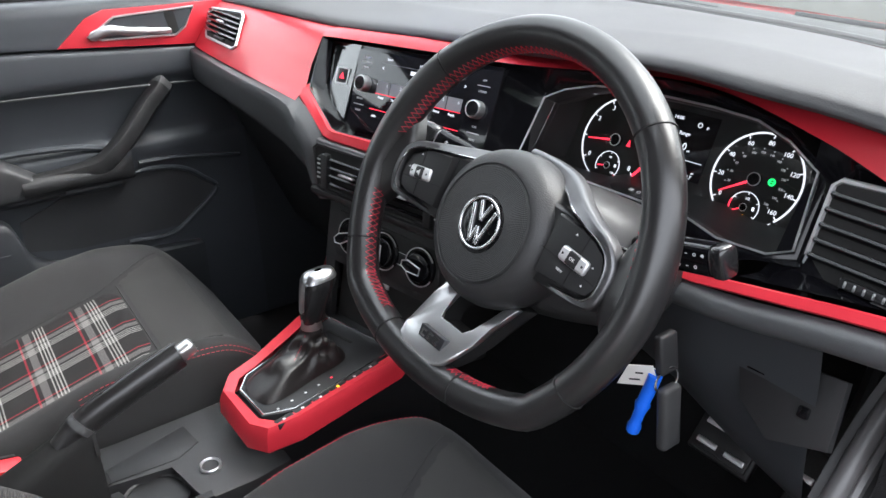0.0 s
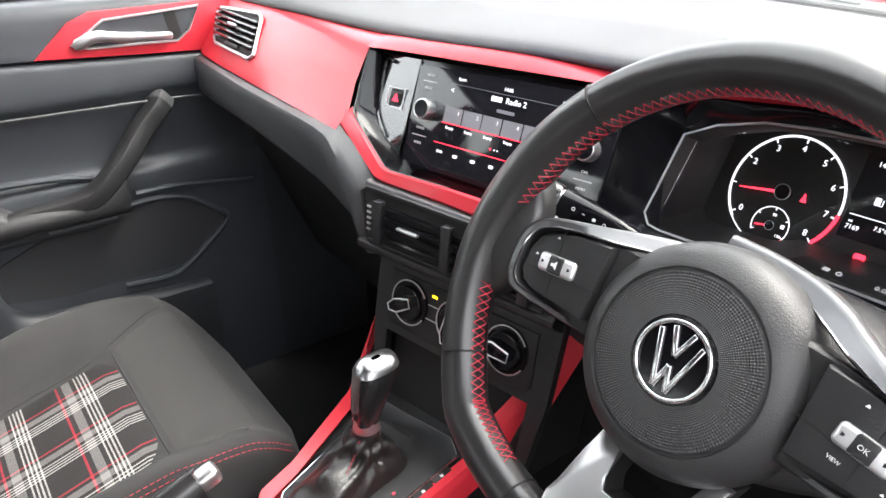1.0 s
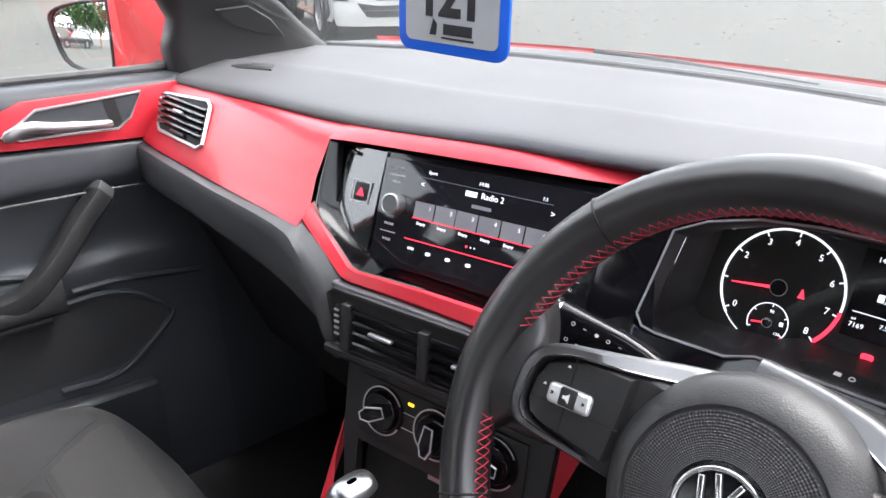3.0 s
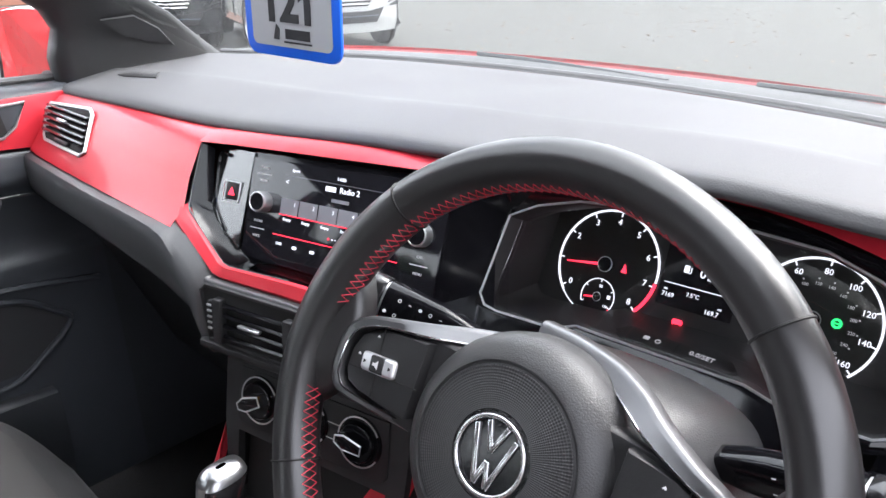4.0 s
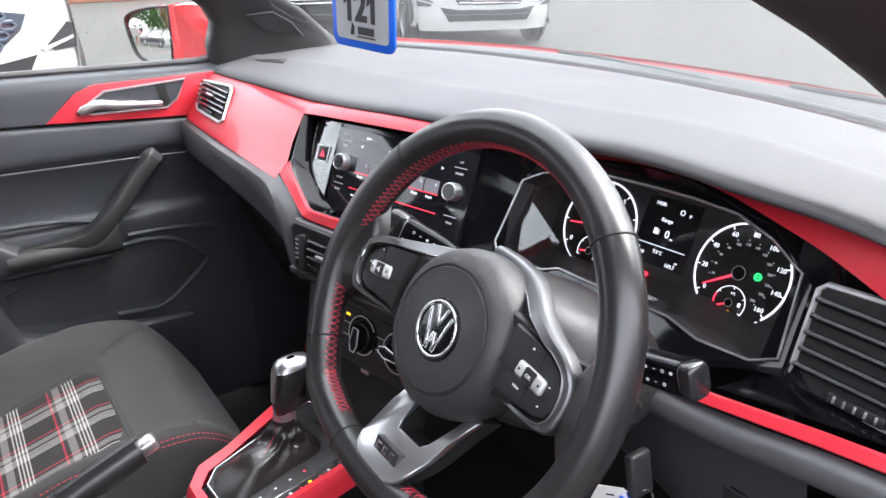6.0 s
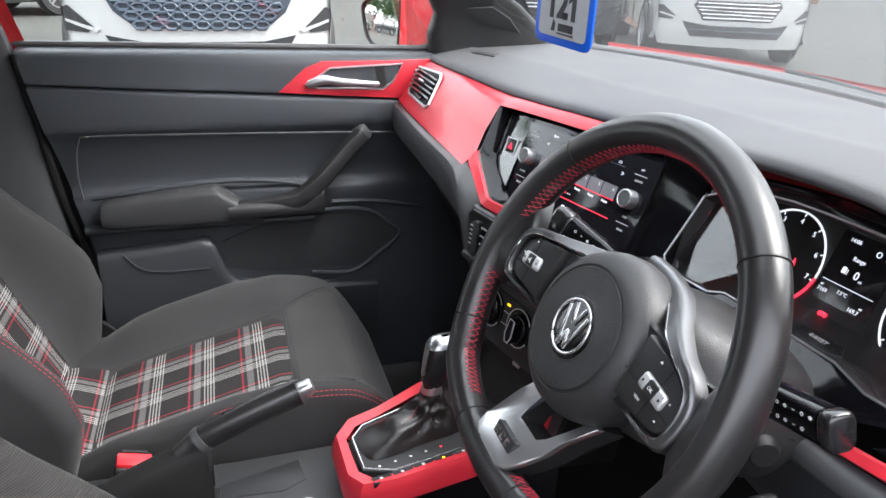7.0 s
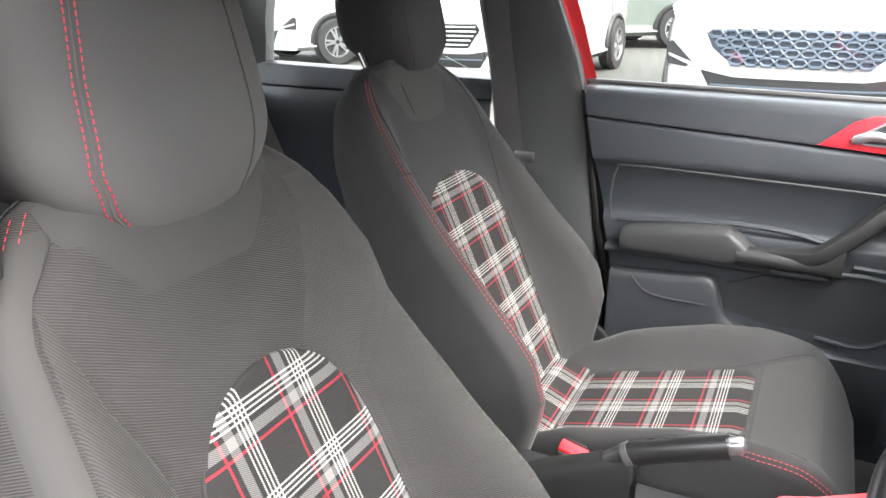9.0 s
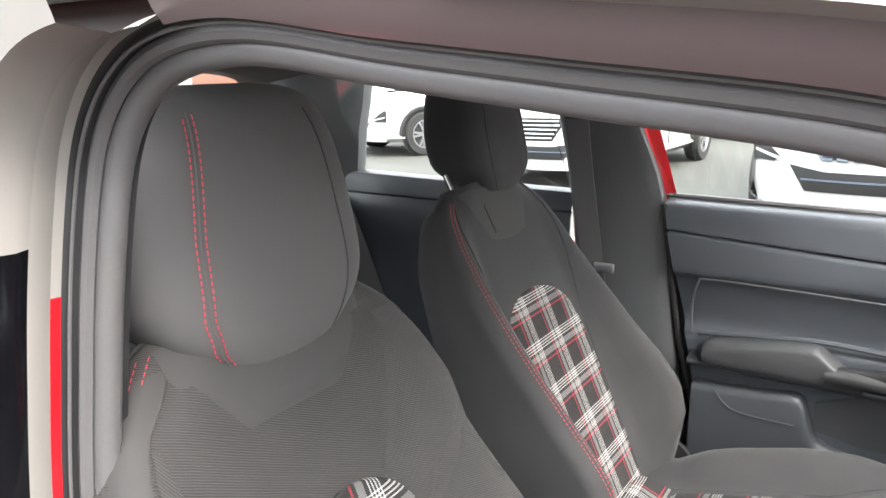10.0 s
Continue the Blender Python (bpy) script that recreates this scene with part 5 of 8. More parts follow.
# ---- centre console ----
con = thing("centre_console", "dark centre console with red side trims", "centre console")
PL = [(-0.060, 0.054), (0.050, 0.082), (0.076, 0.070), (0.112, -0.085), (0.100, -0.122), (0.035, -0.126), (0.010, -0.108)]
part("selector_plate", prism(PL, 0.56, 0.601, 0.002), dark_plastic, con, "dark gear selector plate")
part("plate_line", tube([V(x + (0.022 - x) * 0.03, y * 0.975, 0.6015) for x, y in PL], 0.0011, 6, closed=True), chrome, con, "chrome line round the plate")
# red trim: left side rises to the stack, right side along the driver's leg
def red_edge(a, b, c):
    """Inner lip, rounded crest and a short side face of the red trim."""
    a, b, c = V(*a), V(*b), V(*c)
    out = V(c.x - a.x, c.y - a.y, 0)
    out = out.normalized() * min(0.007, out.length)
    return [b, a + V(0, 0, 0.002), a + out * 0.4 - V(0, 0, 0.003), a + out * 0.8 - V(0, 0, 0.012), a + out - V(0, 0, 0.030), a + out * 0.4 - V(0, 0, 0.034)]


trim_l = [((-0.128, 0.118, 0.775), (-0.116, 0.104, 0.775), (-0.136, 0.10, 0.72)), ((-0.126, 0.108, 0.70), (-0.112, 0.092, 0.70), (-0.14, 0.09, 0.64)), ((-0.120, 0.080, 0.650), (-0.104, 0.066, 0.648), (-0.135, 0.06, 0.59)), ((-0.088, 0.030, 0.606), (-0.074, 0.036, 0.603), (-0.105, 0.015, 0.570)), ((-0.020, -0.080, 0.604), (-0.006, -0.080, 0.602), (-0.035, -0.095, 0.567)), ((-0.004, -0.122, 0.602), (0.010, -0.115, 0.601), (-0.015, -0.142, 0.567)), ((0.024, -0.142, 0.600), (0.034, -0.131, 0.600), (0.018, -0.165, 0.566))]
part("trim_side", sheet([red_edge(a, b, c) for a, b, c in trim_l]), red_trim, con, "satin red side trim")
trim_r = [((0.024, -0.142, 0.600), (0.034, -0.131, 0.600), (0.018, -0.165, 0.566)), ((0.105, -0.140, 0.600), (0.101, -0.127, 0.601), (0.110, -0.165, 0.566)), ((0.126, -0.125, 0.600), (0.117, -0.112, 0.601), (0.140, -0.145, 0.566)), ((0.128, -0.085, 0.602), (0.114, -0.085, 0.601), (0.146, -0.09, 0.566)), ((0.095, 0.075, 0.604), (0.080, 0.072, 0.601), (0.115, 0.085, 0.566)), ((0.098, 0.110, 0.640), (0.084, 0.104, 0.640), (0.12, 0.12, 0.57)), ((0.128, 0.140, 0.70), (0.113, 0.132, 0.70), (0.15, 0.15, 0.64)), ((0.155, 0.165, 0.79), (0.138, 0.156, 0.79), (0.175, 0.18, 0.74))]
part("trim_side", sheet([red_edge(a, b, c) for a, b, c in trim_r]), red_trim, con, "satin red side trim")
part("selector_base", prism([(-0.10, 0.15), (0.09, 0.15), (0.082, 0.06), (0.108, -0.09), (0.096, -0.124), (0.036, -0.128), (0.006, -0.105), (-0.085, 0.04)], 0.28, 0.594, 0.003), dark_plastic, con, "black console sides")
part("body", prism([(-0.055, 0.02), (0.13, 0.02), (0.135, -0.14), (0.125, -0.80), (-0.05, -0.80), (-0.03, -0.16)], 0.28, 0.498, 0.006), dark_plastic, con, "black grained console body")
part("front_deck", prism([(-0.040, -0.10), (0.125, -0.10), (0.133, -0.150), (0.131, -0.215), (0.050, -0.222), (0.046, -0.305), (-0.034, -0.305), (-0.030, -0.165)], 0.49, 0.542, 0.004), knurled_deck, con, "grey grained console deck")
part("rear_deck", prism([(-0.036, -0.425), (0.128, -0.425), (0.125, -0.80), (-0.05, -0.80)], 0.49, 0.545, 0.006), dark_plastic, con, "black rear console deck")
part("side_rail", prism([(0.120, -0.20), (0.132, -0.20), (0.129, -0.43), (0.117, -0.43)], 0.49, 0.545, 0.003), dark_plastic, con, "black side rail")
part("well_divider", prism([(0.050, -0.288), (0.072, -0.280), (0.118, -0.288), (0.118, -0.304), (0.074, -0.312), (0.050, -0.302)], 0.49, 0.537, 0.003), dark_plastic, con, "black cup divider")
for k, (y0, y1) in enumerate(((-0.115, -0.09), (-0.088, -0.062), (-0.060, -0.034), (-0.032, -0.006), (-0.004, 0.022), (0.024, 0.05))):
    x = lambda y: 0.113 - (y + 0.085) * 0.232 - 0.001
    kk = part("key", prism([(x(y0) - 0.001, y0), (x(y0) + 0.011, y0 + 0.002), (x(y1) + 0.011, y1 + 0.002), (x(y1) - 0.001, y1)], 0.596, 0.6022, 0.0008), dark_plastic, con, "black console key")
    part("key_mark", rbox((0.0030, 0.0036, 0.0004), (x((y0 + y1) / 2) + 0.005, (y0 + y1) / 2, 0.6024), 0), lit_amber if k == 3 else print_white, kk)
for i, t in enumerate(("S", "D", "N", "R", "P")):
    y = -0.100 + i * 0.021
    part("gate_mark", rbox((0.0024, 0.0030, 0.0004), (0.098 - (y + 0.1) * 0.232, y, 0.6014), 0), lit_red if t == "P" else print_white, con)
part("card_slot", prism([(-0.026, 0.036), (-0.025, 0.032), (0.022, 0.044), (0.021, 0.048)], 0.600, 0.6016), black_hole, con)
# cup holders
for y in (-0.255, -0.362):
    part("cup_well", turned([(0.033, 0.4985), (0.034, 0.520), (0.0365, 0.532), (0.039, 0.534), (0.039, 0.530)], 28, m=Matrix.Translation((0.083, y, 0))), dark_plastic, con, "ribbed black cup well")
    part("well_floor", disc(0.032, 0.4986, 0.5000, 28, at=(0.083, y)), black_hole, con)
sock = part("socket", turned([(0.0135, 0.540), (0.0135, 0.5450), (0.0120, 0.5465), (0.0105, 0.5450), (0.0100, 0.5430)], 32, m=Matrix.Translation((0.080, -0.187, 0))), satin_metal, con, "silver ring socket")
part("socket_cap", disc(0.0100, 0.5425, 0.5440, 28, at=(0.080, -0.187)), dark_plastic, sock)
part("tray", prism([(-0.014, -0.190), (0.028, -0.184), (0.044, -0.215), (0.040, -0.292), (0.014, -0.292)], 0.5421, 0.5432, 0.0004), dark_plastic, con, "shallow black tray")
part("bolt_hole", rbox((0.022, 0.016, 0.002), (0.030, -0.300, 0.5430), 0.0008), black_hole, con)

# gear selector
gs = thing("gear_selector", "automatic gear selector with leather gaiter and silver knob", "gear lever")
rings = []
base = [(-0.014, 0.008), (0.020, 0.026), (0.054, 0.016), (0.067, -0.030), (0.085, -0.092), (0.076, -0.113), (0.042, -0.117), (0.014, -0.095)]
for k in range(25):
    q = k / 24
    cx, cy = 0.036 - 0.002 * q, -0.024 + 0.006 * q
    z = 0.602 + 0.056 * q ** 0.75
    loop = smooth_line([V(x, y, 0) for x, y in base], 8, closed=True)
    rr = []
    for i, p in enumerate(loop):
        d = V(p.x - cx, p.y - cy, 0)
        target = d.normalized() * 0.0145
        e = target.lerp(d, max(0, (1 - q)) ** 2.3)
        ang = math.atan2(d.y, d.x)
        fold = math.sin(math.pi * min(1, q * 1.15)) * (0.0030 * math.sin(5 * ang + q * 7) + 0.0022 * math.sin(9 * ang - q * 13))
        fold += 0.0035 * math.sin(q * 15) * math.sin(math.pi * q) * math.sin(2 * ang + 1)
        e = e + d.normalized() * fold
        rr.append(V(cx + e.x, cy + e.y, z + fold * 0.6))
    rings.append(rr)
part("gaiter", sheet(rings, closed=True), gaiter_leather, gs, "creased black leather gaiter", angle=70)
part("gaiter_stitching", dashes([(0.074, -0.108, 0.6055), (0.062, -0.078, 0.6175), (0.052, -0.052, 0.6300), (0.045, -0.036, 0.6460), (0.042, -0.030, 0.6560)], 0.003, 0.0015, 0.0005), red_thread, gs, "red stitching")
part("collar", turned([(0.0140, 0.650), (0.0146, 0.656), (0.0132, 0.664), (0.0128, 0.672)], 28, m=Matrix.Translation((0.034, -0.0175, 0))), satin_metal, gs, "silver collar")


def knob_ring(z, cx, cy, rx, ry, k=1.0):
    """A rounded-square section of the gear knob, higher at the front."""
    return [V(cx + rx * k * math.copysign(abs(math.cos(a)) ** 0.7, math.cos(a)), cy + ry * k * math.copysign(abs(math.sin(a)) ** 0.75, math.sin(a)), z + 0.10 * ry * math.sin(a)) for a in [2 * math.pi * j / 32 for j in range(32)]]


KNOB = [(0.668, 0.034, -0.0170, 0.0128, 0.0130), (0.680, 0.0335, -0.0150, 0.0142, 0.0155), (0.698, 0.0325, -0.0090, 0.0162, 0.0195), (0.714, 0.0315, -0.0035, 0.0175, 0.0225), (0.7245, 0.031, -0.0010, 0.0172, 0.0230), (0.7310, 0.031, -0.0005, 0.0145, 0.0205), (0.7345, 0.031, -0.0005, 0.0095, 0.0150), (0.7355, 0.031, -0.0005, 0.003, 0.005)]
part("knob", sheet([knob_ring(*k) for k in KNOB], closed=True), knob_black, gs, "glossy black knob", angle=60)
part("knob_cap", sheet([knob_ring(*k, 1.02) for k in KNOB[4:]], closed=True), knob_silver, gs, "satin silver cap", angle=60)
spine = smooth_line([V(0.0335, -0.0308, 0.682), V(0.0325, -0.0292, 0.698), V(0.0315, -0.0268, 0.714), V(0.031, -0.0246, 0.7245)], 4)
part("knob_spine", sheet([[p + V(-0.0085, 0.0030, 0), p + V(-0.0055, 0.0002, 0), p + V(0, -0.0006, 0), p + V(0.0055, 0.0002, 0), p + V(0.0085, 0.0030, 0)] for p in spine]), knob_silver, gs, "satin silver spine")

# hand brake
hb = thing("handbrake", "black leather handbrake with a silver button", "handbrake")
ax = [V(0.036, -0.330, 0.612), V(0.034, -0.300, 0.636), V(0.033, -0.25, 0.657), V(0.032, -0.21, 0.672), V(0.031, -0.188, 0.680)]
part("grip", tube(smooth_line(ax, 4), 0.0155, 14, flat=1.1), leather, hb, "black leather grip")
part("button", rbox((0.020, 0.022, 0.017), (0, 0, 0), 0.005, 3, m=Matrix.Translation((0.031, -0.180, 0.683)) @ Matrix.Rotation(radians(20), 4, "X")), satin_metal, hb, "silver release button")
part("grip_seam", tube([V(0.031, -0.190, 0.697), V(0.033, -0.25, 0.6755), V(0.034, -0.300, 0.6535)], 0.0014, 6), leather, hb)
part("end_band", tube([V(0.035, -0.310, 0.630), V(0.0345, -0.303, 0.635)], 0.0175, 14), mid_plastic, hb)
secs = []
for y, zt, hw in ((-0.298, 0.640, 0.017), (-0.330, 0.626, 0.021), (-0.38, 0.603, 0.025), (-0.43, 0.578, 0.029), (-0.475, 0.550, 0.031)):
    secs.append([V(0.034 - hw - 0.006, y, 0.535), V(0.034 - hw, y, zt - 0.018), V(0.034 - hw * 0.6, y, zt - 0.002), V(0.034, y, zt + 0.002), V(0.034 + hw * 0.6, y, zt - 0.002), V(0.034 + hw, y, zt - 0.018), V(0.034 + hw + 0.006, y, 0.535)])
part("boot", loft(secs, 3, along=3), black_hole, hb, "black plastic lever sleeve", angle=50)
part("sleeve_end", prism([(x - 0.034, z - 0.60) for x, z in ((0.012, 0.60), (0.018, 0.628), (0.028, 0.640), (0.040, 0.640), (0.050, 0.628), (0.056, 0.60))], -0.002, 0.002, m=frame_of(V(0.034, -0.299, 0.60), V(1, 0, 0), V(0, 0, 1))), black_hole, hb)


# ---- front seats ----
LB = 0.655
REC = math.atan(0.45)


def set_uv(bm, fn):
    lay = bm.loops.layers.uv.new("UVMap")
    for f in bm.faces:
        for l in f.loops:
            l[lay].uv = fn(l.vert.co)
    return bm


def back_dims(s, wide=False):
    w = float(np.interp(s, [0, .10, .22, .35, .55, .72, .84, .92, .97, 1.0], [.215, .240, .258, .252, .234, .212, .196, .172, .14, .10]))
    b = float(np.interp(s, [0, .06, .15, .24, .32, .45, .60, .75, .90, 1.0], [.03, .055, .090, .098, .088, .060, .036, .016, .0, -.015]))
    c = float(np.interp(s, [0, .3, .7, .9, 1.0], [.128, .135, .118, .10, .06]))
    if wide:
        c = float(np.interp(s, [0, .3, .5, .7, .9, 1.0], [.140, .152, .145, .130, .105, .06]))
    return w, b, c


def back_front(x, s, wide=False):
    """How far the front of the backrest stands out at x across and s up (0 to 1)."""
    w, b, c = back_dims(s, wide)
    if wide and x < 0:
        b += float(np.interp(s, [0, .1, .25, .45, .6, .75, 1], [.015, .032, .040, .036, .024, .012, .0]))
    ax = abs(x)
    if ax <= c:
        return 0.004 * (ax / c) ** 2
    t = min(1.0, (ax - c) / (w - c))
    u = min(1.0, t / 0.62)
    d = 0.004 + b * (3 * u * u - 2 * u ** 3)
    if t > 0.72:
        e = (t - 0.72) / 0.28
        d -= 0.026 * (1 - math.sqrt(max(0, 1 - e * e)))
    return d


def cushion_top(x, y):
    """Height of the cushion at x across, y from the back seam forward."""
    y = max(0.0, y)
    s = y / 0.455
    z = 0.505 + 0.27 * min(y, 0.31) + 0.05 * max(0.0, min(y, 0.40) - 0.31) - max(0, y - 0.385) ** 2 * 9.0
    w, b, c = cush_dims(s)
    ax = abs(x)
    if ax > c:
        t = min(1.0, (ax - c) / (w - c))
        u = min(1.0, t / 0.6)
        z += b * (3 * u * u - 2 * u ** 3)
        if t > 0.7:
            e = (t - 0.7) / 0.3
            z -= 0.03 * (1 - math.sqrt(max(0, 1 - e * e)))
    return z


def cush_dims(s):
    w = float(np.interp(s, [0, .25, .75, .90, .96, 1], [.225, .252, .252, .240, .222, .19]))
    b = float(np.interp(s, [0, .15, .5, .8, 1], [.022, .040, .042, .022, .0]))
    return w, b, 0.122


def front_seat(cx, dy, label, ribbed):
    seat = thing("front_seat", label, "car seat", Matrix.Translation((cx, dy, 0)), group="front seats")
    B = frame_of(V(0, 0.0 if ribbed else -0.028, 0.497), V(-1, 0, 0), V(0, -math.sin(REC), math.cos(REC)))
    near = lambda x, y: x * float(np.interp(y, [0.44, 0.50], [0.85, 0.985])) if ribbed and x > 0 else x
    Bi = B.inverted()
    cloth = rib_fabric if ribbed else fabric
    flat = lambda co: ((Bi @ co).x, (Bi @ co).y)
    # backrest shell
    rings = []
    for k in range(41):
        s = k / 40
        w, b, c = back_dims(s)
        th = float(np.interp(s, [0, .1, .8, .95, 1.0], [.09, .11, .10, .075, .04]))
        xs = [w * math.sin(math.pi / 2 * (-1 + 2 * i / 40)) for i in range(41)]
        loop = [V(x, s * LB, back_front(x, s, not ribbed)) for x in xs]
        loop += [V(w + 0.002, s * LB, -th * 0.35), V(w - 0.006, s * LB, -th * 0.75), V(w - 0.04, s * LB, -th), V(0.05, s * LB, -th - 0.004), V(-0.05, s * LB, -th - 0.004), V(-w + 0.04, s * LB, -th), V(-w + 0.006, s * LB, -th * 0.75), V(-w - 0.002, s * LB, -th * 0.35)]
        rings.append([B @ V(near(p.x, p.y), p.y, p.z) for p in loop])
    bm = sheet(rings, closed=True)
    n = len(rings[0])
    vs = list(bm.verts)
    bm.faces.new(vs[-n:])
    bm.faces.new(vs[:n][::-1])
    back = part("backrest", set_uv(bm, flat), cloth, seat, "black cloth backrest with raised bolsters", angle=60)

    def lay(x, y, up=0.002):
        return B @ V(near(x, y), y, back_front(x, y / LB, not ribbed) + up)
    # checked insert, arched at its top
    rows = []
    top = 0.458 if ribbed else 0.446
    for k in range(37):
        q = k / 36
        y = 0.02 + (top - 0.02) * math.sin(q * math.pi / 2) ** 0.8
        hw = (0.122 if ribbed else 0.146) * max(0.0, 1 - (max(0.0, y - 0.20) / (top - 0.20)) ** 7) ** 0.55 * float(np.interp(y, [0, .12, .30, .45], [0.90, 1.0, 0.98, 0.90]))
        hw = max(hw, 0.010)
        rows.append([lay(hw * i / 8, y, (0.0075 if ribbed else 0.0045) - 0.0062 * (abs(i / 8) ** 8)) for i in range(-8, 9)])
    part("checked_insert", set_uv(sheet(rows), flat), tartan_cloth, back, "black, grey, white and red checked cloth", angle=60)
    edge = [r[0] for r in rows] + [r[-1] for r in reversed(rows)]
    part("insert_piping", tube(edge, 0.0016, 6), fabric, back)
    # smooth yoke below the headrest
    rows = []
    for k in range(13):
        y = 0.543 + 0.100 * k / 12
        if ribbed:
            xl, xr = float(np.interp(y, [0.543, 0.607, 0.645], [-0.075, -0.124, -0.125])), float(np.interp(y, [0.543, 0.580, 0.615, 0.645], [0.045, 0.085, 0.108, 0.110]))
            rows.append([lay(xl + (xr - xl) * i / 12, y, 0.0046 if 0 < i < 12 and k else 0.0010) for i in range(13)])
            continue
        hw = float(np.interp(y, [0.545, 0.605, 0.645], [0.062, 0.092, 0.110]))
        rows.append([lay(hw * i / 6, y + 0.008 * (1 - k / 12) * (abs(i) / 6) ** 2, 0.0026) for i in range(-6, 7)])
    part("yoke", set_uv(sheet(rows), flat), yoke_cloth, back, "smooth grey cloth yoke", angle=60)
    if not ribbed:
        rows = [[lay(x * (1 + 0.1 * k / 4), 0.560 + 0.052 * k / 4, 0.0048) for x in np.linspace(-0.045, 0.045, 7)] for k in range(5)]
        part("label_patch", set_uv(sheet(rows, thick=0.001), flat), yoke_cloth, back, "sewn grey label patch")
    if ribbed:
        def panel(y0, y1, left, right, material, turn, label):
            """A sewn panel of the back between two side lines, its edge sunk into the seam."""
            c, d = math.cos(radians(turn)), math.sin(radians(turn))
            rows, n, m = [], 26, 12
            for k in range(n + 1):
                y = y0 + (y1 - y0) * k / n
                xl, xr = float(np.interp(y, *left)), float(np.interp(y, *right))
                rim_k = min(1.0, min(k, n - k) / 1.0)
                rows.append([lay(xl + (xr - xl) * i / m, y, (0.0028 if 0 < i < m else -0.0012) * rim_k - 0.0012 * (1 - rim_k)) for i in range(m + 1)])
            turned_uv = lambda co: (flat(co)[0] * c - flat(co)[1] * d, flat(co)[0] * d + flat(co)[1] * c)
            part("back_panel", set_uv(sheet(rows), turned_uv), material, back, label, angle=60)
        edge_r = ([0.10, 0.25, 0.39, 0.44, 0.47, 0.50, 0.58, 0.62], [back_dims(y / LB)[0] - 0.006 for y in (0.10, 0.25, 0.39, 0.44, 0.47, 0.50, 0.58, 0.62)])
        seam_r = ([0.39, 0.447, 0.492, 0.557, 0.612], [0.100, 0.062, 0.090, 0.116, 0.112])
        seam_l = ([0.24, 0.405, 0.44, 0.49, 0.536, 0.574, 0.606], [-0.124, -0.122, -0.130, -0.150, -0.155, -0.158, -0.122])
        seam_o = ([0.20, 0.34, 0.43, 0.50, 0.545, 0.574], [-0.205, -0.200, -0.190, -0.178, -0.171, -0.160])
        panel(0.40, 0.612, seam_l, seam_r, rib_fabric, 0, "ribbed black middle panel")
        panel(0.392, 0.60, seam_r, ([0.39, 0.43, 0.465, 0.50, 0.57, 0.60], [0.118, 0.152, 0.190, 0.196, 0.176, 0.150]), rib_fabric, 8, "ribbed black shoulder panel")
        panel(0.10, 0.455, ([0.10, 0.385, 0.455], [0.128, 0.130, 0.190]), edge_r, rib_fabric, -14, "ribbed black bolster panel")
        panel(0.22, 0.572, seam_o, seam_l, rib_fabric, 35, "ribbed black side panel")
        panel(0.22, 0.625, ([0.22, 0.40, 0.55, 0.60, 0.625], [-0.244, -0.226, -0.196, -0.178, -0.150]), ([0.22, 0.34, 0.43, 0.50, 0.545, 0.574, 0.606, 0.625], [-0.208, -0.202, -0.192, -0.180, -0.173, -0.161, -0.125, -0.118]), yoke_cloth, 0, "smooth grey outer panel")
    # seams and red double stitching on the outer bolsters
    for sx in (-1, 1):
        if ribbed:
            continue
        seam = [lay(sx * x, y, 0.0008) for x, y in ((0.118, 0.64), (0.150, 0.585), (0.158, 0.52), (0.152, 0.44), (0.146, 0.36), (0.139, 0.26), (0.133, 0.12), (0.13, 0.03))]
        part("seam", tube(smooth_line(seam, 5), 0.0010, 5), fabric, back)
        cross = [lay(sx * x, y, 0.0008) for x, y in ((0.152, 0.46), (0.175, 0.475), (0.20, 0.48))]
        part("seam", tube(smooth_line(cross, 4), 0.0010, 5), fabric, back)
    for sx in (-1,):
        for off in (0.0, 0.008):
            ed = []
            for k in range(26):
                y = 0.06 + 0.575 * k / 25
                w, b, c = back_dims(y / LB, not ribbed)
                x = c + (w - c) * (0.80 if ribbed else 0.70) + off
                ed.append(lay(sx * min(x, w - 0.002), y, 0.0007))
            part("stitching", dashes(smooth_line(ed, 3), 0.0048, 0.0022, 0.0005), red_thread, back, "red stitching")
    # cushion
    slim = lambda x: 0.122 + (x - 0.122) * 0.42 if x > 0.122 and not ribbed else x
    rings = []
    for k in range(37):
        s = k / 36
        y = s * 0.455 if k else -0.035
        w, b, c = cush_dims(s)
        drop = 0.20 - 0.09 * max(0, s - 0.85) / 0.15
        xs = [w * math.sin(math.pi / 2 * (-1 + 2 * i / 36)) for i in range(37)]
        loop = [V(x, y, cushion_top(x, y)) for x in xs]
        zb = 0.495 + 0.1 * s
        loop += [V(w + 0.002, y, zb - 0.06), V(w - 0.012, y, zb - drop * 0.8), V(w - 0.05, y, zb - drop), V(-w + 0.05, y, zb - drop), V(-w + 0.012, y, zb - drop * 0.8), V(-w - 0.002, y, zb - 0.06)]
        rings.append([V(slim(p.x), p.y, p.z) for p in loop])
    last = rings[-1]
    mid = V(0, 0.455, 0.53)
    for g in (0.85, 0.5, 0.1):
        rings.append([V(p.x * (0.6 + 0.4 * g), 0.455 + 0.016 * (1 - g), mid.z + (p.z - mid.z) * g) for p in last])
    bm = sheet(rings, closed=True)
    vs = list(bm.verts)
    n = len(last)
    bm.faces.new(vs[-n:])
    bm.faces.new(vs[:n][::-1])
    cu = part("cushion", set_uv(bm, lambda co: (co.x, co.y)), fabric, seat, "black cloth seat cushion", angle=60)
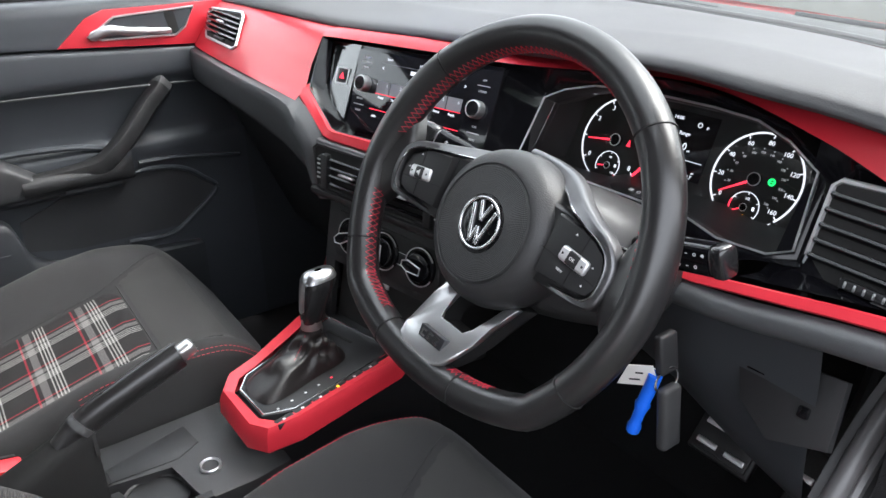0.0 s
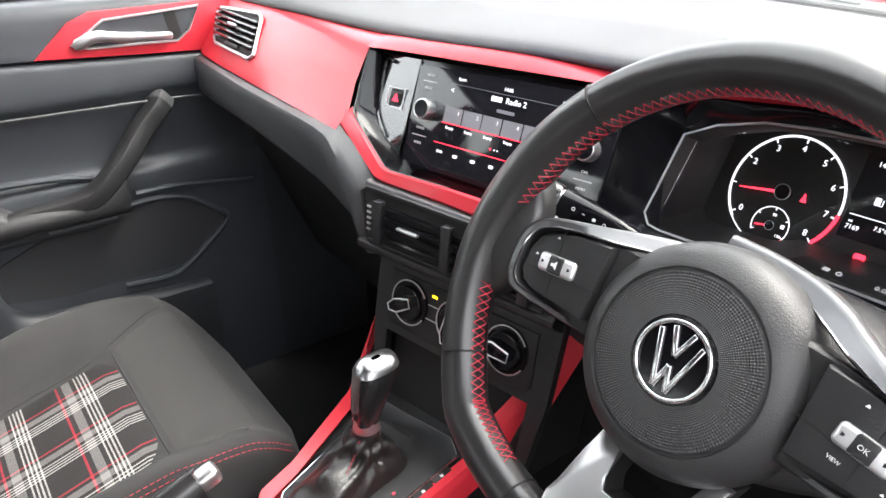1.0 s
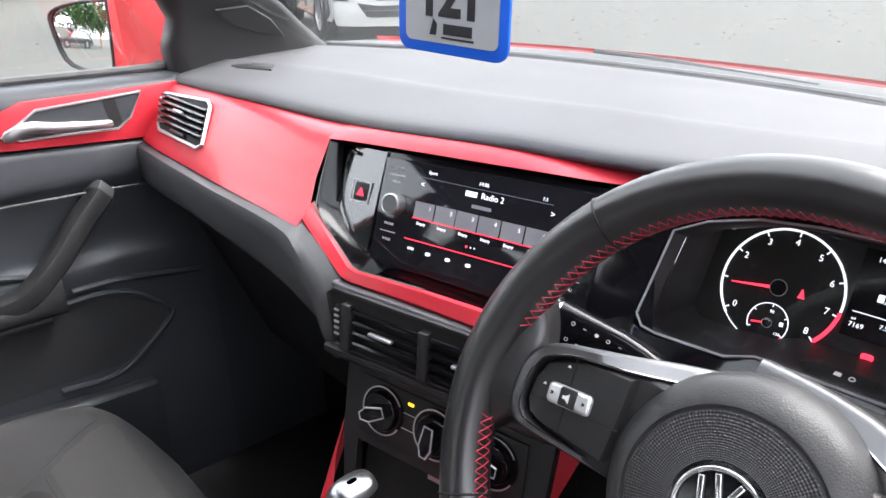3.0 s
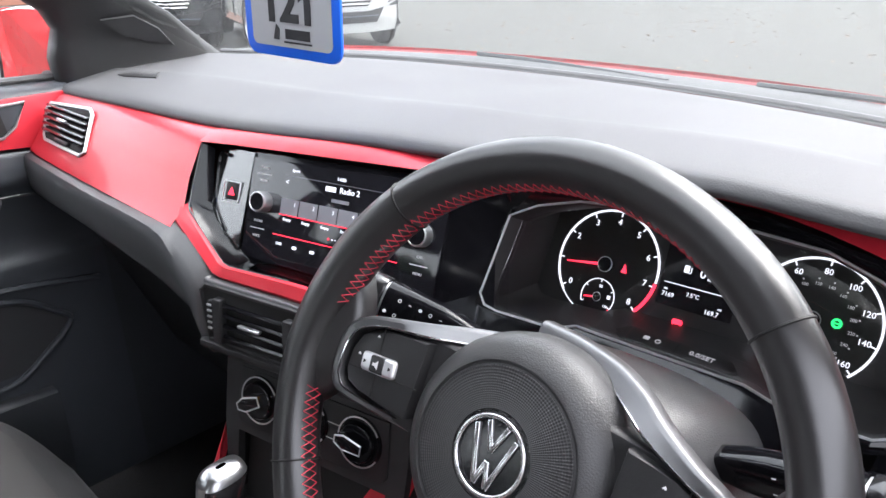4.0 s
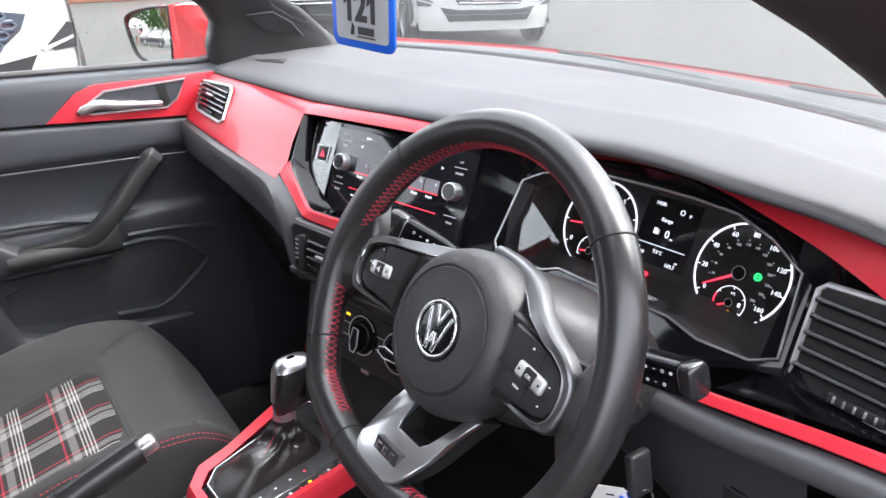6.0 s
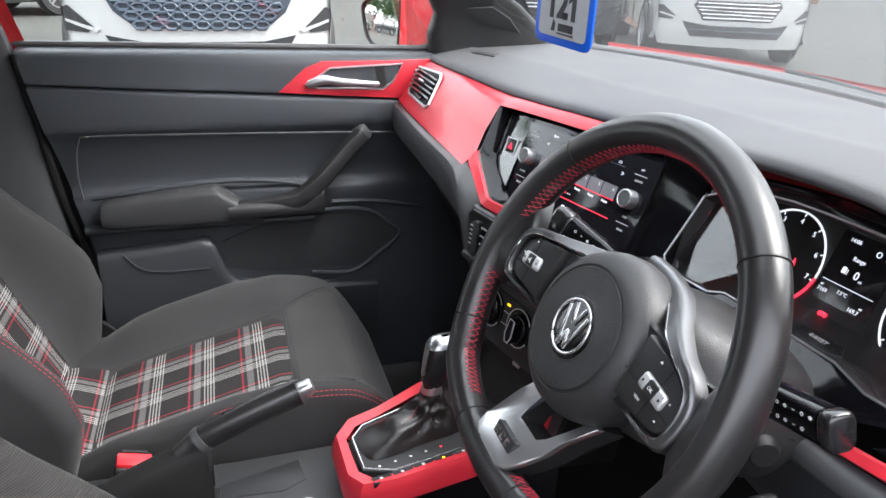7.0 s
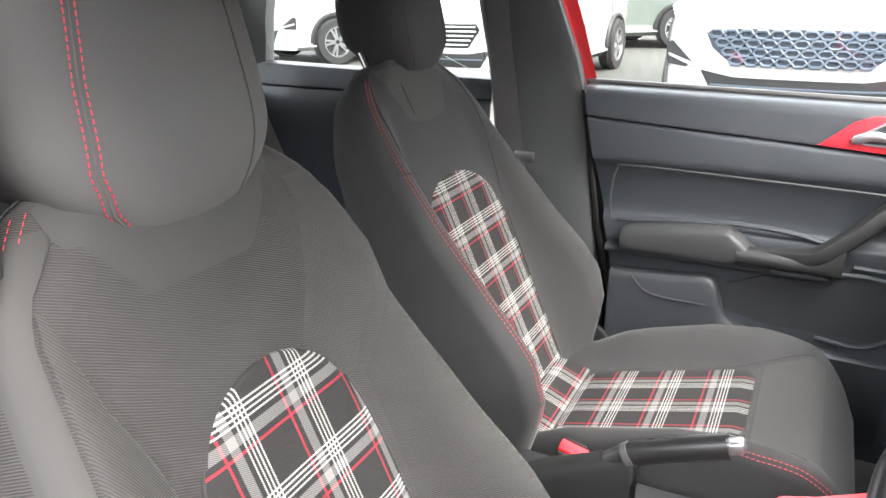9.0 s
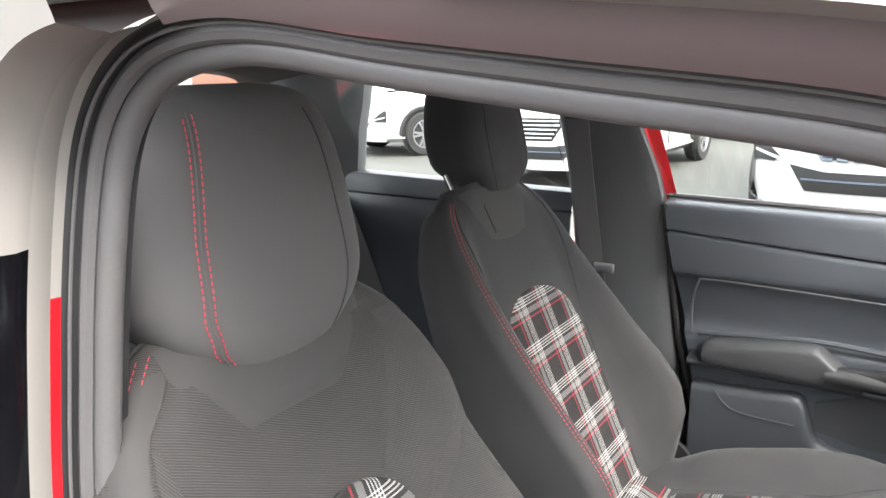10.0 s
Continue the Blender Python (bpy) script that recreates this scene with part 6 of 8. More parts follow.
    sit = lambda x, y, up=0.002: V(slim(x), y, cushion_top(x, y) + up)
    rows = []
    for k in range(17):
        y = 0.028 + 0.287 * k / 16
        hw = 0.119
        rows.append([sit(hw * i / 8, y, 0.004 - 0.005 * abs(i / 8) ** 8 - (0.004 if k in (0, 16) else 0)) for i in range(-8, 9)])
    part("checked_insert", set_uv(sheet(rows), lambda co: (co.x, co.y)), tartan_cloth, cu, "black, grey, white and red checked cloth", angle=60)
    rows = []
    for k in range(11):
        q = k / 10
        y = 0.026 - 0.062 * q
        rows.append([V(0.119 * i / 8, y, cushion_top(0.0, max(0.0, y)) + 0.002 + 0.026 * math.sin(math.pi * min(1.0, q * 0.62)) * (1 - 0.25 * abs(i / 8) ** 6)) for i in range(-8, 9)])
    part("checked_roll", set_uv(sheet(rows), lambda co: (co.x, co.y - co.z * 0.8)), tartan_cloth, cu, "checked cloth roll at the back of the cushion", angle=60)
    rows = [[sit((0.122 + 0.05 * max(0, y - 0.29) / 0.1) * i / 8, y, 0.0016 if abs(i) < 8 and 0 < k < 8 else -0.001) for i in range(-8, 9)] for k, y in enumerate(np.linspace(0.320, 0.425, 9))]
    part("front_panel", set_uv(sheet(rows), lambda co: (co.x, co.y)), yoke_cloth, cu, "smooth grey front panel", angle=60)
    part("seam", tube([sit(x, 0.318, 0.0006) for x in np.linspace(-0.121, 0.121, 15)], 0.0012, 5), fabric, cu)
    for sx in (-1, 1):
        part("seam", tube([sit(sx * (0.124 + 0.05 * max(0, y - 0.29) / 0.1), y, 0.0006) for y in np.linspace(0.01, 0.40, 24)], 0.0010, 5), fabric, cu)
        for off in (0.0, 0.007) if sx > 0 or ribbed else ():
            ed = []
            for y in np.linspace(0.20, 0.446, 24):
                x = cush_dims(y / 0.455)[0] - 0.013 + off
                ed.append(sit(sx * x, y, 0.0004))
            part("stitching", dashes(ed, 0.0048, 0.0022, 0.0006), red_thread, cu, "red stitching")
    # headrest on two posts
    H = B @ frame_of(V(0.0 if ribbed else 0.044, LB + (0.056 if ribbed else 0.076), 0.026), V(1, 0, 0), V(0, 0.92, 0.39))
    low = -0.114 if ribbed else -0.102
    prof = [(low, 0.058, 0.022, 0.022), (low + 0.006, 0.082, 0.040, 0.020), (low + 0.028, 0.112, 0.057, 0.012), (-0.052, 0.131, 0.065, 0.004), (0.0, 0.133, 0.066, -0.006), (0.06, 0.124, 0.060, -0.010), (0.095, 0.112, 0.051, -0.012), (0.113, 0.098, 0.040, -0.014), (0.122, 0.078, 0.023, -0.016), (0.125, 0.05, 0.008, -0.017)]
    wide = 1.0 if ribbed else 0.80
    fine = [(p.x, p.y * wide, p.z, q.x) for p, q in zip(smooth_line([V(a, b, c) for a, b, c, d in prof], 3), smooth_line([V(d, 0, 0) for a, b, c, d in prof], 3))]
    chin = 0.020 if ribbed else 0.006
    rest_point = lambda x, y, z, zc: H @ V(x, y - (chin * max(0, y / low) ** 3 * (1 - (x / 0.085) ** 2) if abs(x) < 0.085 and z > 0 else 0), z + zc - 0.036)
    rings = []
    for y, hw, hd, zc in fine:
        ring_ = []
        for j in range(48):
            a = 2 * math.pi * j / 48
            ca, sa = math.cos(a), math.sin(a)
            ring_.append(rest_point(hw * math.copysign(abs(ca) ** 0.5, ca), y, hd * math.copysign(abs(sa) ** 0.62, sa), zc))
        rings.append(ring_)
    bm = sheet(rings, closed=True)
    vs = list(bm.verts)
    bm.faces.new(vs[:48][::-1])
    bm.faces.new(vs[-48:])
    hr = part("headrest", set_uv(bm, flat), smooth_fabric if ribbed else fabric, seat, "black cloth headrest with red stitching", angle=60)
    get = lambda y, i: float(np.interp(y, [f[0] for f in fine], [f[i] for f in fine]))
    for sx in (-1, 1):
        for off in ((0.0, 0.009) if sx < 0 and ribbed else ()):
            pts = []
            for k in range(40):
                y = low + 0.003 + (0.100 - low) * k / 39
                hw, hd, zc = get(y, 1), get(y, 2), get(y, 3)
                x = float(np.interp(y, [low, low + 0.02, low + 0.05, 0.0, 0.1], [0.050, 0.074, 0.084, 0.078, 0.060])) + off
                x = min(x, hw * 0.97)
                ca = min(1.0, (x / hw)) ** 2
                z = hd * max(0.0, 1 - ca * ca) ** 0.31
                pts.append(rest_point(sx * x, y, z + 0.0006, zc))
            part("stitching", dashes(pts, 0.0042, 0.0020, 0.0008), red_thread, hr, "red stitching")
            if off == 0.0:
                part("seam", tube([p + (H.to_3x3() @ V(sx * 0.0045, 0, -0.0006)) for p in pts], 0.0009, 5), smooth_fabric, hr)
        pts = [rest_point(sx * get(y, 1) * 0.62, y, get(y, 2) * (1 - 0.62 ** 4) ** 0.31 + 0.0002, get(y, 3)) for y in np.linspace(low + 0.01, 0.10, 24)]
        if not ribbed or sx > 0:
            part("seam", tube(pts, 0.0009, 5), fabric, hr)
        part("post", tube([B @ V(sx * 0.062, LB - 0.03, -0.035), B @ V(sx * 0.062, LB + 0.03, -0.037)], 0.0065, 12), chrome, seat, "chrome headrest post")
    part("side_trim", rbox((0.03, 0.34, 0.09), (-0.245, 0.20, 0.385), 0.012), dark_plastic, seat, "black plastic seat base trim")
    part("side_trim", rbox((0.03, 0.34, 0.09), (0.245 if ribbed else 0.155, 0.20, 0.385), 0.012), dark_plastic, seat, "black plastic seat base trim")
    part("recliner_cap", turned([(0.05, 0), (0.05, 0.012), (0.044, 0.018), (0.02, 0.02)], 24, m=frame_of(V(-0.24, -0.02, 0.50), V(0, 1, 0), V(0, 0, 1)).to_4x4() @ pose(0, 0, 0, 180, 0, 0)), dark_plastic, seat)
    return seat


front_seat(-0.245, -0.495, "black cloth passenger seat with checked red and white panels", False)
front_seat(0.438, -0.365, "ribbed black cloth driver's seat with checked red and white panel", True)


def buckle(m, label):
    bk = thing("seat_belt_buckle", label, "belt buckle", m, group="belt buckles")
    part("body", rbox((0.028, 0.045, 0.075), (0, 0, -0.03), 0.005, 3), dark_plastic, bk, "black buckle body")
    part("press_button", rbox((0.022, 0.042, 0.010), (0, 0, 0.008), 0.003), buckle_red, bk, "red press button")
    part("slot", rbox((0.004, 0.03, 0.001), (-0.012, 0, 0.0135), 0), black_hole, bk)
    return bk


buckle(pose(-0.010, -0.395, 0.575, -15, 8, 0), "black belt buckle with red button beside the passenger seat")
buckle(pose(0.135, -0.335, 0.545, -15, -8, 0), "black belt buckle with red button beside the driver's seat")

# ---- passenger door ----
def door_panel(name, label, ys, skew, y_front, detail):
    d = thing(name, label, "car door")
    secs = []
    for y in ys:
        sl = 0.990 + (0.144 - y) * 0.016
        rg = 0.921 + (-0.116 - y) * 0.055
        yy = lambda z: y + (skew * (1.0 - z) if y == ys[0] else 0)
        secs.append([(x, yy(z), z) for x, z in ((-0.72, sl - 0.01), (-0.700, sl + 0.004), (-0.668, sl + 0.006), (-0.644, sl + 0.001), (-0.635, sl - 0.018), (-0.630, rg + 0.010), (-0.629, rg + 0.003), (-0.637, rg), (-0.627, rg - 0.004), (-0.624, rg - 0.012), (-0.620, 0.875), (-0.623, 0.860), (-0.632, 0.848), (-0.642, 0.80), (-0.645, 0.755), (-0.636, 0.740), (-0.628, 0.730), (-0.630, 0.69), (-0.628, 0.64), (-0.626, 0.60), (-0.620, 0.48), (-0.618, 0.30))])
    part("trim_panel", loft(secs, 2, along=3), door_plastic, d, "slate grey moulded door panel", angle=50)
    return d


door = door_panel("passenger_door", "closed front passenger door with slate grey trim", (-0.590, -0.45, -0.30, -0.143, 0.0, 0.10, 0.17), 0.22, 0.17, True)
# the panel runs on under the dash, its colour darkened for the shade there
part("front_end", loft([[(x, y, z) for x, z in ((-0.660, 0.875), (-0.630, 0.850), (-0.642, 0.80), (-0.645, 0.755), (-0.636, 0.740), (-0.628, 0.730), (-0.630, 0.69), (-0.628, 0.64), (-0.626, 0.60), (-0.620, 0.48), (-0.618, 0.30))] for y in (0.168, 0.25, 0.36)], 2, along=2), low_plastic, door, "front end of the door panel, darkened for dash shade", angle=50)
# red trim with the release handle
DR = frame_of(V(-0.631, -0.02, 0.952), V(0, 1, 0), V(-0.05, 0, 1))
pl = lambda y, z: (y + 0.02, z - 0.952)
red = [pl(-0.146, 0.926), pl(-0.092, 0.972), pl(-0.060, 0.984), pl(0.05, 0.984), pl(0.165, 0.986), pl(0.165, 0.905), pl(0.10, 0.911), pl(0.0, 0.917)]
part("red_trim", prism(red[::-1], -0.006, 0.0035, 0.002), red_trim, door, "satin red door trim", m=DR)
hole = [pl(-0.094, 0.940), pl(-0.045, 0.971), pl(0.098, 0.978), pl(0.078, 0.944), pl(0.058, 0.930), pl(0.0, 0.932), pl(-0.070, 0.934)]
part("handle_bowl", prism(hole[::-1], -0.002, 0.0042), door_plastic, door, "dark handle bowl", m=DR)
part("bowl_frame", tube([V(x, y, 0.0045) for x, y in hole], 0.0022, 6, closed=True), satin_metal, door, "silver bowl frame", m=DR)
bm = mesh()
tube(smooth_line([V(*pl(-0.092, 0.939), 0.008), V(*pl(-0.060, 0.950), 0.012), V(*pl(-0.02, 0.945), 0.014), V(*pl(0.03, 0.941), 0.013), V(*pl(0.050, 0.939), 0.008)], 5), [0.004] + [0.0085] * 6 + [0.0075] * 6 + [0.006] * 7 + [0.004], 10, bm=bm, up=(0, 0, 1), flat=0.6)
part("release_handle", bm, satin_metal, door, "silver release handle", m=DR)
part("bowl_shade", prism([pl(0.042, 0.975), pl(0.060, 0.976), pl(0.066, 0.935), pl(0.050, 0.932)][::-1], 0.003, 0.0048), black_hole, door, m=DR)
# armrest and pull handle
secs = [[V(-0.632, y, zt - 0.004), V(-0.606, y, zt), V(-0.590, y, zt - 0.004), V(-0.580, y, zt - 0.016 * k), V(-0.579, y, zb + 0.012), V(-0.588, y, zb), V(-0.628, y, zb - 0.006)] for y, zt, zb, k in ((-0.482, 0.728, 0.688, 1), (-0.462, 0.736, 0.684, 1), (-0.38, 0.748, 0.684, 1), (-0.285, 0.757, 0.684, 1), (-0.262, 0.748, 0.684, 0.9), (-0.225, 0.720, 0.684, 0.6), (-0.190, 0.694, 0.682, 0.2))]
part("armrest", loft(secs, 4, along=3), arm_vinyl, door, "soft dark padded armrest", angle=50)
part("armrest_base", loft([[V(-0.630, y, 0.690), V(-0.600, y, 0.688), V(-0.593, y, 0.680), V(-0.600, y, 0.672), V(-0.630, y, 0.664)] for y in (-0.515, -0.48, -0.30, -0.18, -0.09)], 3, along=2), low_plastic, door, "dark armrest base", angle=50)
part("armrest_ledge", tube(smooth_line([V(-0.631, -0.500, 0.735), V(-0.629, -0.434, 0.742), V(-0.627, -0.278, 0.757), V(-0.628, -0.17, 0.753), V(-0.630, -0.12, 0.744), V(-0.634, -0.09, 0.732)], 4), 0.006, 8), door_plastic, door, "moulded ledge")
part("pull_cup", loft([[V(-0.612, y, 0.716 + d), V(-0.590, y, 0.724 + d), V(-0.577, y, 0.716 + d), V(-0.574, y, 0.702), V(-0.584, y, 0.690), V(-0.628, y, 0.680)] for y, d in ((-0.255, 0.0), (-0.20, 0.0), (-0.15, 0.0), (-0.105, 0.004), (-0.07, 0.03))], 4, along=3), dark_plastic, door, "black pull cup", angle=50)
pull = [V(-0.594, -0.24, 0.716), V(-0.590, -0.17, 0.717), V(-0.586, -0.125, 0.722), V(-0.584, -0.10, 0.738), V(-0.592, -0.06, 0.772), V(-0.606, -0.02, 0.812), V(-0.614, 0.008, 0.836), V(-0.628, 0.02, 0.846)]
line = smooth_line(pull, 4)
rows = []
for i, p in enumerate(line):
    t = (line[min(i + 1, len(line) - 1)] - line[max(i - 1, 0)]).normalized()
    n = V(1, 0, 0.0)
    n = (n - t * n.dot(t)).normalized()
    b = t.cross(n)
    k = min(1.0, 0.5 + i / 14)
    w, h = 0.0165 * k, 0.0125 * k
    rows.append([p + b * (w * c) + n * (h * d) for c, d in ((-1, -1), (-1, 0.35), (-0.72, 0.92), (-0.5, 1), (0.5, 1), (0.72, 0.92), (1, 0.35), (1, -1), (-1, -1))])
part("pull_handle", sheet(rows), dark_plastic, door, "black flat-faced diagonal pull handle")
cap = rows[-4:]
mids = [sum(r[:8], Vector()) / 8 for r in cap]
cap = [[m + (p - m) * 1.10 for p in r] for m, r in zip(mids, cap)] + [[mids[-1] + V(0, 0.001, 0.002)] * 9]
part("handle_cap", sheet(cap), mid_plastic, door, "grey handle cap")
# speaker bulge with a raised rim
spk = [(-0.270, 0.632), (-0.18, 0.668), (-0.086, 0.684), (-0.020, 0.687), (0.031, 0.676), (0.069, 0.648), (0.091, 0.622), (0.045, 0.580), (-0.013, 0.544), (-0.095, 0.548), (-0.20, 0.560), (-0.272, 0.575)]
part("speaker_rim", tube(smooth_line([V(-0.6215, y, z) for y, z in spk[2:10]], 5), 0.0050, 8), door_plastic, door, "moulded speaker rim")
bm = prism([(y, z) for y, z in spk], -0.001, 0.003, m=frame_of(V(-0.6265, 0, 0), V(0, 1, 0), V(0, 0, 1)))
part("speaker_grille", bm, speaker_cloth, door, "fine black speaker grille")
part("moulded_line", tube(smooth_line([V(-0.6245, -0.05, 0.702), V(-0.6245, 0.02, 0.700), V(-0.6245, 0.09, 0.690), V(-0.624, 0.15, 0.68)], 4), 0.005, 6), door_plastic, door)
# map pocket with a cut-out
part("map_pocket", loft([[V(-0.628, y, t), V(-0.600, y, t + 0.003), V(-0.588, y, t - 0.012), V(-0.584, y, 0.52), V(-0.59, y, 0.40), V(-0.615, y, 0.34)] for y, t in ((-0.50, 0.632), (-0.44, 0.634), (-0.36, 0.640), (-0.296, 0.644), (-0.276, 0.600), (-0.258, 0.560), (-0.20, 0.540), (-0.08, 0.528), (0.04, 0.518))], 3, along=3), low_plastic, door, "dark slate map pocket", angle=50)
part("pocket_crease", tube(smooth_line([V(-0.5885, -0.455, 0.632), V(-0.5850, -0.430, 0.606), V(-0.5840, -0.395, 0.594), V(-0.5840, -0.30, 0.592)], 4), 0.0014, 6), low_plastic, door)
part("panel_crease", tube(smooth_line([V(-0.627, -0.515, 0.735), V(-0.627, -0.518, 0.79), V(-0.624, -0.508, 0.845), V(-0.6215, -0.48, 0.855), V(-0.6215, -0.3, 0.853), V(-0.6215, 0.0, 0.846), V(-0.622, 0.085, 0.842)], 4), 0.0022, 6), mid_plastic, door)
rows = [[V(-0.672 - 0.0 * k, y, 0.997 + (0.144 - y) * 0.016), V(-0.690, y, 1.003 + (0.144 - y) * 0.016)] for k, y in enumerate((-0.60, -0.3, 0.0, 0.17))]
part("window_seal", tube([V(-0.688, y, 1.001 + (0.144 - y) * 0.016) for y in (-0.60, -0.3, 0.0, 0.20)], 0.006, 8), rubber, door, "black window seal")
bm = sheet([[V(-0.695, 0.20, 0.99), V(-0.690, -0.60, 1.0)], [V(-0.64, 0.02, 1.22), V(-0.635, -0.68, 1.24)], [V(-0.60, -0.15, 1.31), V(-0.60, -0.71, 1.32)]], thick=0.003)
gl = part("window_pane", bm, clear_glass, door, "clear side window")
gl.visible_shadow = False
part("window_frame", loft([[V(-0.665, -0.600, 1.000), V(-0.685, -0.598, 1.000), V(-0.690, -0.575, 1.000)], [V(-0.635, -0.640, 1.15), V(-0.655, -0.638, 1.15), V(-0.660, -0.612, 1.15)], [V(-0.600, -0.685, 1.30), V(-0.615, -0.683, 1.30), V(-0.620, -0.655, 1.30)]], 2, along=4), red_paint, door, "red painted window frame")
part("door_edge_gap", tube([V(-0.640, -0.592, 1.0), V(-0.640, -0.548, 0.72), V(-0.635, -0.480, 0.45)], 0.006, 6), black_hole, door)

rear_door = thing("rear_door", "closed rear passenger door with slate grey trim", "car door")
secs = []
for y in (-1.50, -1.2, -0.95, -0.80):
    sl = 0.990 + (0.144 - y) * 0.016
    secs.append([(x, y, z) for x, z in ((-0.72, sl - 0.01), (-0.69, sl + 0.006), (-0.655, sl + 0.002), (-0.645, sl - 0.02), (-0.638, 0.968), (-0.645, 0.962), (-0.636, 0.955), (-0.632, 0.88), (-0.645, 0.80), (-0.635, 0.70), (-0.63, 0.40))])
part("trim_panel", loft(secs, 2, along=2), door_plastic, rear_door, "slate grey rear door panel")
bm = sheet([[V(-0.69, -0.82, 1.0), V(-0.69, -1.5, 1.02)], [V(-0.60, -0.88, 1.31), V(-0.60, -1.45, 1.30)]], thick=0.003)
gl = part("window_pane", bm, clear_glass, rear_door, "clear side window")
gl.visible_shadow = False

# ---- body shell ----
shell = thing("car_body", "red hatchback body round the cabin", "car body", kind="structure")
PILL = [((-0.655, -0.600), (-0.64, -0.800), 1.005), ((-0.628, -0.642), (-0.615, -0.815), 1.15), ((-0.592, -0.690), (-0.580, -0.830), 1.31)]
part("pillar_trim", loft([[V(x0 - 0.03, y0, z), V(x0, y0, z), V(x0 + 0.012, y0 - 0.05, z), V(x1 + 0.012, y1 + 0.05, z), V(x1, y1, z), V(x1 - 0.04, y1 - 0.01, z)] for (x0, y0), (x1, y1), z in [((-0.625, -0.52), (-0.62, -0.72), 0.45), ((-0.640, -0.565), (-0.63, -0.77), 0.75)] + PILL], 3, along=3), mid_plastic, shell, "grey middle pillar trim")
part("pillar_trim", loft([[V(-0.69, 0.475, 0.985), V(-0.645, 0.455, 1.000), V(-0.635, 0.40, 0.998), V(-0.642, 0.28, 0.990), V(-0.655, 0.17, 0.985), V(-0.70, 0.17, 0.98)], [V(-0.68, 0.41, 1.045), V(-0.640, 0.385, 1.055), V(-0.632, 0.34, 1.05), V(-0.640, 0.24, 1.04), V(-0.655, 0.165, 1.03), V(-0.70, 0.165, 1.03)], [V(-0.66, 0.31, 1.115), V(-0.615, 0.300, 1.115), V(-0.612, 0.25, 1.11), V(-0.625, 0.20, 1.105), V(-0.645, 0.16, 1.10), V(-0.68, 0.16, 1.10)], [V(-0.60, 0.05, 1.23), V(-0.575, 0.05, 1.23), V(-0.57, 0.02, 1.225), V(-0.58, -0.02, 1.22), V(-0.59, -0.04, 1.22), V(-0.62, -0.04, 1.22)], [V(-0.56, -0.16, 1.32), V(-0.54, -0.16, 1.32), V(-0.535, -0.19, 1.315), V(-0.545, -0.23, 1.31), V(-0.56, -0.25, 1.31), V(-0.59, -0.25, 1.31)]], 3, along=3), dark_plastic, shell, "dark grey windscreen pillar trim", angle=50)
part("tweeter_cover", prism([(-0.05, 0.022), (-0.012, 0.030), (0.052, -0.010), (0.004, -0.022)], -0.004, 0.003, 0.001), dark_plastic, shell, "small dark tweeter cover", m=frame_of(V(-0.634, 0.296, 1.066), V(0.0, 1, -0.05), V(0.12, 0.1, 1)))
part("pillar_trim", loft([[V(0.66, 0.42, 1.00), V(0.615, 0.40, 1.00), V(0.62, 0.33, 1.01), V(0.67, 0.25, 1.02)], [V(0.64, 0.17, 1.155), V(0.600, 0.125, 1.136), V(0.615, 0.07, 1.150), V(0.645, 0.04, 1.175)], [V(0.63, 0.07, 1.195), V(0.600, 0.028, 1.176), V(0.612, -0.02, 1.190), V(0.64, -0.04, 1.215)], [V(0.62, -0.02, 1.235), V(0.598, -0.065, 1.207), V(0.608, -0.09, 1.225), V(0.635, -0.10, 1.25)]], 3, along=4), pillar_cloth, shell, "dark windscreen pillar trim", angle=50)
# roof lining and skin, roof rails
secs = []
for y, z in ((-0.14, 1.335), (-0.35, 1.365), (-0.80, 1.375), (-1.30, 1.36), (-1.75, 1.30)):
    secs.append([V(x * k, y, z - d) for x, d, k in ((-0.56, 0.055, 1), (-0.50, 0.022, 1), (-0.30, 0.004, 1), (0, 0, 1), (0.30, 0.004, 1), (0.50, 0.022, 1), (0.56, 0.055, 1))])
part("roof_lining", loft(secs, 3, along=3), headliner, shell, "grey cloth roof lining")
part("roof_skin", loft([[p + V(p.x * 0.10, 0.0, 0.035) for p in s] for s in secs], 3, along=3), red_paint, shell, "red painted roof")
for sx in (-1, 1):
    RL = [V(sx * 0.595, -0.10, 1.262), V(sx * 0.585, -0.20, 1.288), V(sx * 0.575, -0.36, 1.312), V(sx * 0.575, -0.60, 1.325), V(sx * 0.575, -1.0, 1.325), V(sx * 0.575, -1.5, 1.30)]
    if sx < 0:
        part("roof_rail", tube(smooth_line(RL, 4), 0.030, 12, flat=0.8), headliner, shell, "dark roof rail trim")
part("rear_pillar", loft([[V(-0.72, y, z), V(-0.66, y + 0.02, z), V(-0.62, y - 0.12, z), V(-0.60, y - 0.35, z)] for y, z in ((-1.46, 0.5), (-1.46, 1.02), (-1.43, 1.2), (-1.40, 1.36))], 2, along=2), mid_plastic, shell, "grey rear pillar trim")
part("rear_pillar", loft([[V(0.72, y, z), V(0.66, y + 0.02, z), V(0.62, y - 0.12, z), V(0.60, y - 0.35, z)] for y, z in ((-1.46, 0.5), (-1.46, 1.02), (-1.43, 1.2), (-1.40, 1.36))], 2, along=2), mid_plastic, shell, "grey rear pillar trim")
part("tailgate", sheet([[V(x, -1.75, z) for x in (-0.65, 0, 0.65)] for z in (0.3, 0.7, 1.02)], thick=0.02), mid_plastic, shell, "dark tailgate trim")
part("rear_side", sheet([[V(0.68, y, z) for y in (-0.66, -1.1, -1.75)] for z in (0.3, 0.7, 1.0)], thick=0.03), door_plastic, shell, "dark rear side trim behind the driver")
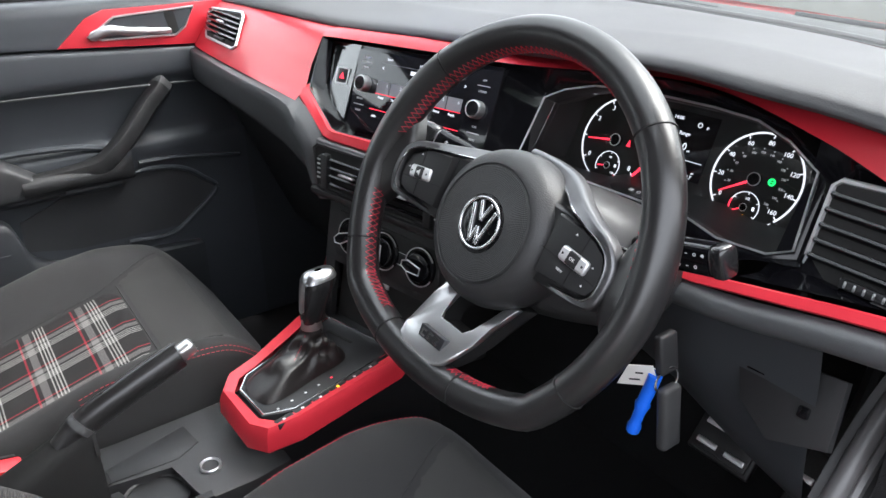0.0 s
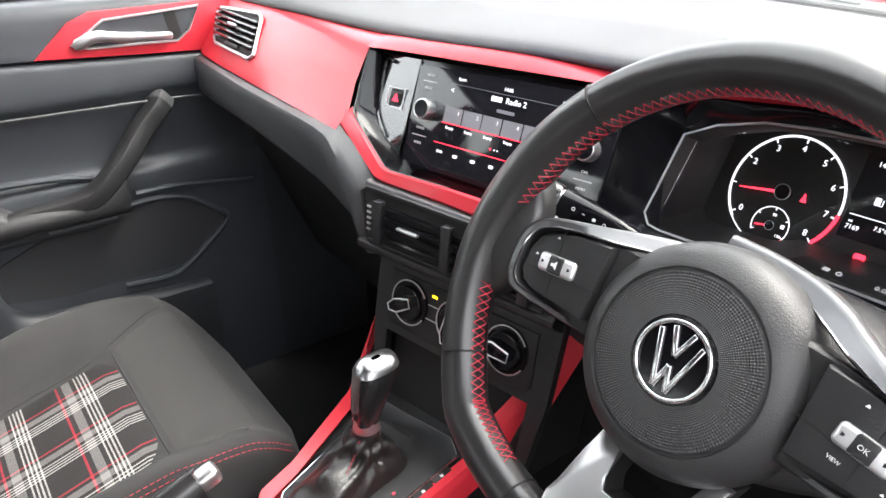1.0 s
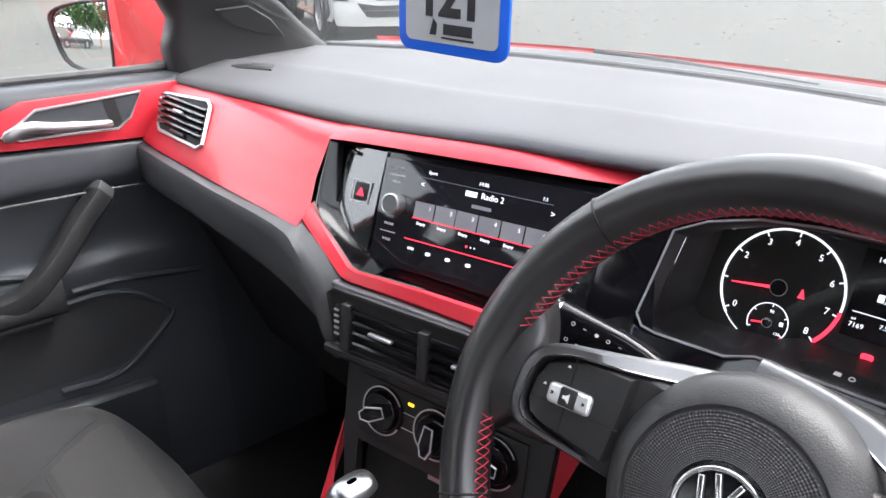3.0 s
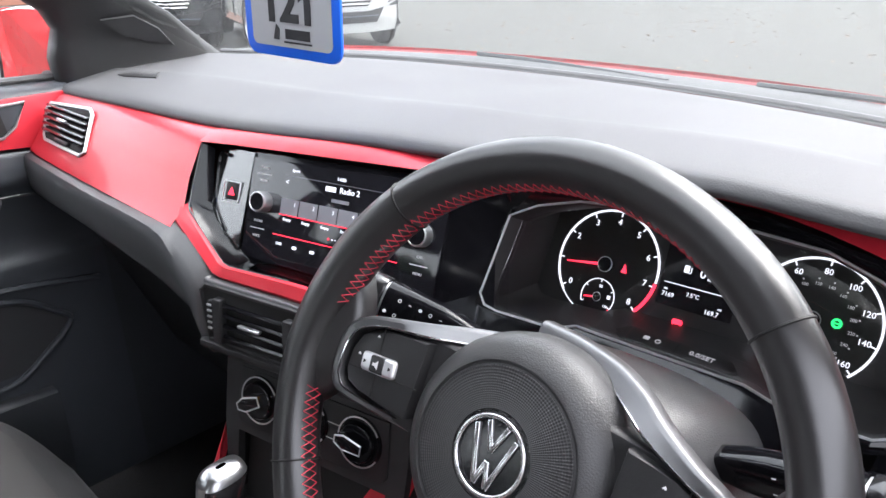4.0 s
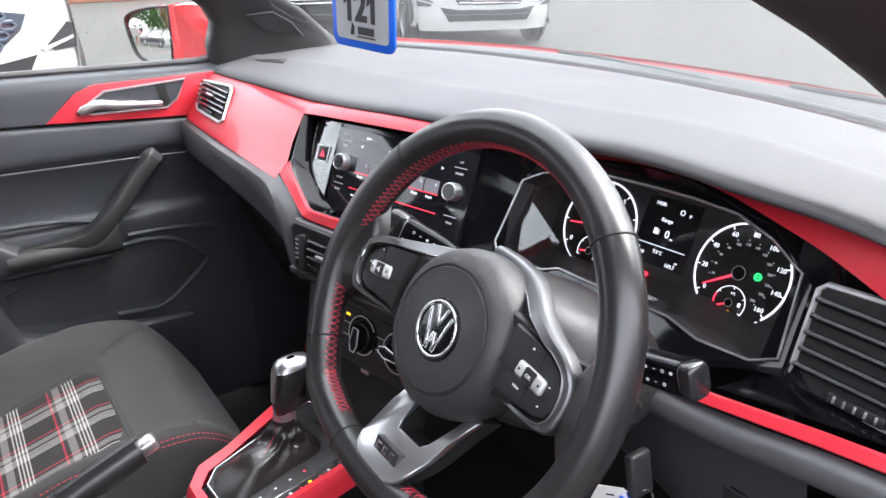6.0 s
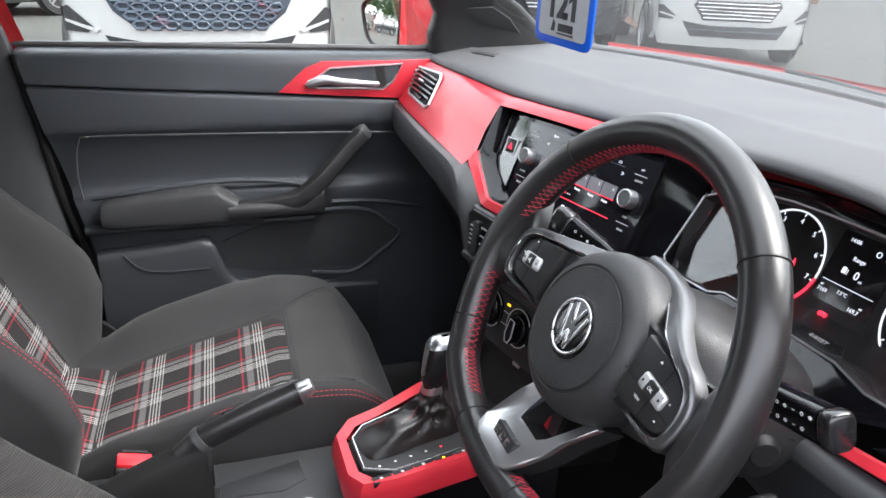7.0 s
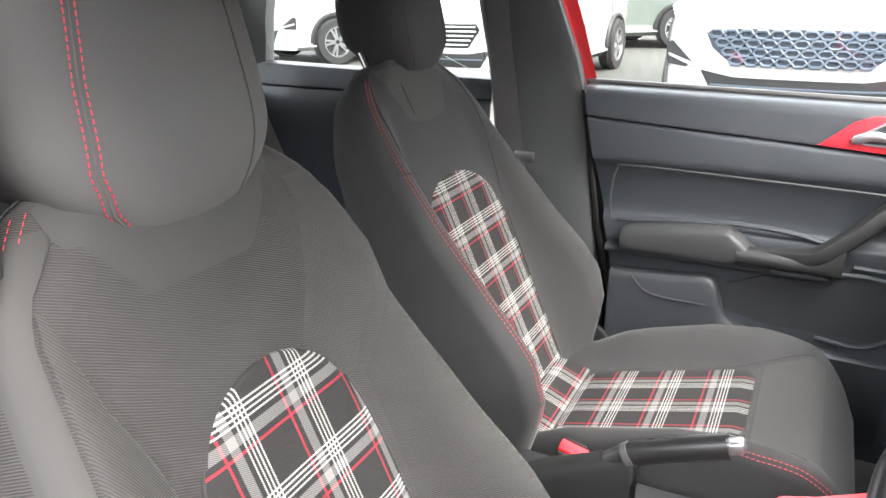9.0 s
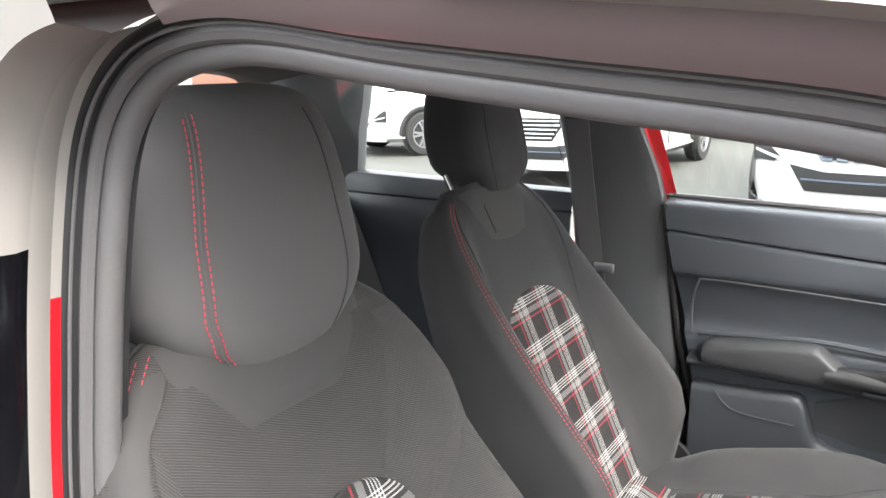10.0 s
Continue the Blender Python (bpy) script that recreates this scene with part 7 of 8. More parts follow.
part("firewall", sheet([[V(x, 0.50, 0.25), V(x, 0.56, 0.6), V(x, 0.62, 0.99)] for x in (-0.75, 0, 0.75)], thick=0.01), carpet, shell, "black firewall")
for sx in (-1, 1):
    part("kick_panel", sheet([[V(sx * 0.655, y, z) for z in (0.25, 0.6, 0.985)] for y in (0.15 if sx < 0 else 0.19, 0.35, 0.62)], thick=0.01), carpet, shell, "black footwell side")
# driver's door opening: seals, red flange, pillar
AP = [V(0.630, 0.08, 0.60), V(0.626, 0.17, 0.72), V(0.624, 0.235, 0.785), V(0.640, 0.285, 0.88), V(0.650, 0.29, 1.01), V(0.625, 0.11, 1.155), V(0.614, 0.0, 1.205), V(0.605, -0.08, 1.232), V(0.600, -0.147, 1.253), V(0.600, -0.263, 1.268), V(0.600, -0.352, 1.279), V(0.600, -0.444, 1.292), V(0.600, -0.506, 1.288), V(0.600, -0.547, 1.270), V(0.602, -0.575, 1.235), V(0.610, -0.585, 1.18), V(0.620, -0.594, 1.09), V(0.630, -0.606, 0.95), V(0.640, -0.600, 0.75), V(0.645, -0.56, 0.45)]
ap = smooth_line(AP, 6)


def ap_off(out, side):
    """The opening's edge moved outward from the opening by out and to the car's outside by side."""
    c = V(0.62, -0.15, 0.85)
    res = []
    for i, p in enumerate(ap):
        t = (ap[min(i + 1, len(ap) - 1)] - ap[max(i - 1, 0)]).normalized()
        nrm = t.cross(V(1, 0, 0)).normalized()
        if nrm.dot(p - c) < 0:
            nrm = -nrm
        res.append(p + nrm * out + V(side, 0, 0))
    return res


part("door_seal", tube(ap_off(0.0095, -0.004), 0.0095, 10), rubber, shell, "soft grey door seal")
part("seal_groove", sheet([ap_off(0.012, -0.022), ap_off(0.014, -0.010), ap_off(0.020, -0.002), ap_off(0.028, 0.016), ap_off(0.030, 0.019)]), dark_plastic, shell, "black seal channel")
part("door_seal", tube(ap_off(0.019, 0.006), 0.006, 8), rubber, shell, "soft grey door seal")
# narrow tube added in place of the highlight along the seal
part("seal_edge", tube(ap_off(0.0235, 0.0165), 0.0014, 6), rubber, shell, "thin seal ridge drawn for a highlight line")
part("inner_rail", sheet([ap_off(0.010, -0.004)[30:70], ap_off(0.004, -0.022)[30:70], ap_off(0.012, -0.045)[30:70], ap_off(0.06, -0.085)[30:70]]), pillar_cloth, shell, "dark inner trim of the door opening")
part("pillar_trim", loft([[V(0.655, y0, z), V(0.628 - 0.1 * (z - 1.0), y0 - 0.005, z), V(0.618 - 0.1 * (z - 1.0), y0 - 0.06, z), V(0.618 - 0.1 * (z - 1.0), y0 - 0.17, z), V(0.65, y0 - 0.21, z)] for y0, z in ((-0.60, 0.45), (-0.648, 0.75), (-0.658, 1.0), (-0.655, 1.15), (-0.65, 1.33))], 3, along=3), pillar_cloth, shell, "dark middle pillar trim")
corner = 70
low, high, sill = slice(corner, None), slice(18, corner + 1), slice(0, 19)
# pale runs of flange, pillar cover and sill are painted-in sky reflection
for run, mat in ((slice(93, None), red_paint), (sill, red_paint), (slice(corner, 94), pale_sheen)):
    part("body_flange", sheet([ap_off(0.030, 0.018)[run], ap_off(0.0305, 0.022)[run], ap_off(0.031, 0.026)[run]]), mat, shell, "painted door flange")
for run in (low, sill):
    part("outer_flange", sheet([ap_off(0.031, 0.026)[run], ap_off(0.024, 0.040)[run], ap_off(0.023, 0.046)[run]]), pale_sheen, shell, "flange edge, sky reflection in its pale colour")
for run, mat in ((slice(corner, 91), pale_sheen), (slice(90, None), gloss_black)):
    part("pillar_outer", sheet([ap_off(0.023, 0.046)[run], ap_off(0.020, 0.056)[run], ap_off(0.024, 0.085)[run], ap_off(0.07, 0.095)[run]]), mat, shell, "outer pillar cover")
part("sill_outer", sheet([ap_off(0.023, 0.046)[sill], ap_off(0.03, 0.08)[sill], ap_off(0.09, 0.10)[sill]]), pale_sheen, shell, "sill edge, sky reflection in its pale colour")
# the roof run of the flange is coloured darker for shade
part("roof_flange", sheet([ap_off(0.027, 0.018)[high], ap_off(0.025, 0.024)[high], ap_off(0.034, 0.030)[high], ap_off(0.046, 0.034)[high]]), flange_shade, shell, "roof flange, red with shade in its colour")
# roof edge coloured pale for the sky it reflects
part("roof_edge", sheet([ap_off(0.046, 0.034)[18:58], ap_off(0.050, 0.046)[18:58], ap_off(0.085, 0.040)[18:58], ap_off(0.13, 0.0)[18:58]]), pale_sheen, shell, "roof edge, sky reflection in its pale colour")
# the driver's door stands open beside the camera
dd = thing("driver_door", "open red driver's door with slate grey trim", "car door", pose(0.72, 0.30, 0, 0, 0, 70))
part("outer_skin", loft([[V(0.030, -y, 0.26), V(0.048, -y, 0.5), V(0.045, -y, 0.85), V(0.022, -y, 1.0)] for y in (0.0, 0.35, 0.7, 1.0)], 3, along=2), red_paint, dd, "red door skin")
part("inner_trim", loft([[V(-0.055, -y, 0.28), V(-0.07, -y, 0.55), V(-0.085, -y, 0.72), V(-0.055, -y, 0.85), V(-0.045, -y, 0.97), V(0.0, -y, 1.0)] for y in (0.0, 0.35, 0.7, 1.0)], 3, along=2), door_plastic, dd, "slate grey door trim")
part("window_frame", tube([V(0.0, -0.08, 1.0), V(-0.03, -0.30, 1.15), V(-0.06, -0.55, 1.26), V(-0.075, -0.90, 1.30), V(-0.02, -1.0, 1.0)], 0.014, 8), rubber, dd, "black window frame")

# windscreen and scuttle
bm = loft([[V(-0.66, 0.43, 1.0), V(-0.36, 0.565, 1.0), V(0.0, 0.62, 1.0), V(0.36, 0.575, 1.0), V(0.66, 0.43, 1.0)], [V(-0.61, 0.12, 1.185), V(-0.33, 0.22, 1.19), V(0.0, 0.26, 1.195), V(0.33, 0.22, 1.19), V(0.61, 0.12, 1.185)], [V(-0.55, -0.18, 1.335), V(-0.3, -0.13, 1.345), V(0.0, -0.11, 1.35), V(0.3, -0.13, 1.345), V(0.55, -0.18, 1.335)]], 3, along=3, thick=0.004)
ws = part("windscreen", bm, clear_glass, shell, "clear windscreen")
ws.visible_shadow = False
BASE = ((-0.66, 0.44), (-0.36, 0.575), (0.0, 0.62), (0.36, 0.58), (0.66, 0.44))
part("screen_seal", tube(smooth_line([V(x, y + 0.008, 1.0165) for x, y in BASE], 5), 0.0035, 6), rubber, shell, "pale grey windscreen base seal")
scut = [[V(x, y + 0.014, 1.010), V(x, y + 0.03, 1.016), V(x, y + 0.09, 1.014), V(x, y + 0.135, 1.006), V(x, y + 0.15, 0.99)] for x, y in BASE]
part("scuttle", loft(scut, 2, along=4), dark_plastic, shell, "black scuttle panel")
bon = [[V(x * 1.05, y + 0.140, 0.995), V(x * 1.05, y + 0.145, 1.009), V(x * 1.06, y + 0.165, 1.008), V(x * 1.04, y + 0.40, 0.935), V(x, y + 0.70, 0.85), V(x * 0.92, y + 0.95, 0.72)] for x, y in BASE]
part("bonnet", loft(bon, 3, along=4), red_paint, shell, "red painted bonnet")
for x in (-0.28, 0.20):
    part("wiper_arm", tube(smooth_line([V(x, 0.715, 1.014), V(x + 0.15, 0.70, 1.015), V(x + 0.38, 0.665, 1.014)], 4), 0.004, 6), dark_plastic, shell, "black wiper arm")

solo("floor", sheet([[V(x, y, 0.28) for y in (-1.75, -0.5, 0.2, 0.56)] for x in (-0.72, 0, 0.72)], thick=0.01), carpet, "black carpeted car floor", "floor", "structure")
part("outer_sill", rbox((0.10, 1.1, 0.12), (0.70, -0.12, 0.36), 0.02, 3), red_paint, shell, "red door sill")
part("door_shut", rbox((0.012, 0.40, 0.75), (-0.672, -0.60, 0.62), 0.003), black_hole, shell, "black door shut face")
part("outer_side", rbox((0.06, 2.6, 0.55), (-0.76, -0.5, 0.60), 0.03, 3), red_paint, shell, "red outer doors")

DG = frame_of(V(-0.530, 0.237, 1.0098), V(1, 0, 0.03), V(0, 1, 0.125))
grille = part("defroster_grille", prism([(-0.048, -0.016), (-0.020, -0.018), (0.052, -0.003), (0.022, 0.018), (-0.038, 0.004)], -0.001, 0.0016, 0.0004), dark_plastic, dash, "black defroster grille", m=DG)
for k in range(5):
    part("defroster_slot", rbox((0.0050, 0.011, 0.0012), (-0.016 + 0.0105 * k, 0.0005 + 0.0012 * k, 0.0014), 0.0004), mid_plastic, grille)

# outer panels of the car, out of the camera's sight
rw = part("rear_window", sheet([[V(-0.60, -1.76, 1.0), V(0.0, -1.80, 1.0), V(0.60, -1.76, 1.0)], [V(-0.54, -1.70, 1.31), V(0.0, -1.74, 1.33), V(0.54, -1.70, 1.31)]], thick=0.004), clear_glass, shell, "clear rear window")
rw.visible_shadow = False
for sx in (-1, 1):
    part("front_wing", loft([[V(sx * w, y, 0.16), V(sx * (w + 0.01), y, 0.45), V(sx * w, y, zt - 0.10), V(sx * (w - 0.07), y, zt)] for y, w, zt in ((0.28, 0.78, 1.0), (0.70, 0.78, 0.985), (1.10, 0.77, 0.93), (1.40, 0.73, 0.83), (1.58, 0.62, 0.74))], 3, along=3), red_paint, shell, "red front wing")
part("rear_quarter", rbox((0.06, 1.10, 0.78), (0.75, -1.24, 0.60), 0.03, 3), red_paint, shell, "red rear door and quarter")
part("tailgate_skin", rbox((1.44, 0.06, 0.80), (0, -1.82, 0.60), 0.03, 3), red_paint, shell, "red tailgate")
part("front_bumper", loft([[V(x, 1.72 - 0.55 * abs(x) ** 2.4 - d, z) for z, d in ((0.14, 0.06), (0.30, 0.0), (0.50, 0.0), (0.66, 0.03), (0.75, 0.12))] for x in (-0.64, -0.4, 0.0, 0.4, 0.64)], 3, along=4), red_paint, shell, "red front bumper")
part("front_grille", rbox((0.90, 0.04, 0.07), (0, 1.675, 0.62), 0.01), black_hole, shell, "black front grille")

# rear bench
rb = thing("bench", "dark cloth rear bench across the cabin", "car seat")
part("bench_back", loft([[V(x, -1.22, 0.50), V(x, -1.30, 0.62), V(x, -1.42, 0.90), V(x, -1.47, 0.96), V(x, -1.53, 0.93)] for x in (-0.62, -0.3, 0, 0.3, 0.62)], 3, along=2), fabric, rb, "dark cloth bench back")
part("bench_cushion", rbox((1.24, 0.48, 0.16), (0, -1.08, 0.45), 0.04, 3), fabric, rb, "dark cloth bench cushion")
for x in (-0.36, 0.36):
    part("headrest", rbox((0.24, 0.08, 0.14), (x, -1.46, 1.04), 0.03, 3), fabric, rb, "dark cloth headrest")

# seat belt on the middle pillar
belt = thing("seat_belt", "black seat belt hanging on the middle pillar", "seat belt")
part("guide", rbox((0.03, 0.07, 0.05), (-0.598, -0.765, 1.20), 0.008, 3), dark_plastic, belt, "black belt guide")
part("webbing", sheet([[V(-0.588, -0.745, 1.20), V(-0.586, -0.79, 1.20)], [V(-0.595, -0.735, 1.08), V(-0.593, -0.785, 1.08)], [V(-0.610, -0.715, 0.90), V(-0.608, -0.765, 0.90)], [V(-0.615, -0.66, 0.50), V(-0.613, -0.71, 0.50)]], thick=0.002), rubber, belt, "black webbing")
part("tongue", rbox((0.010, 0.045, 0.02), (-0.590, -0.700, 0.86), 0.003), satin_metal, belt, "metal belt tongue")

# tweeter cover on the passenger's pillar foot
rows = [[V(-0.625, 0.2286, 1.0848), V(-0.629, 0.2605, 1.0589)], [V(-0.616, 0.2762, 1.0883), V(-0.629, 0.300, 1.0480)], [V(-0.620, 0.315, 1.0660), V(-0.629, 0.343, 1.0371)]]
part("tweeter_cover", sheet(rows, thick=0.004), dark_plastic, shell, "dark tweeter cover")
edge = [r[0] for r in rows] + [r[1] for r in reversed(rows)]
part("cover_edge", tube([p + V(0.003, 0, 0) for p in edge], 0.0012, 5, closed=True), mid_plastic, shell)
# ---- door mirror ----
mir = thing("door_mirror", "red door mirror with a round blind-spot mirror", "door mirror")
MM = frame_of(V(-0.905, 0.121, 1.027), V(0.83, 0.55, 0), V(-0.035, 0.055, 1))
hull = [(-0.070, 0.020), (-0.065, 0.044), (-0.02, 0.058), (0.040, 0.063), (0.048, 0.055), (0.047, -0.050), (0.040, -0.058), (-0.008, -0.054), (-0.050, -0.036)]
face_line = smooth_line([V(x * 0.97, y * 0.97, 0) for x, y in hull], 3, closed=True)
part("glass", sheet([[V(p.x * k, p.y * k, 0.0005 - (p.x ** 2 + p.y ** 2) * k * k / 2.0) for p in face_line] for k in (0.01, 0.2, 0.4, 0.6, 0.8, 1.0)], closed=True, thick=-0.002), mirror_glass, mir, "slightly domed mirror glass", m=MM, angle=60)
part("glass_rim", tube(smooth_line([V(x, y, 0.003) for x, y in hull], 3, closed=True), 0.0028, 8, closed=True), dark_plastic, mir, "black mirror rim", m=MM)
part("spot_mirror", turned([(0.020, 0.001), (0.0185, 0.003), (0.011, 0.005), (0.001, 0.0055)], 32, m=MM @ Matrix.Translation((-0.044, 0.020, 0))), mirror_glass, mir, "small round convex mirror")
sh = [[V(x * k, y * k, z) for x, y in smooth_line([V(a, b, 0) for a, b in hull], 3, closed=True) and [(p.x, p.y) for p in smooth_line([V(a, b, 0) for a, b in hull], 3, closed=True)]] for z, k in ((0.004, 1.03), (-0.03, 1.08), (-0.07, 1.02), (-0.10, 0.75), (-0.115, 0.3))]
part("housing", sheet(sh, closed=True), red_paint, mir, "red mirror housing", m=MM)
part("shoulder", loft([[V(-0.83, 0.150, 1.094), V(-0.79, 0.168, 1.098), V(-0.725, 0.185, 1.098)], [V(-0.838, 0.155, 1.03), V(-0.78, 0.172, 1.03), V(-0.70, 0.19, 1.03)], [V(-0.835, 0.160, 0.965), V(-0.77, 0.178, 0.97), V(-0.68, 0.195, 0.98)]], 2, along=3, thick=-0.04), red_paint, mir, "red mirror shoulder")
part("foot_base", rbox((0.10, 0.06, 0.035), (-0.72, 0.20, 0.985), 0.01), dark_plastic, mir, "black mirror foot")

# ---- number tag hung before the windscreen ----
TG = frame_of(V(0.022, 0.131, 1.178), V(0.99, 0.14, -0.04), V(0.03, 0, 1))
tag = thing("key_number_tag", "blue framed grey card with a black number", "hanging tag", TG)
tw_, th_ = 0.058, 0.085
oct_ = lambda w, h, c: [(sx * (w - c) + c * math.cos(radians(a0 + a)), sy * (h - c) + c * math.sin(radians(a0 + a))) for sx, sy, a0 in ((1, 1, 0), (-1, 1, 90), (-1, -1, 180), (1, -1, 270)) for a in (0, 22, 45, 68, 90)]
part("frame", prism(oct_(tw_, th_, 0.012), -0.002, 0.001, 0.0006), tag_blue, tag, "blue plastic frame")
part("card", prism(oct_(tw_ - 0.009, th_ - 0.009, 0.006), 0.0005, 0.0016), tag_face, tag, "pale grey card")
head_ = part("heading", prism(oct_(0.040, 0.0085, 0.004), 0.0012, 0.0020, m=Matrix.Translation((0, -0.011, 0))), print_black, tag)
lettering("KEY TRACKER", 0.0105, print_white, head_, 0, -0.011, 0.0022)
for x in (-0.0225, 0.0215):
    part("numeral", prism([(x - 0.0038, -0.0555), (x + 0.0038, -0.0555), (x + 0.0038, -0.0230), (x - 0.0008, -0.0230), (x - 0.0105, -0.0310), (x - 0.0105, -0.0375), (x - 0.0038, -0.0330)], 0.0018, 0.0022), print_black, tag)
lettering("2", 0.046, print_black, tag, -0.001, -0.0395, 0.0019, depth=0.0003, bold=0.0016)
part("maker_mark", rbox((0.030, 0.0085, 0.0006), (0.008, -0.0645, 0.0018), 0), print_black, tag)
part("maker_sign", prism([(-0.022, -0.070), (-0.015, -0.070), (-0.014, -0.061), (-0.018, -0.057)], 0.0015, 0.0021), print_black, tag)
part("maker_line", rbox((0.034, 0.0016, 0.0005), (0.008, -0.0715, 0.0018), 0), print_black, tag)
part("loop", tube([V(0, th_ - 0.004, 0), V(0.0, th_ + 0.03, 0.0), V(0.0, th_ + 0.075, 0.01)], 0.002, 6), tag_blue, tag)
rvm = thing("rear_view_mirror", "black rear-view mirror on the windscreen", "mirror")
part("housing", rbox((0.23, 0.035, 0.065), (0.03, 0.10, 1.335), 0.014, 3), dark_plastic, rvm, "black mirror housing")
part("stem", tube([V(0.03, 0.11, 1.33), V(0.03, 0.06, 1.345)], 0.010, 8), dark_plastic, rvm)

# ---- key in the ignition, with tag and blue strip ----
key = thing("car_key", "black car key hanging from the ignition lock", "car key")
part("lock", turned([(0.013, -0.03), (0.013, -0.004), (0.010, 0.0)], 24, m=frame_of(V(0.470, 0.110, 0.858), V(0.3, 0.95, 0), V(0, 0, 1))), dark_plastic, key, "ignition lock")
part("blade_head", rbox((0.009, 0.022, 0.036), (0, 0, 0), 0.003, 3, m=Matrix.Translation((0.500, 0.090, 0.830)) @ Matrix.Rotation(radians(-12), 4, "Y")), dark_plastic, key, "black key head")
part("ring", tube([V(0.506 + 0.002 * math.cos(a), 0.088 + 0.012 * math.cos(a), 0.806 + 0.013 * math.sin(a)) for a in [2 * math.pi * i / 20 for i in range(20)]], 0.0011, 6, closed=True), chrome, key, "steel key ring")
part("fob", rbox((0.011, 0.023, 0.060), (0, 0, 0), 0.004, 3, m=Matrix.Translation((0.512, 0.090, 0.771)) @ Matrix.Rotation(radians(-8), 4, "Y")), hood_plastic, key, "grey key fob")
part("strip", tube([V(0.500, 0.080, 0.812), V(0.497, 0.079, 0.796), V(0.4935, 0.078, 0.781), V(0.4930, 0.078, 0.778), V(0.492, 0.077, 0.770), V(0.4895, 0.076, 0.757), V(0.4890, 0.076, 0.753), V(0.4880, 0.076, 0.747)], [0.0062, 0.0060, 0.0058, 0.0072, 0.0052, 0.0050, 0.0066, 0.0060], 10), tag_blue, key, "blue plastic strip")
TAGM = frame_of(V(0.487, 0.074, 0.806), V(0.86, 0.30, 0.30), V(-0.25, -0.25, 0.93))
part("paper_tag", prism([(-0.022, -0.010), (0.010, -0.010), (0.016, 0.0), (0.016, 0.011), (-0.006, 0.011)], -0.0004, 0.0004, m=TAGM), card_white, key, "small white card tag")
part("tag_thread", tube([TAGM @ V(0.014, 0.009, 0), V(0.500, 0.082, 0.816), V(0.504, 0.086, 0.818)], 0.0006, 5), card_white, key)
for x, y, w in ((-0.004, -0.004, 0.010), (0.002, 0.003, 0.007)):
    part("tag_marks", rbox((w, 0.0016, 0.0012), (x, y, 0), 0, m=TAGM), print_black, key)


# ---- pedals ----
def pedal(m, w, h, label):
    pd = thing("pedal", label, "pedal", m, group="pedals")
    part("pad", rbox((w, h, 0.012), (0, 0, 0), 0.004, 3), dark_plastic, pd, "dark metal pad")
    part("rubber_pad", rbox((w - 0.012, h - 0.012, 0.006), (0, 0, 0.005), 0.002), dark_plastic, pd, "black rubber face")
    for i in range(2):
        for j in range(2):
            part("stud", rbox((w * 0.32, 0.008, 0.006), ((i - 0.5) * w * 0.45, (j - 0.5) * h * 0.45, 0.0075), 0.001), satin_metal, pd)
    part("arm", tube([V(0, h * 0.4, -0.005), V(0, h * 0.9, 0.0), V(0, 0.28, 0.05)], 0.010, 8), dark_plastic, pd, "black pedal arm")
    return pd


pedal(frame_of(V(0.425, 0.36, 0.545), V(1, 0, 0), V(0, 0.62, 0.78)), 0.088, 0.060, "black rubber brake pedal with metal studs")
pedal(frame_of(V(0.545, 0.33, 0.545), V(1, 0.05, 0), V(0, 0.6, 0.8)), 0.055, 0.15, "long metal accelerator pedal")


# ---- parked cars ----
def car_wheel(parent, x, y, r, label="alloy wheel", base=0.0):
    side = 1 if x > 0 else -1
    m = frame_of(V(x, y, r + base), V(0, 1, 0), V(0, 0, 1))
    if side < 0:
        m = m @ pose(0, 0, 0, 180, 0, 0)
    w = part("wheel", turned([(r * 0.62, -0.10), (r * 0.95, -0.10), (r, -0.07), (r, 0.07), (r * 0.95, 0.10), (r * 0.66, 0.10), (r * 0.64, 0.06)], 36, m=m), tyre_rubber, parent, "black tyre on an alloy wheel")
    part("rim", turned([(r * 0.64, 0.05), (r * 0.66, 0.098), (r * 0.61, 0.098), (r * 0.59, 0.04), (r * 0.1, 0.02)], 36, m=m), alloy, w, label)
    for k in range(5):
        bm = mesh()
        prism([(0.03, -0.025), (r * 0.60, -0.05), (r * 0.60, -0.02), (r * 0.3, 0.0), (r * 0.60, 0.02), (r * 0.60, 0.05), (0.03, 0.025)], 0.04, 0.085, bm=bm, m=m @ Matrix.Rotation(2 * math.pi * k / 5, 4, "Z"))
        part("spoke", bm, alloy, w)
    return w


for x, y in ((-0.70, 1.02), (0.70, 1.02), (-0.72, -1.48), (0.72, -1.48)):
    car_wheel(shell, x, y, 0.31, base=-0.06)


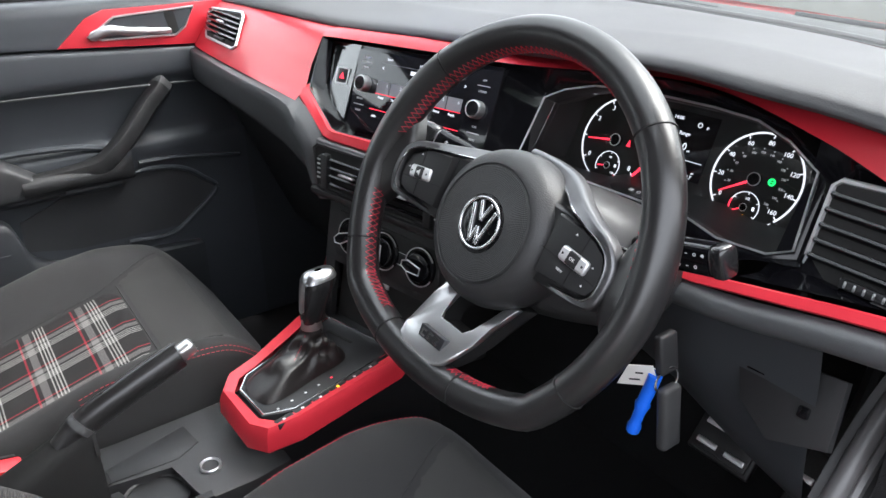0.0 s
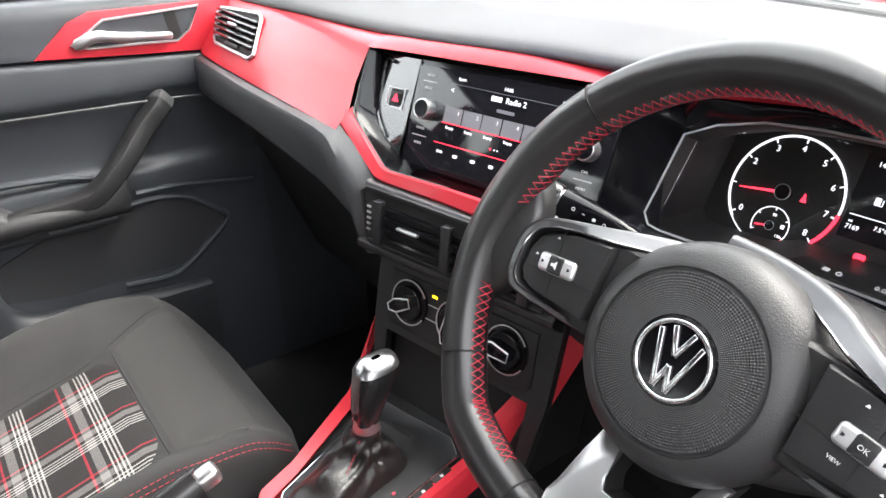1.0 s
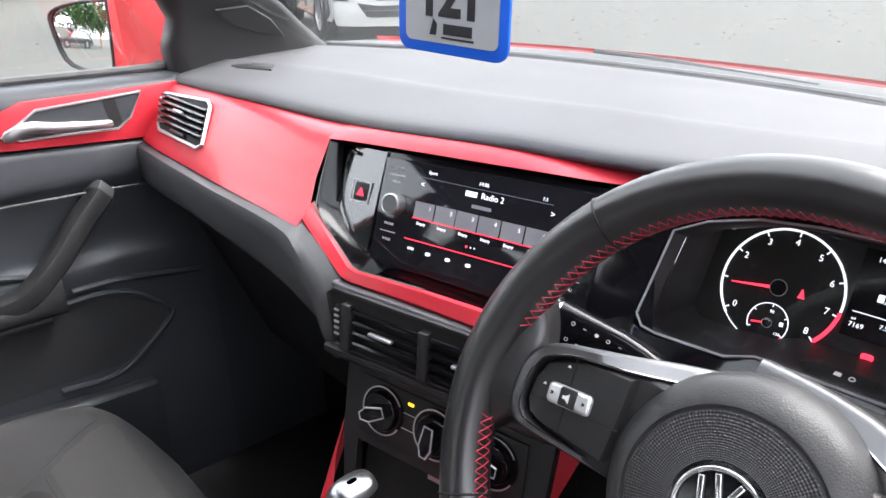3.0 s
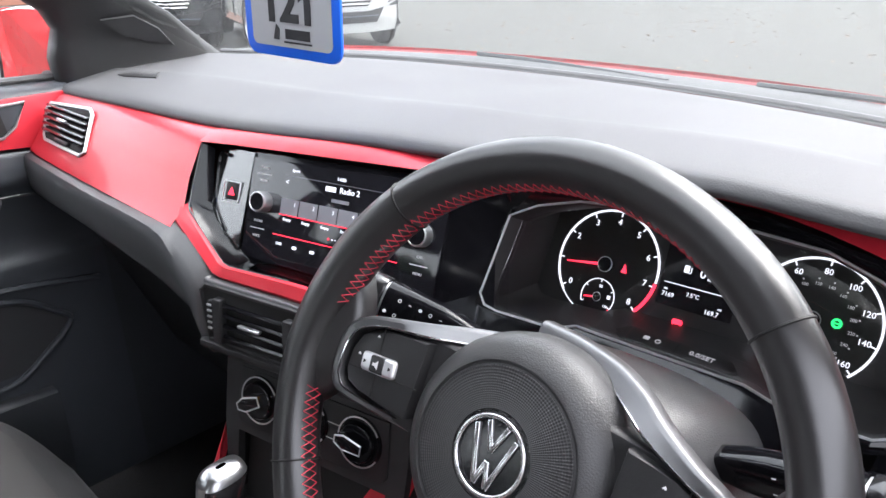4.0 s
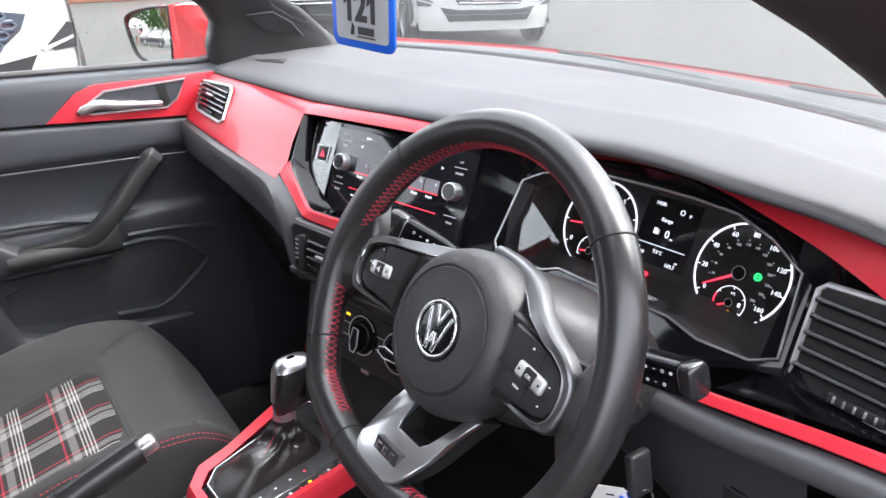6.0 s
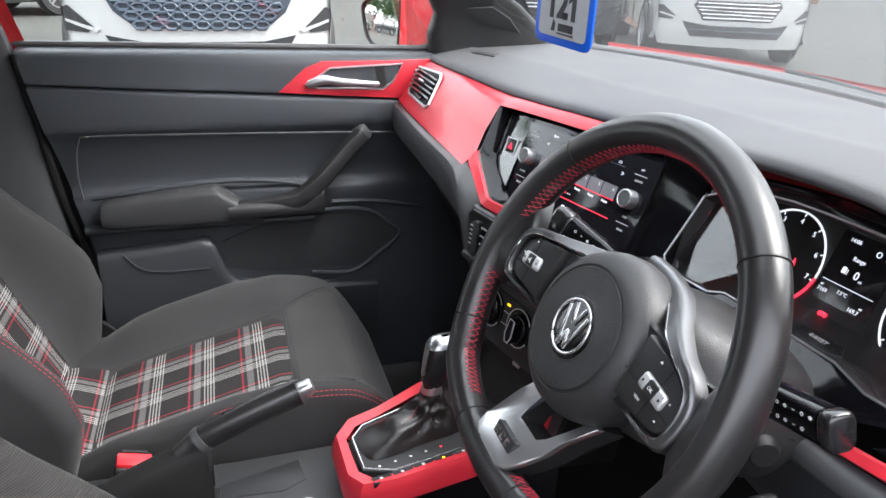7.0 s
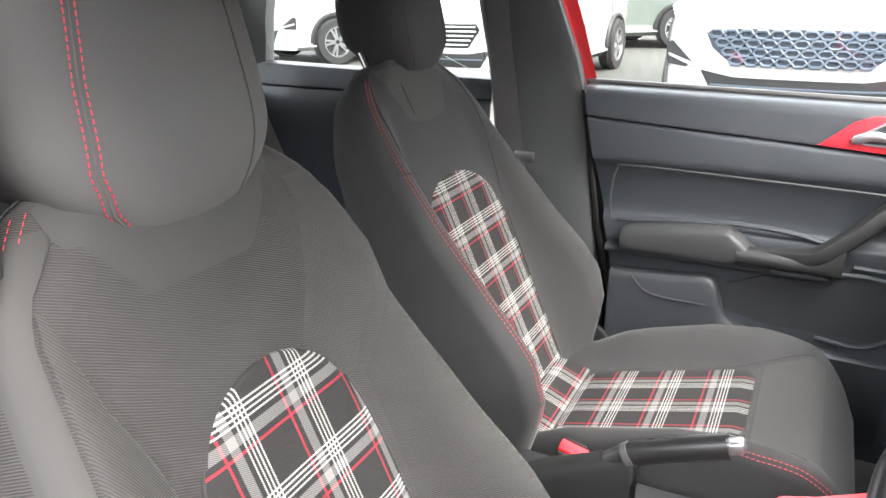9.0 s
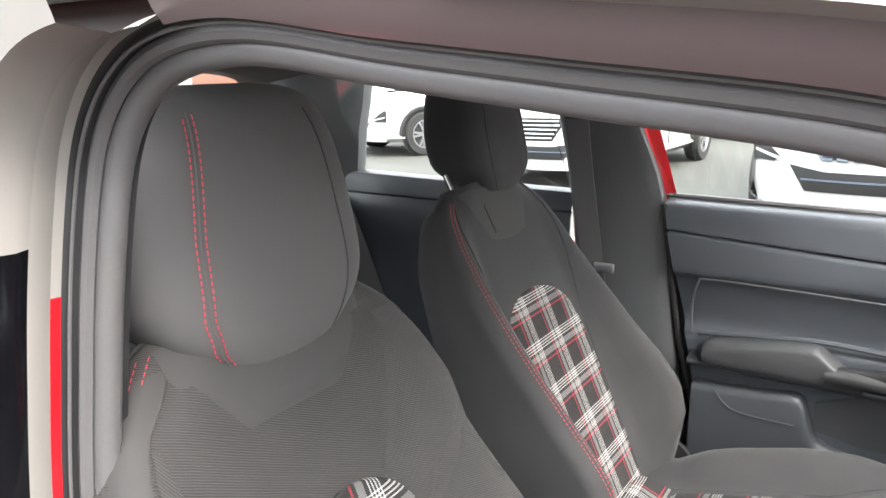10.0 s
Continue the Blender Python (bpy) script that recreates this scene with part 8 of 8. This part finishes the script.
def parked_car(m, paint, label, tall=1.0, grille="hex", width=0.92):
    car = thing("parked_car", label, "car", m, group="parked cars")
    W = width

    def nose(x, z):
        q = abs(x) / W
        return 2.22 - 0.30 * q ** 2.8 - 0.55 * max(0, z - 0.86) - 0.25 * max(0, 0.42 - z)
    secs = []
    for y, k, top, bot in ((1.95, 0.985, 0.99, 0.24), (1.6, 1.0, 1.03, 0.22), (1.15, 1.0, 1.07 * tall ** 0.5, 0.22), (0.6, 1.0, 1.10 * tall ** 0.5, 0.22), (-0.8, 1.0, 1.11 * tall ** 0.5, 0.22), (-1.8, 0.98, 1.12 * tall ** 0.5, 0.24), (-2.1, 0.90, 1.06, 0.32), (-2.2, 0.75, 0.95, 0.45)):
        w = W * k
        half = [(0, top + 0.03), (w * 0.5, top + 0.015), (w * 0.86, top - 0.015), (w * 0.97, top - 0.09), (w, top - 0.3), (w * 0.99, 0.55), (w * 0.985, 0.38), (w * 0.93, bot), (0, bot)]
        secs.append([V(x, y, z) for x, z in half] + [V(-x, y, z) for x, z in half[-2::-1]])
    part("body", loft(secs, 2, along=3), paint, car, "painted body")
    rows = []
    for k in range(19):
        z = 0.24 + 0.76 * k / 18
        w = W * float(np.interp(z, [0.24, 0.4, 0.8, 0.95, 1.0], [0.93, 0.985, 0.985, 0.95, 0.90]))
        rows.append([V(w * i / 12, nose(w * i / 12, z) - (0.0 if abs(i) < 12 else 0.03), z) for i in range(-12, 13)])
    part("front_bumper", sheet(rows), paint, car, "painted front bumper")
    top = [V(x, nose(x, 1.0), 1.0) for x in np.linspace(-W * 0.9, W * 0.9, 21)]
    part("bonnet", sheet([top, [V(p.x, 1.95 + (p.y - 1.95) * 0.5, 1.02) for p in top], [V(p.x, 1.6, 1.05 - 0.03 * abs(p.x)) for p in top], [V(p.x * 0.98, 1.1, 1.10 * tall ** 0.5) for p in top]]), paint, car, "painted bonnet")

    def on_nose(pts, lift, depth, name, material, lab="", sub=None):
        """A shape of (x, z) points laid on the nose, in upright strips."""
        xs = sorted({p[0] for p in pts})
        cuts = []
        for x0, x1 in zip(xs, xs[1:]):
            n = max(1, int((x1 - x0) / 0.05))
            cuts += [x0 + (x1 - x0) * i / n for i in range(n)]
        cuts.append(xs[-1])

        def span(x):
            zs = []
            for (ax, az), (bx, bz) in zip(pts, pts[1:] + pts[:1]):
                if min(ax, bx) - 1e-9 <= x <= max(ax, bx) + 1e-9:
                    zs += [az, bz] if abs(ax - bx) < 1e-9 else [az + (bz - az) * (x - ax) / (bx - ax)]
            return min(zs), max(zs)
        cols = []
        for x in cuts:
            z0, z1 = span(x)
            col = [V(x, nose(x, z0) + lift - depth, z0)] + [V(x, nose(x, z0 + (z1 - z0) * i / 3) + lift, z0 + (z1 - z0) * i / 3) for i in range(4)] + [V(x, nose(x, z1) + lift - depth, z1)]
            cols.append(col)
        return part(name, sheet(cols), material, sub or car, lab)
    if grille == "hex":
        g = [(-0.40, 0.82), (0.40, 0.82), (0.61, 0.785), (0.56, 0.69), (0.42, 0.585), (-0.42, 0.585), (-0.56, 0.69), (-0.61, 0.785)]
        cells, bars = on_nose(g, 0.006, 0.03, "grille", deep_blue, "dark honeycomb grille"), []
        for r in range(4):
            for c in range(-5, 6):
                x, z = c * 0.098 + (0.049 if r % 2 else 0), 0.61 + r * 0.058
                lim = float(np.interp(z, [0.585, 0.70, 0.82], [0.41, 0.56, 0.56]))
                if abs(x) > lim - 0.02:
                    continue
                pts = [V(x - 0.046, 0, z), V(x - 0.026, 0, z + 0.024), V(x + 0.026, 0, z + 0.024), V(x + 0.046, 0, z), V(x + 0.026, 0, z - 0.024), V(x - 0.026, 0, z - 0.024)]
                part("grille_cell", tube([V(p.x, nose(p.x, p.z) + 0.014, p.z) for p in pts], 0.0125, 6, closed=True), grille_blue, cells)
        on_nose([(-0.075, 0.885), (-0.04, 0.90), (0.04, 0.90), (0.075, 0.885), (0.04, 0.87), (-0.04, 0.87)], 0.012, 0.02, "emblem", satin_metal, "plain silver oval emblem")
    else:
        g = [(-0.48, 0.80), (0.48, 0.80), (0.52, 0.74), (0.40, 0.56), (-0.40, 0.56), (-0.52, 0.74)]
        cells = on_nose(g, 0.006, 0.03, "grille", black_hole, "dark barred grille")
        for k in range(5):
            z = 0.59 + k * 0.045
            w = float(np.interp(z, [0.56, 0.74, 0.80], [0.38, 0.49, 0.46]))
            part("grille_bar", tube([V(x, nose(x, z) + 0.012, z) for x in np.linspace(-w, w, 9)], 0.009, 6), satin_metal, cells)
    on_nose([(-0.63, 0.535), (-0.40, 0.50), (0.40, 0.50), (0.63, 0.535), (0.52, 0.36), (-0.52, 0.36)], 0.008, 0.03, "lower_grille", dark_plastic, "dark lower grille")
    on_nose([(-0.55, 0.448), (0.55, 0.448), (0.55, 0.436), (-0.55, 0.436)], 0.014, 0.03, "lower_bar", grille_blue, "grey bar in the lower grille")
    for sx in (-1, 1):
        f = lambda p: [(sx * x, z) for x, z in p][::sx]
        lamp = on_nose(f([(0.56, 0.90), (0.66, 0.98), (0.84, 1.0), (0.90, 0.95), (0.86, 0.88), (0.66, 0.86)]), 0.012, 0.05, "headlamp", lamp_glass, "clear glass headlamp")
        for lx in (0.68, 0.78):
            on_nose([(sx * lx + 0.035 * math.cos(a), 0.925 + 0.03 * math.sin(a)) for a in [2 * math.pi * i / 14 for i in range(14)]], 0.016, 0.01, "lens", mirror_glass, "", lamp)
        fog = on_nose(f([(0.70, 0.585), (0.86, 0.715), (0.90, 0.70), (0.885, 0.55), (0.74, 0.545)]), 0.010, 0.04, "fog_recess", dark_plastic, "dark corner vent")
        on_nose(f([(0.66, 0.572), (0.885, 0.630), (0.885, 0.612), (0.68, 0.552)]), 0.018, 0.03, "corner_blade", paint, "painted corner blade")
        for wy in (1.32, -1.32):
            part("wheel_arch", tube([V(sx * (W + 0.004), wy + 0.40 * math.cos(a), 0.34 + 0.40 * math.sin(a)) for a in [math.pi * i / 14 for i in range(15)]], 0.035, 6), dark_plastic, car, "black wheel arch")
            part("arch_well", disc(0.39, -0.01, 0.006, 28, m=frame_of(V(sx * W, wy, 0.36), V(0, sx, 0), V(0, 0, 1))), black_hole, car)
            car_wheel(car, sx * (W - 0.04), wy, 0.34)
        mm = part("mirror", rbox((0.20, 0.12, 0.14), (sx * (W + 0.10), 0.85, 1.14), 0.04, 3), paint, car, "painted door mirror")
    R = 1.62 * tall
    gh = []
    for y, w, z in ((1.15, 0.80, 1.06), (0.75, 0.77, 1.30 * tall ** 0.5), (0.25, 0.68, R - 0.06), (-0.3, 0.66, R), (-1.2, 0.65, R - 0.02), (-1.75, 0.66, R - 0.16), (-2.08, 0.72, 1.08)):
        gh.append([V(W - 0.05, y, 1.05), V(w, y, z - 0.05 if z > 1.1 else z), V(w * 0.8, y, z), V(0, y, z + 0.015), V(-w * 0.8, y, z), V(-w, y, z - 0.05 if z > 1.1 else z), V(-W + 0.05, y, 1.05)])
    part("cabin_glass", loft(gh, 2, along=3), tinted_glass, car, "dark glass cabin")
    part("roof", loft([[p + V(0, 0, 0.008) for p in g[1:6]] for g in gh[2:6]], 2, along=3), paint, car, "painted roof")
    for sx in (-1, 1):
        part("pillar", tube([V(sx * 0.82, 1.12, 1.07), V(sx * 0.74, 0.72, 1.30), V(sx * 0.69, 0.25, R - 0.06)], 0.035, 8), paint, car)
        part("pillar", tube([V(sx * 0.885, -0.25, 1.08), V(sx * 0.675, -0.3, R - 0.04)], 0.03, 8), black_hole, car)
        part("pillar", tube([V(sx * 0.88, -1.55, 1.08), V(sx * 0.67, -1.45, R - 0.06)], 0.06, 8), paint, car)
        for y in (0.45, -0.65):
            part("door_handle", rbox((0.02, 0.18, 0.03), (sx * (W + 0.005), y, 0.93), 0.008), paint, car)
            part("door_gap", tube([V(sx * (W + 0.001), y - 0.45, 1.0), V(sx * (W - 0.004), y - 0.45, 0.35)], 0.006, 4), black_hole, car)
    return car


G = -0.06
parked_car(pose(-7.52, -0.34, G, 0, 0, -90) @ Matrix.Scale(1.09, 4), white_paint, "white sport utility car parked facing the red car", 1.04, "hex")
parked_car(pose(-10.6, 4.6, G, 0, 0, -104), dark_paint, "dark grey parked car beyond the white one", 1.0, "bars")
parked_car(pose(-9.1, 6.6, G, 0, 0, -112), white_paint, "white parked car seen through the windscreen", 1.0, "bars")
parked_car(pose(-13.2, -4.3, G, 0, 0, 38), silver_paint, "silver green sport utility car parked side on", 1.06, "bars")
parked_car(pose(-10.35, -7.05, G, 0, 0, -118), white_paint, "white hatchback parked at an angle", 0.95, "bars")
parked_car(pose(-8.55, -3.85, G, 0, 0, -92), white_paint, "white parked car with a dark barred grille", 1.0, "bars")

parked_car(pose(-5.2, -25.0, G, 0, 0, 78), dark_paint, "dark grey car parked behind the red car", 1.0, "bars")
parked_car(pose(-10.6, -26.0, G, 0, 0, 80), silver_paint, "silver car parked behind the red car", 1.0, "bars")

# fallen leaves on the asphalt
rng = random.Random(4)
bm = mesh()
for k in range(1500):
    x, y = rng.uniform(-14, 6), rng.uniform(1.6, 16)
    if k % 3 == 0:
        x, y = rng.uniform(-1, 5), rng.uniform(2.0, 9)
    s, a = rng.uniform(0.018, 0.045), rng.uniform(0, 6.28)
    c, d = math.cos(a) * s, math.sin(a) * s
    z = G + 0.006
    vs = [bm.verts.new((x + c, y + d, z)), bm.verts.new((x - d * 0.5, y + c * 0.5, z + 0.008)), bm.verts.new((x - c, y - d, z + 0.002)), bm.verts.new((x + d * 0.5, y - c * 0.5, z + 0.010))]
    bm.faces.new(vs)
solo("fallen_leaves", bm, leaf_litter, "scattered brown fallen leaves on asphalt", "leaves", "stuff")


# hedge and trees at the edge of the car park
def tree(m, h, seed, label):
    tr = thing("tree", label, "tree", m, group="trees")
    r = random.Random(seed)
    part("trunk", tube([V(0, 0, 0), V(0.05, 0.02, h * 0.3), V(0.0, 0.1, h * 0.6)], [0.16, 0.12, 0.06], 8), brick_mat, tr, "brown trunk")
    bm = mesh()
    for k in range(2600):
        a, b, q = r.uniform(0, 6.28), r.uniform(-1, 1), r.random() ** 0.4
        lump = 1 + 0.28 * math.sin(3 * a + seed) * math.cos(4 * b)
        p = V(math.cos(a) * math.sqrt(1 - b * b), math.sin(a) * math.sqrt(1 - b * b), b) * (h * 0.36 * q * lump) + V(0, 0, h * 0.64)
        u = V(r.uniform(-1, 1), r.uniform(-1, 1), r.uniform(-1, 1)).normalized() * r.uniform(0.10, 0.22)
        v = u.orthogonal().normalized() * r.uniform(0.05, 0.12)
        bm.faces.new([bm.verts.new(p + u), bm.verts.new(p + v), bm.verts.new(p - u), bm.verts.new(p - v)])
    tagged(part("crown", bm, hedge_leaf, tr, "leafy green crown"), kind="stuff")
    return tr


for i, (x, y, h) in enumerate(((-24, -14, 7), (-26, -5, 8), (-25, 4, 6.5), (-23, 12, 7.5), (-16, 22, 8), (-4, 26, 7), (-19, -28, 8), (-9.5, -31, 6), (-2, -31, 5), (4, -30, 8), (-6.0, -31, 5.5), (-12.5, -31, 6.5), (-4.0, -32.5, 6))):
    tree(Matrix.Translation((x, y, G)), h, i + 1, "leafy green tree at the car park's edge")
wall = solo("outer_wall", rbox((0.3, 46, 1.5), (-20.5, -4, 0.69), 0.03), brick_mat, "low red brick boundary wall", "wall", "structure")
# unseen wall added on the driver's side to cut low light into the cabin
solo("outer_wall", rbox((0.3, 30, 2.1), (3.6, -2, 0.99), 0.03), wall_render, "added grey wall out of view that blocks low sky light", "wall", "structure")
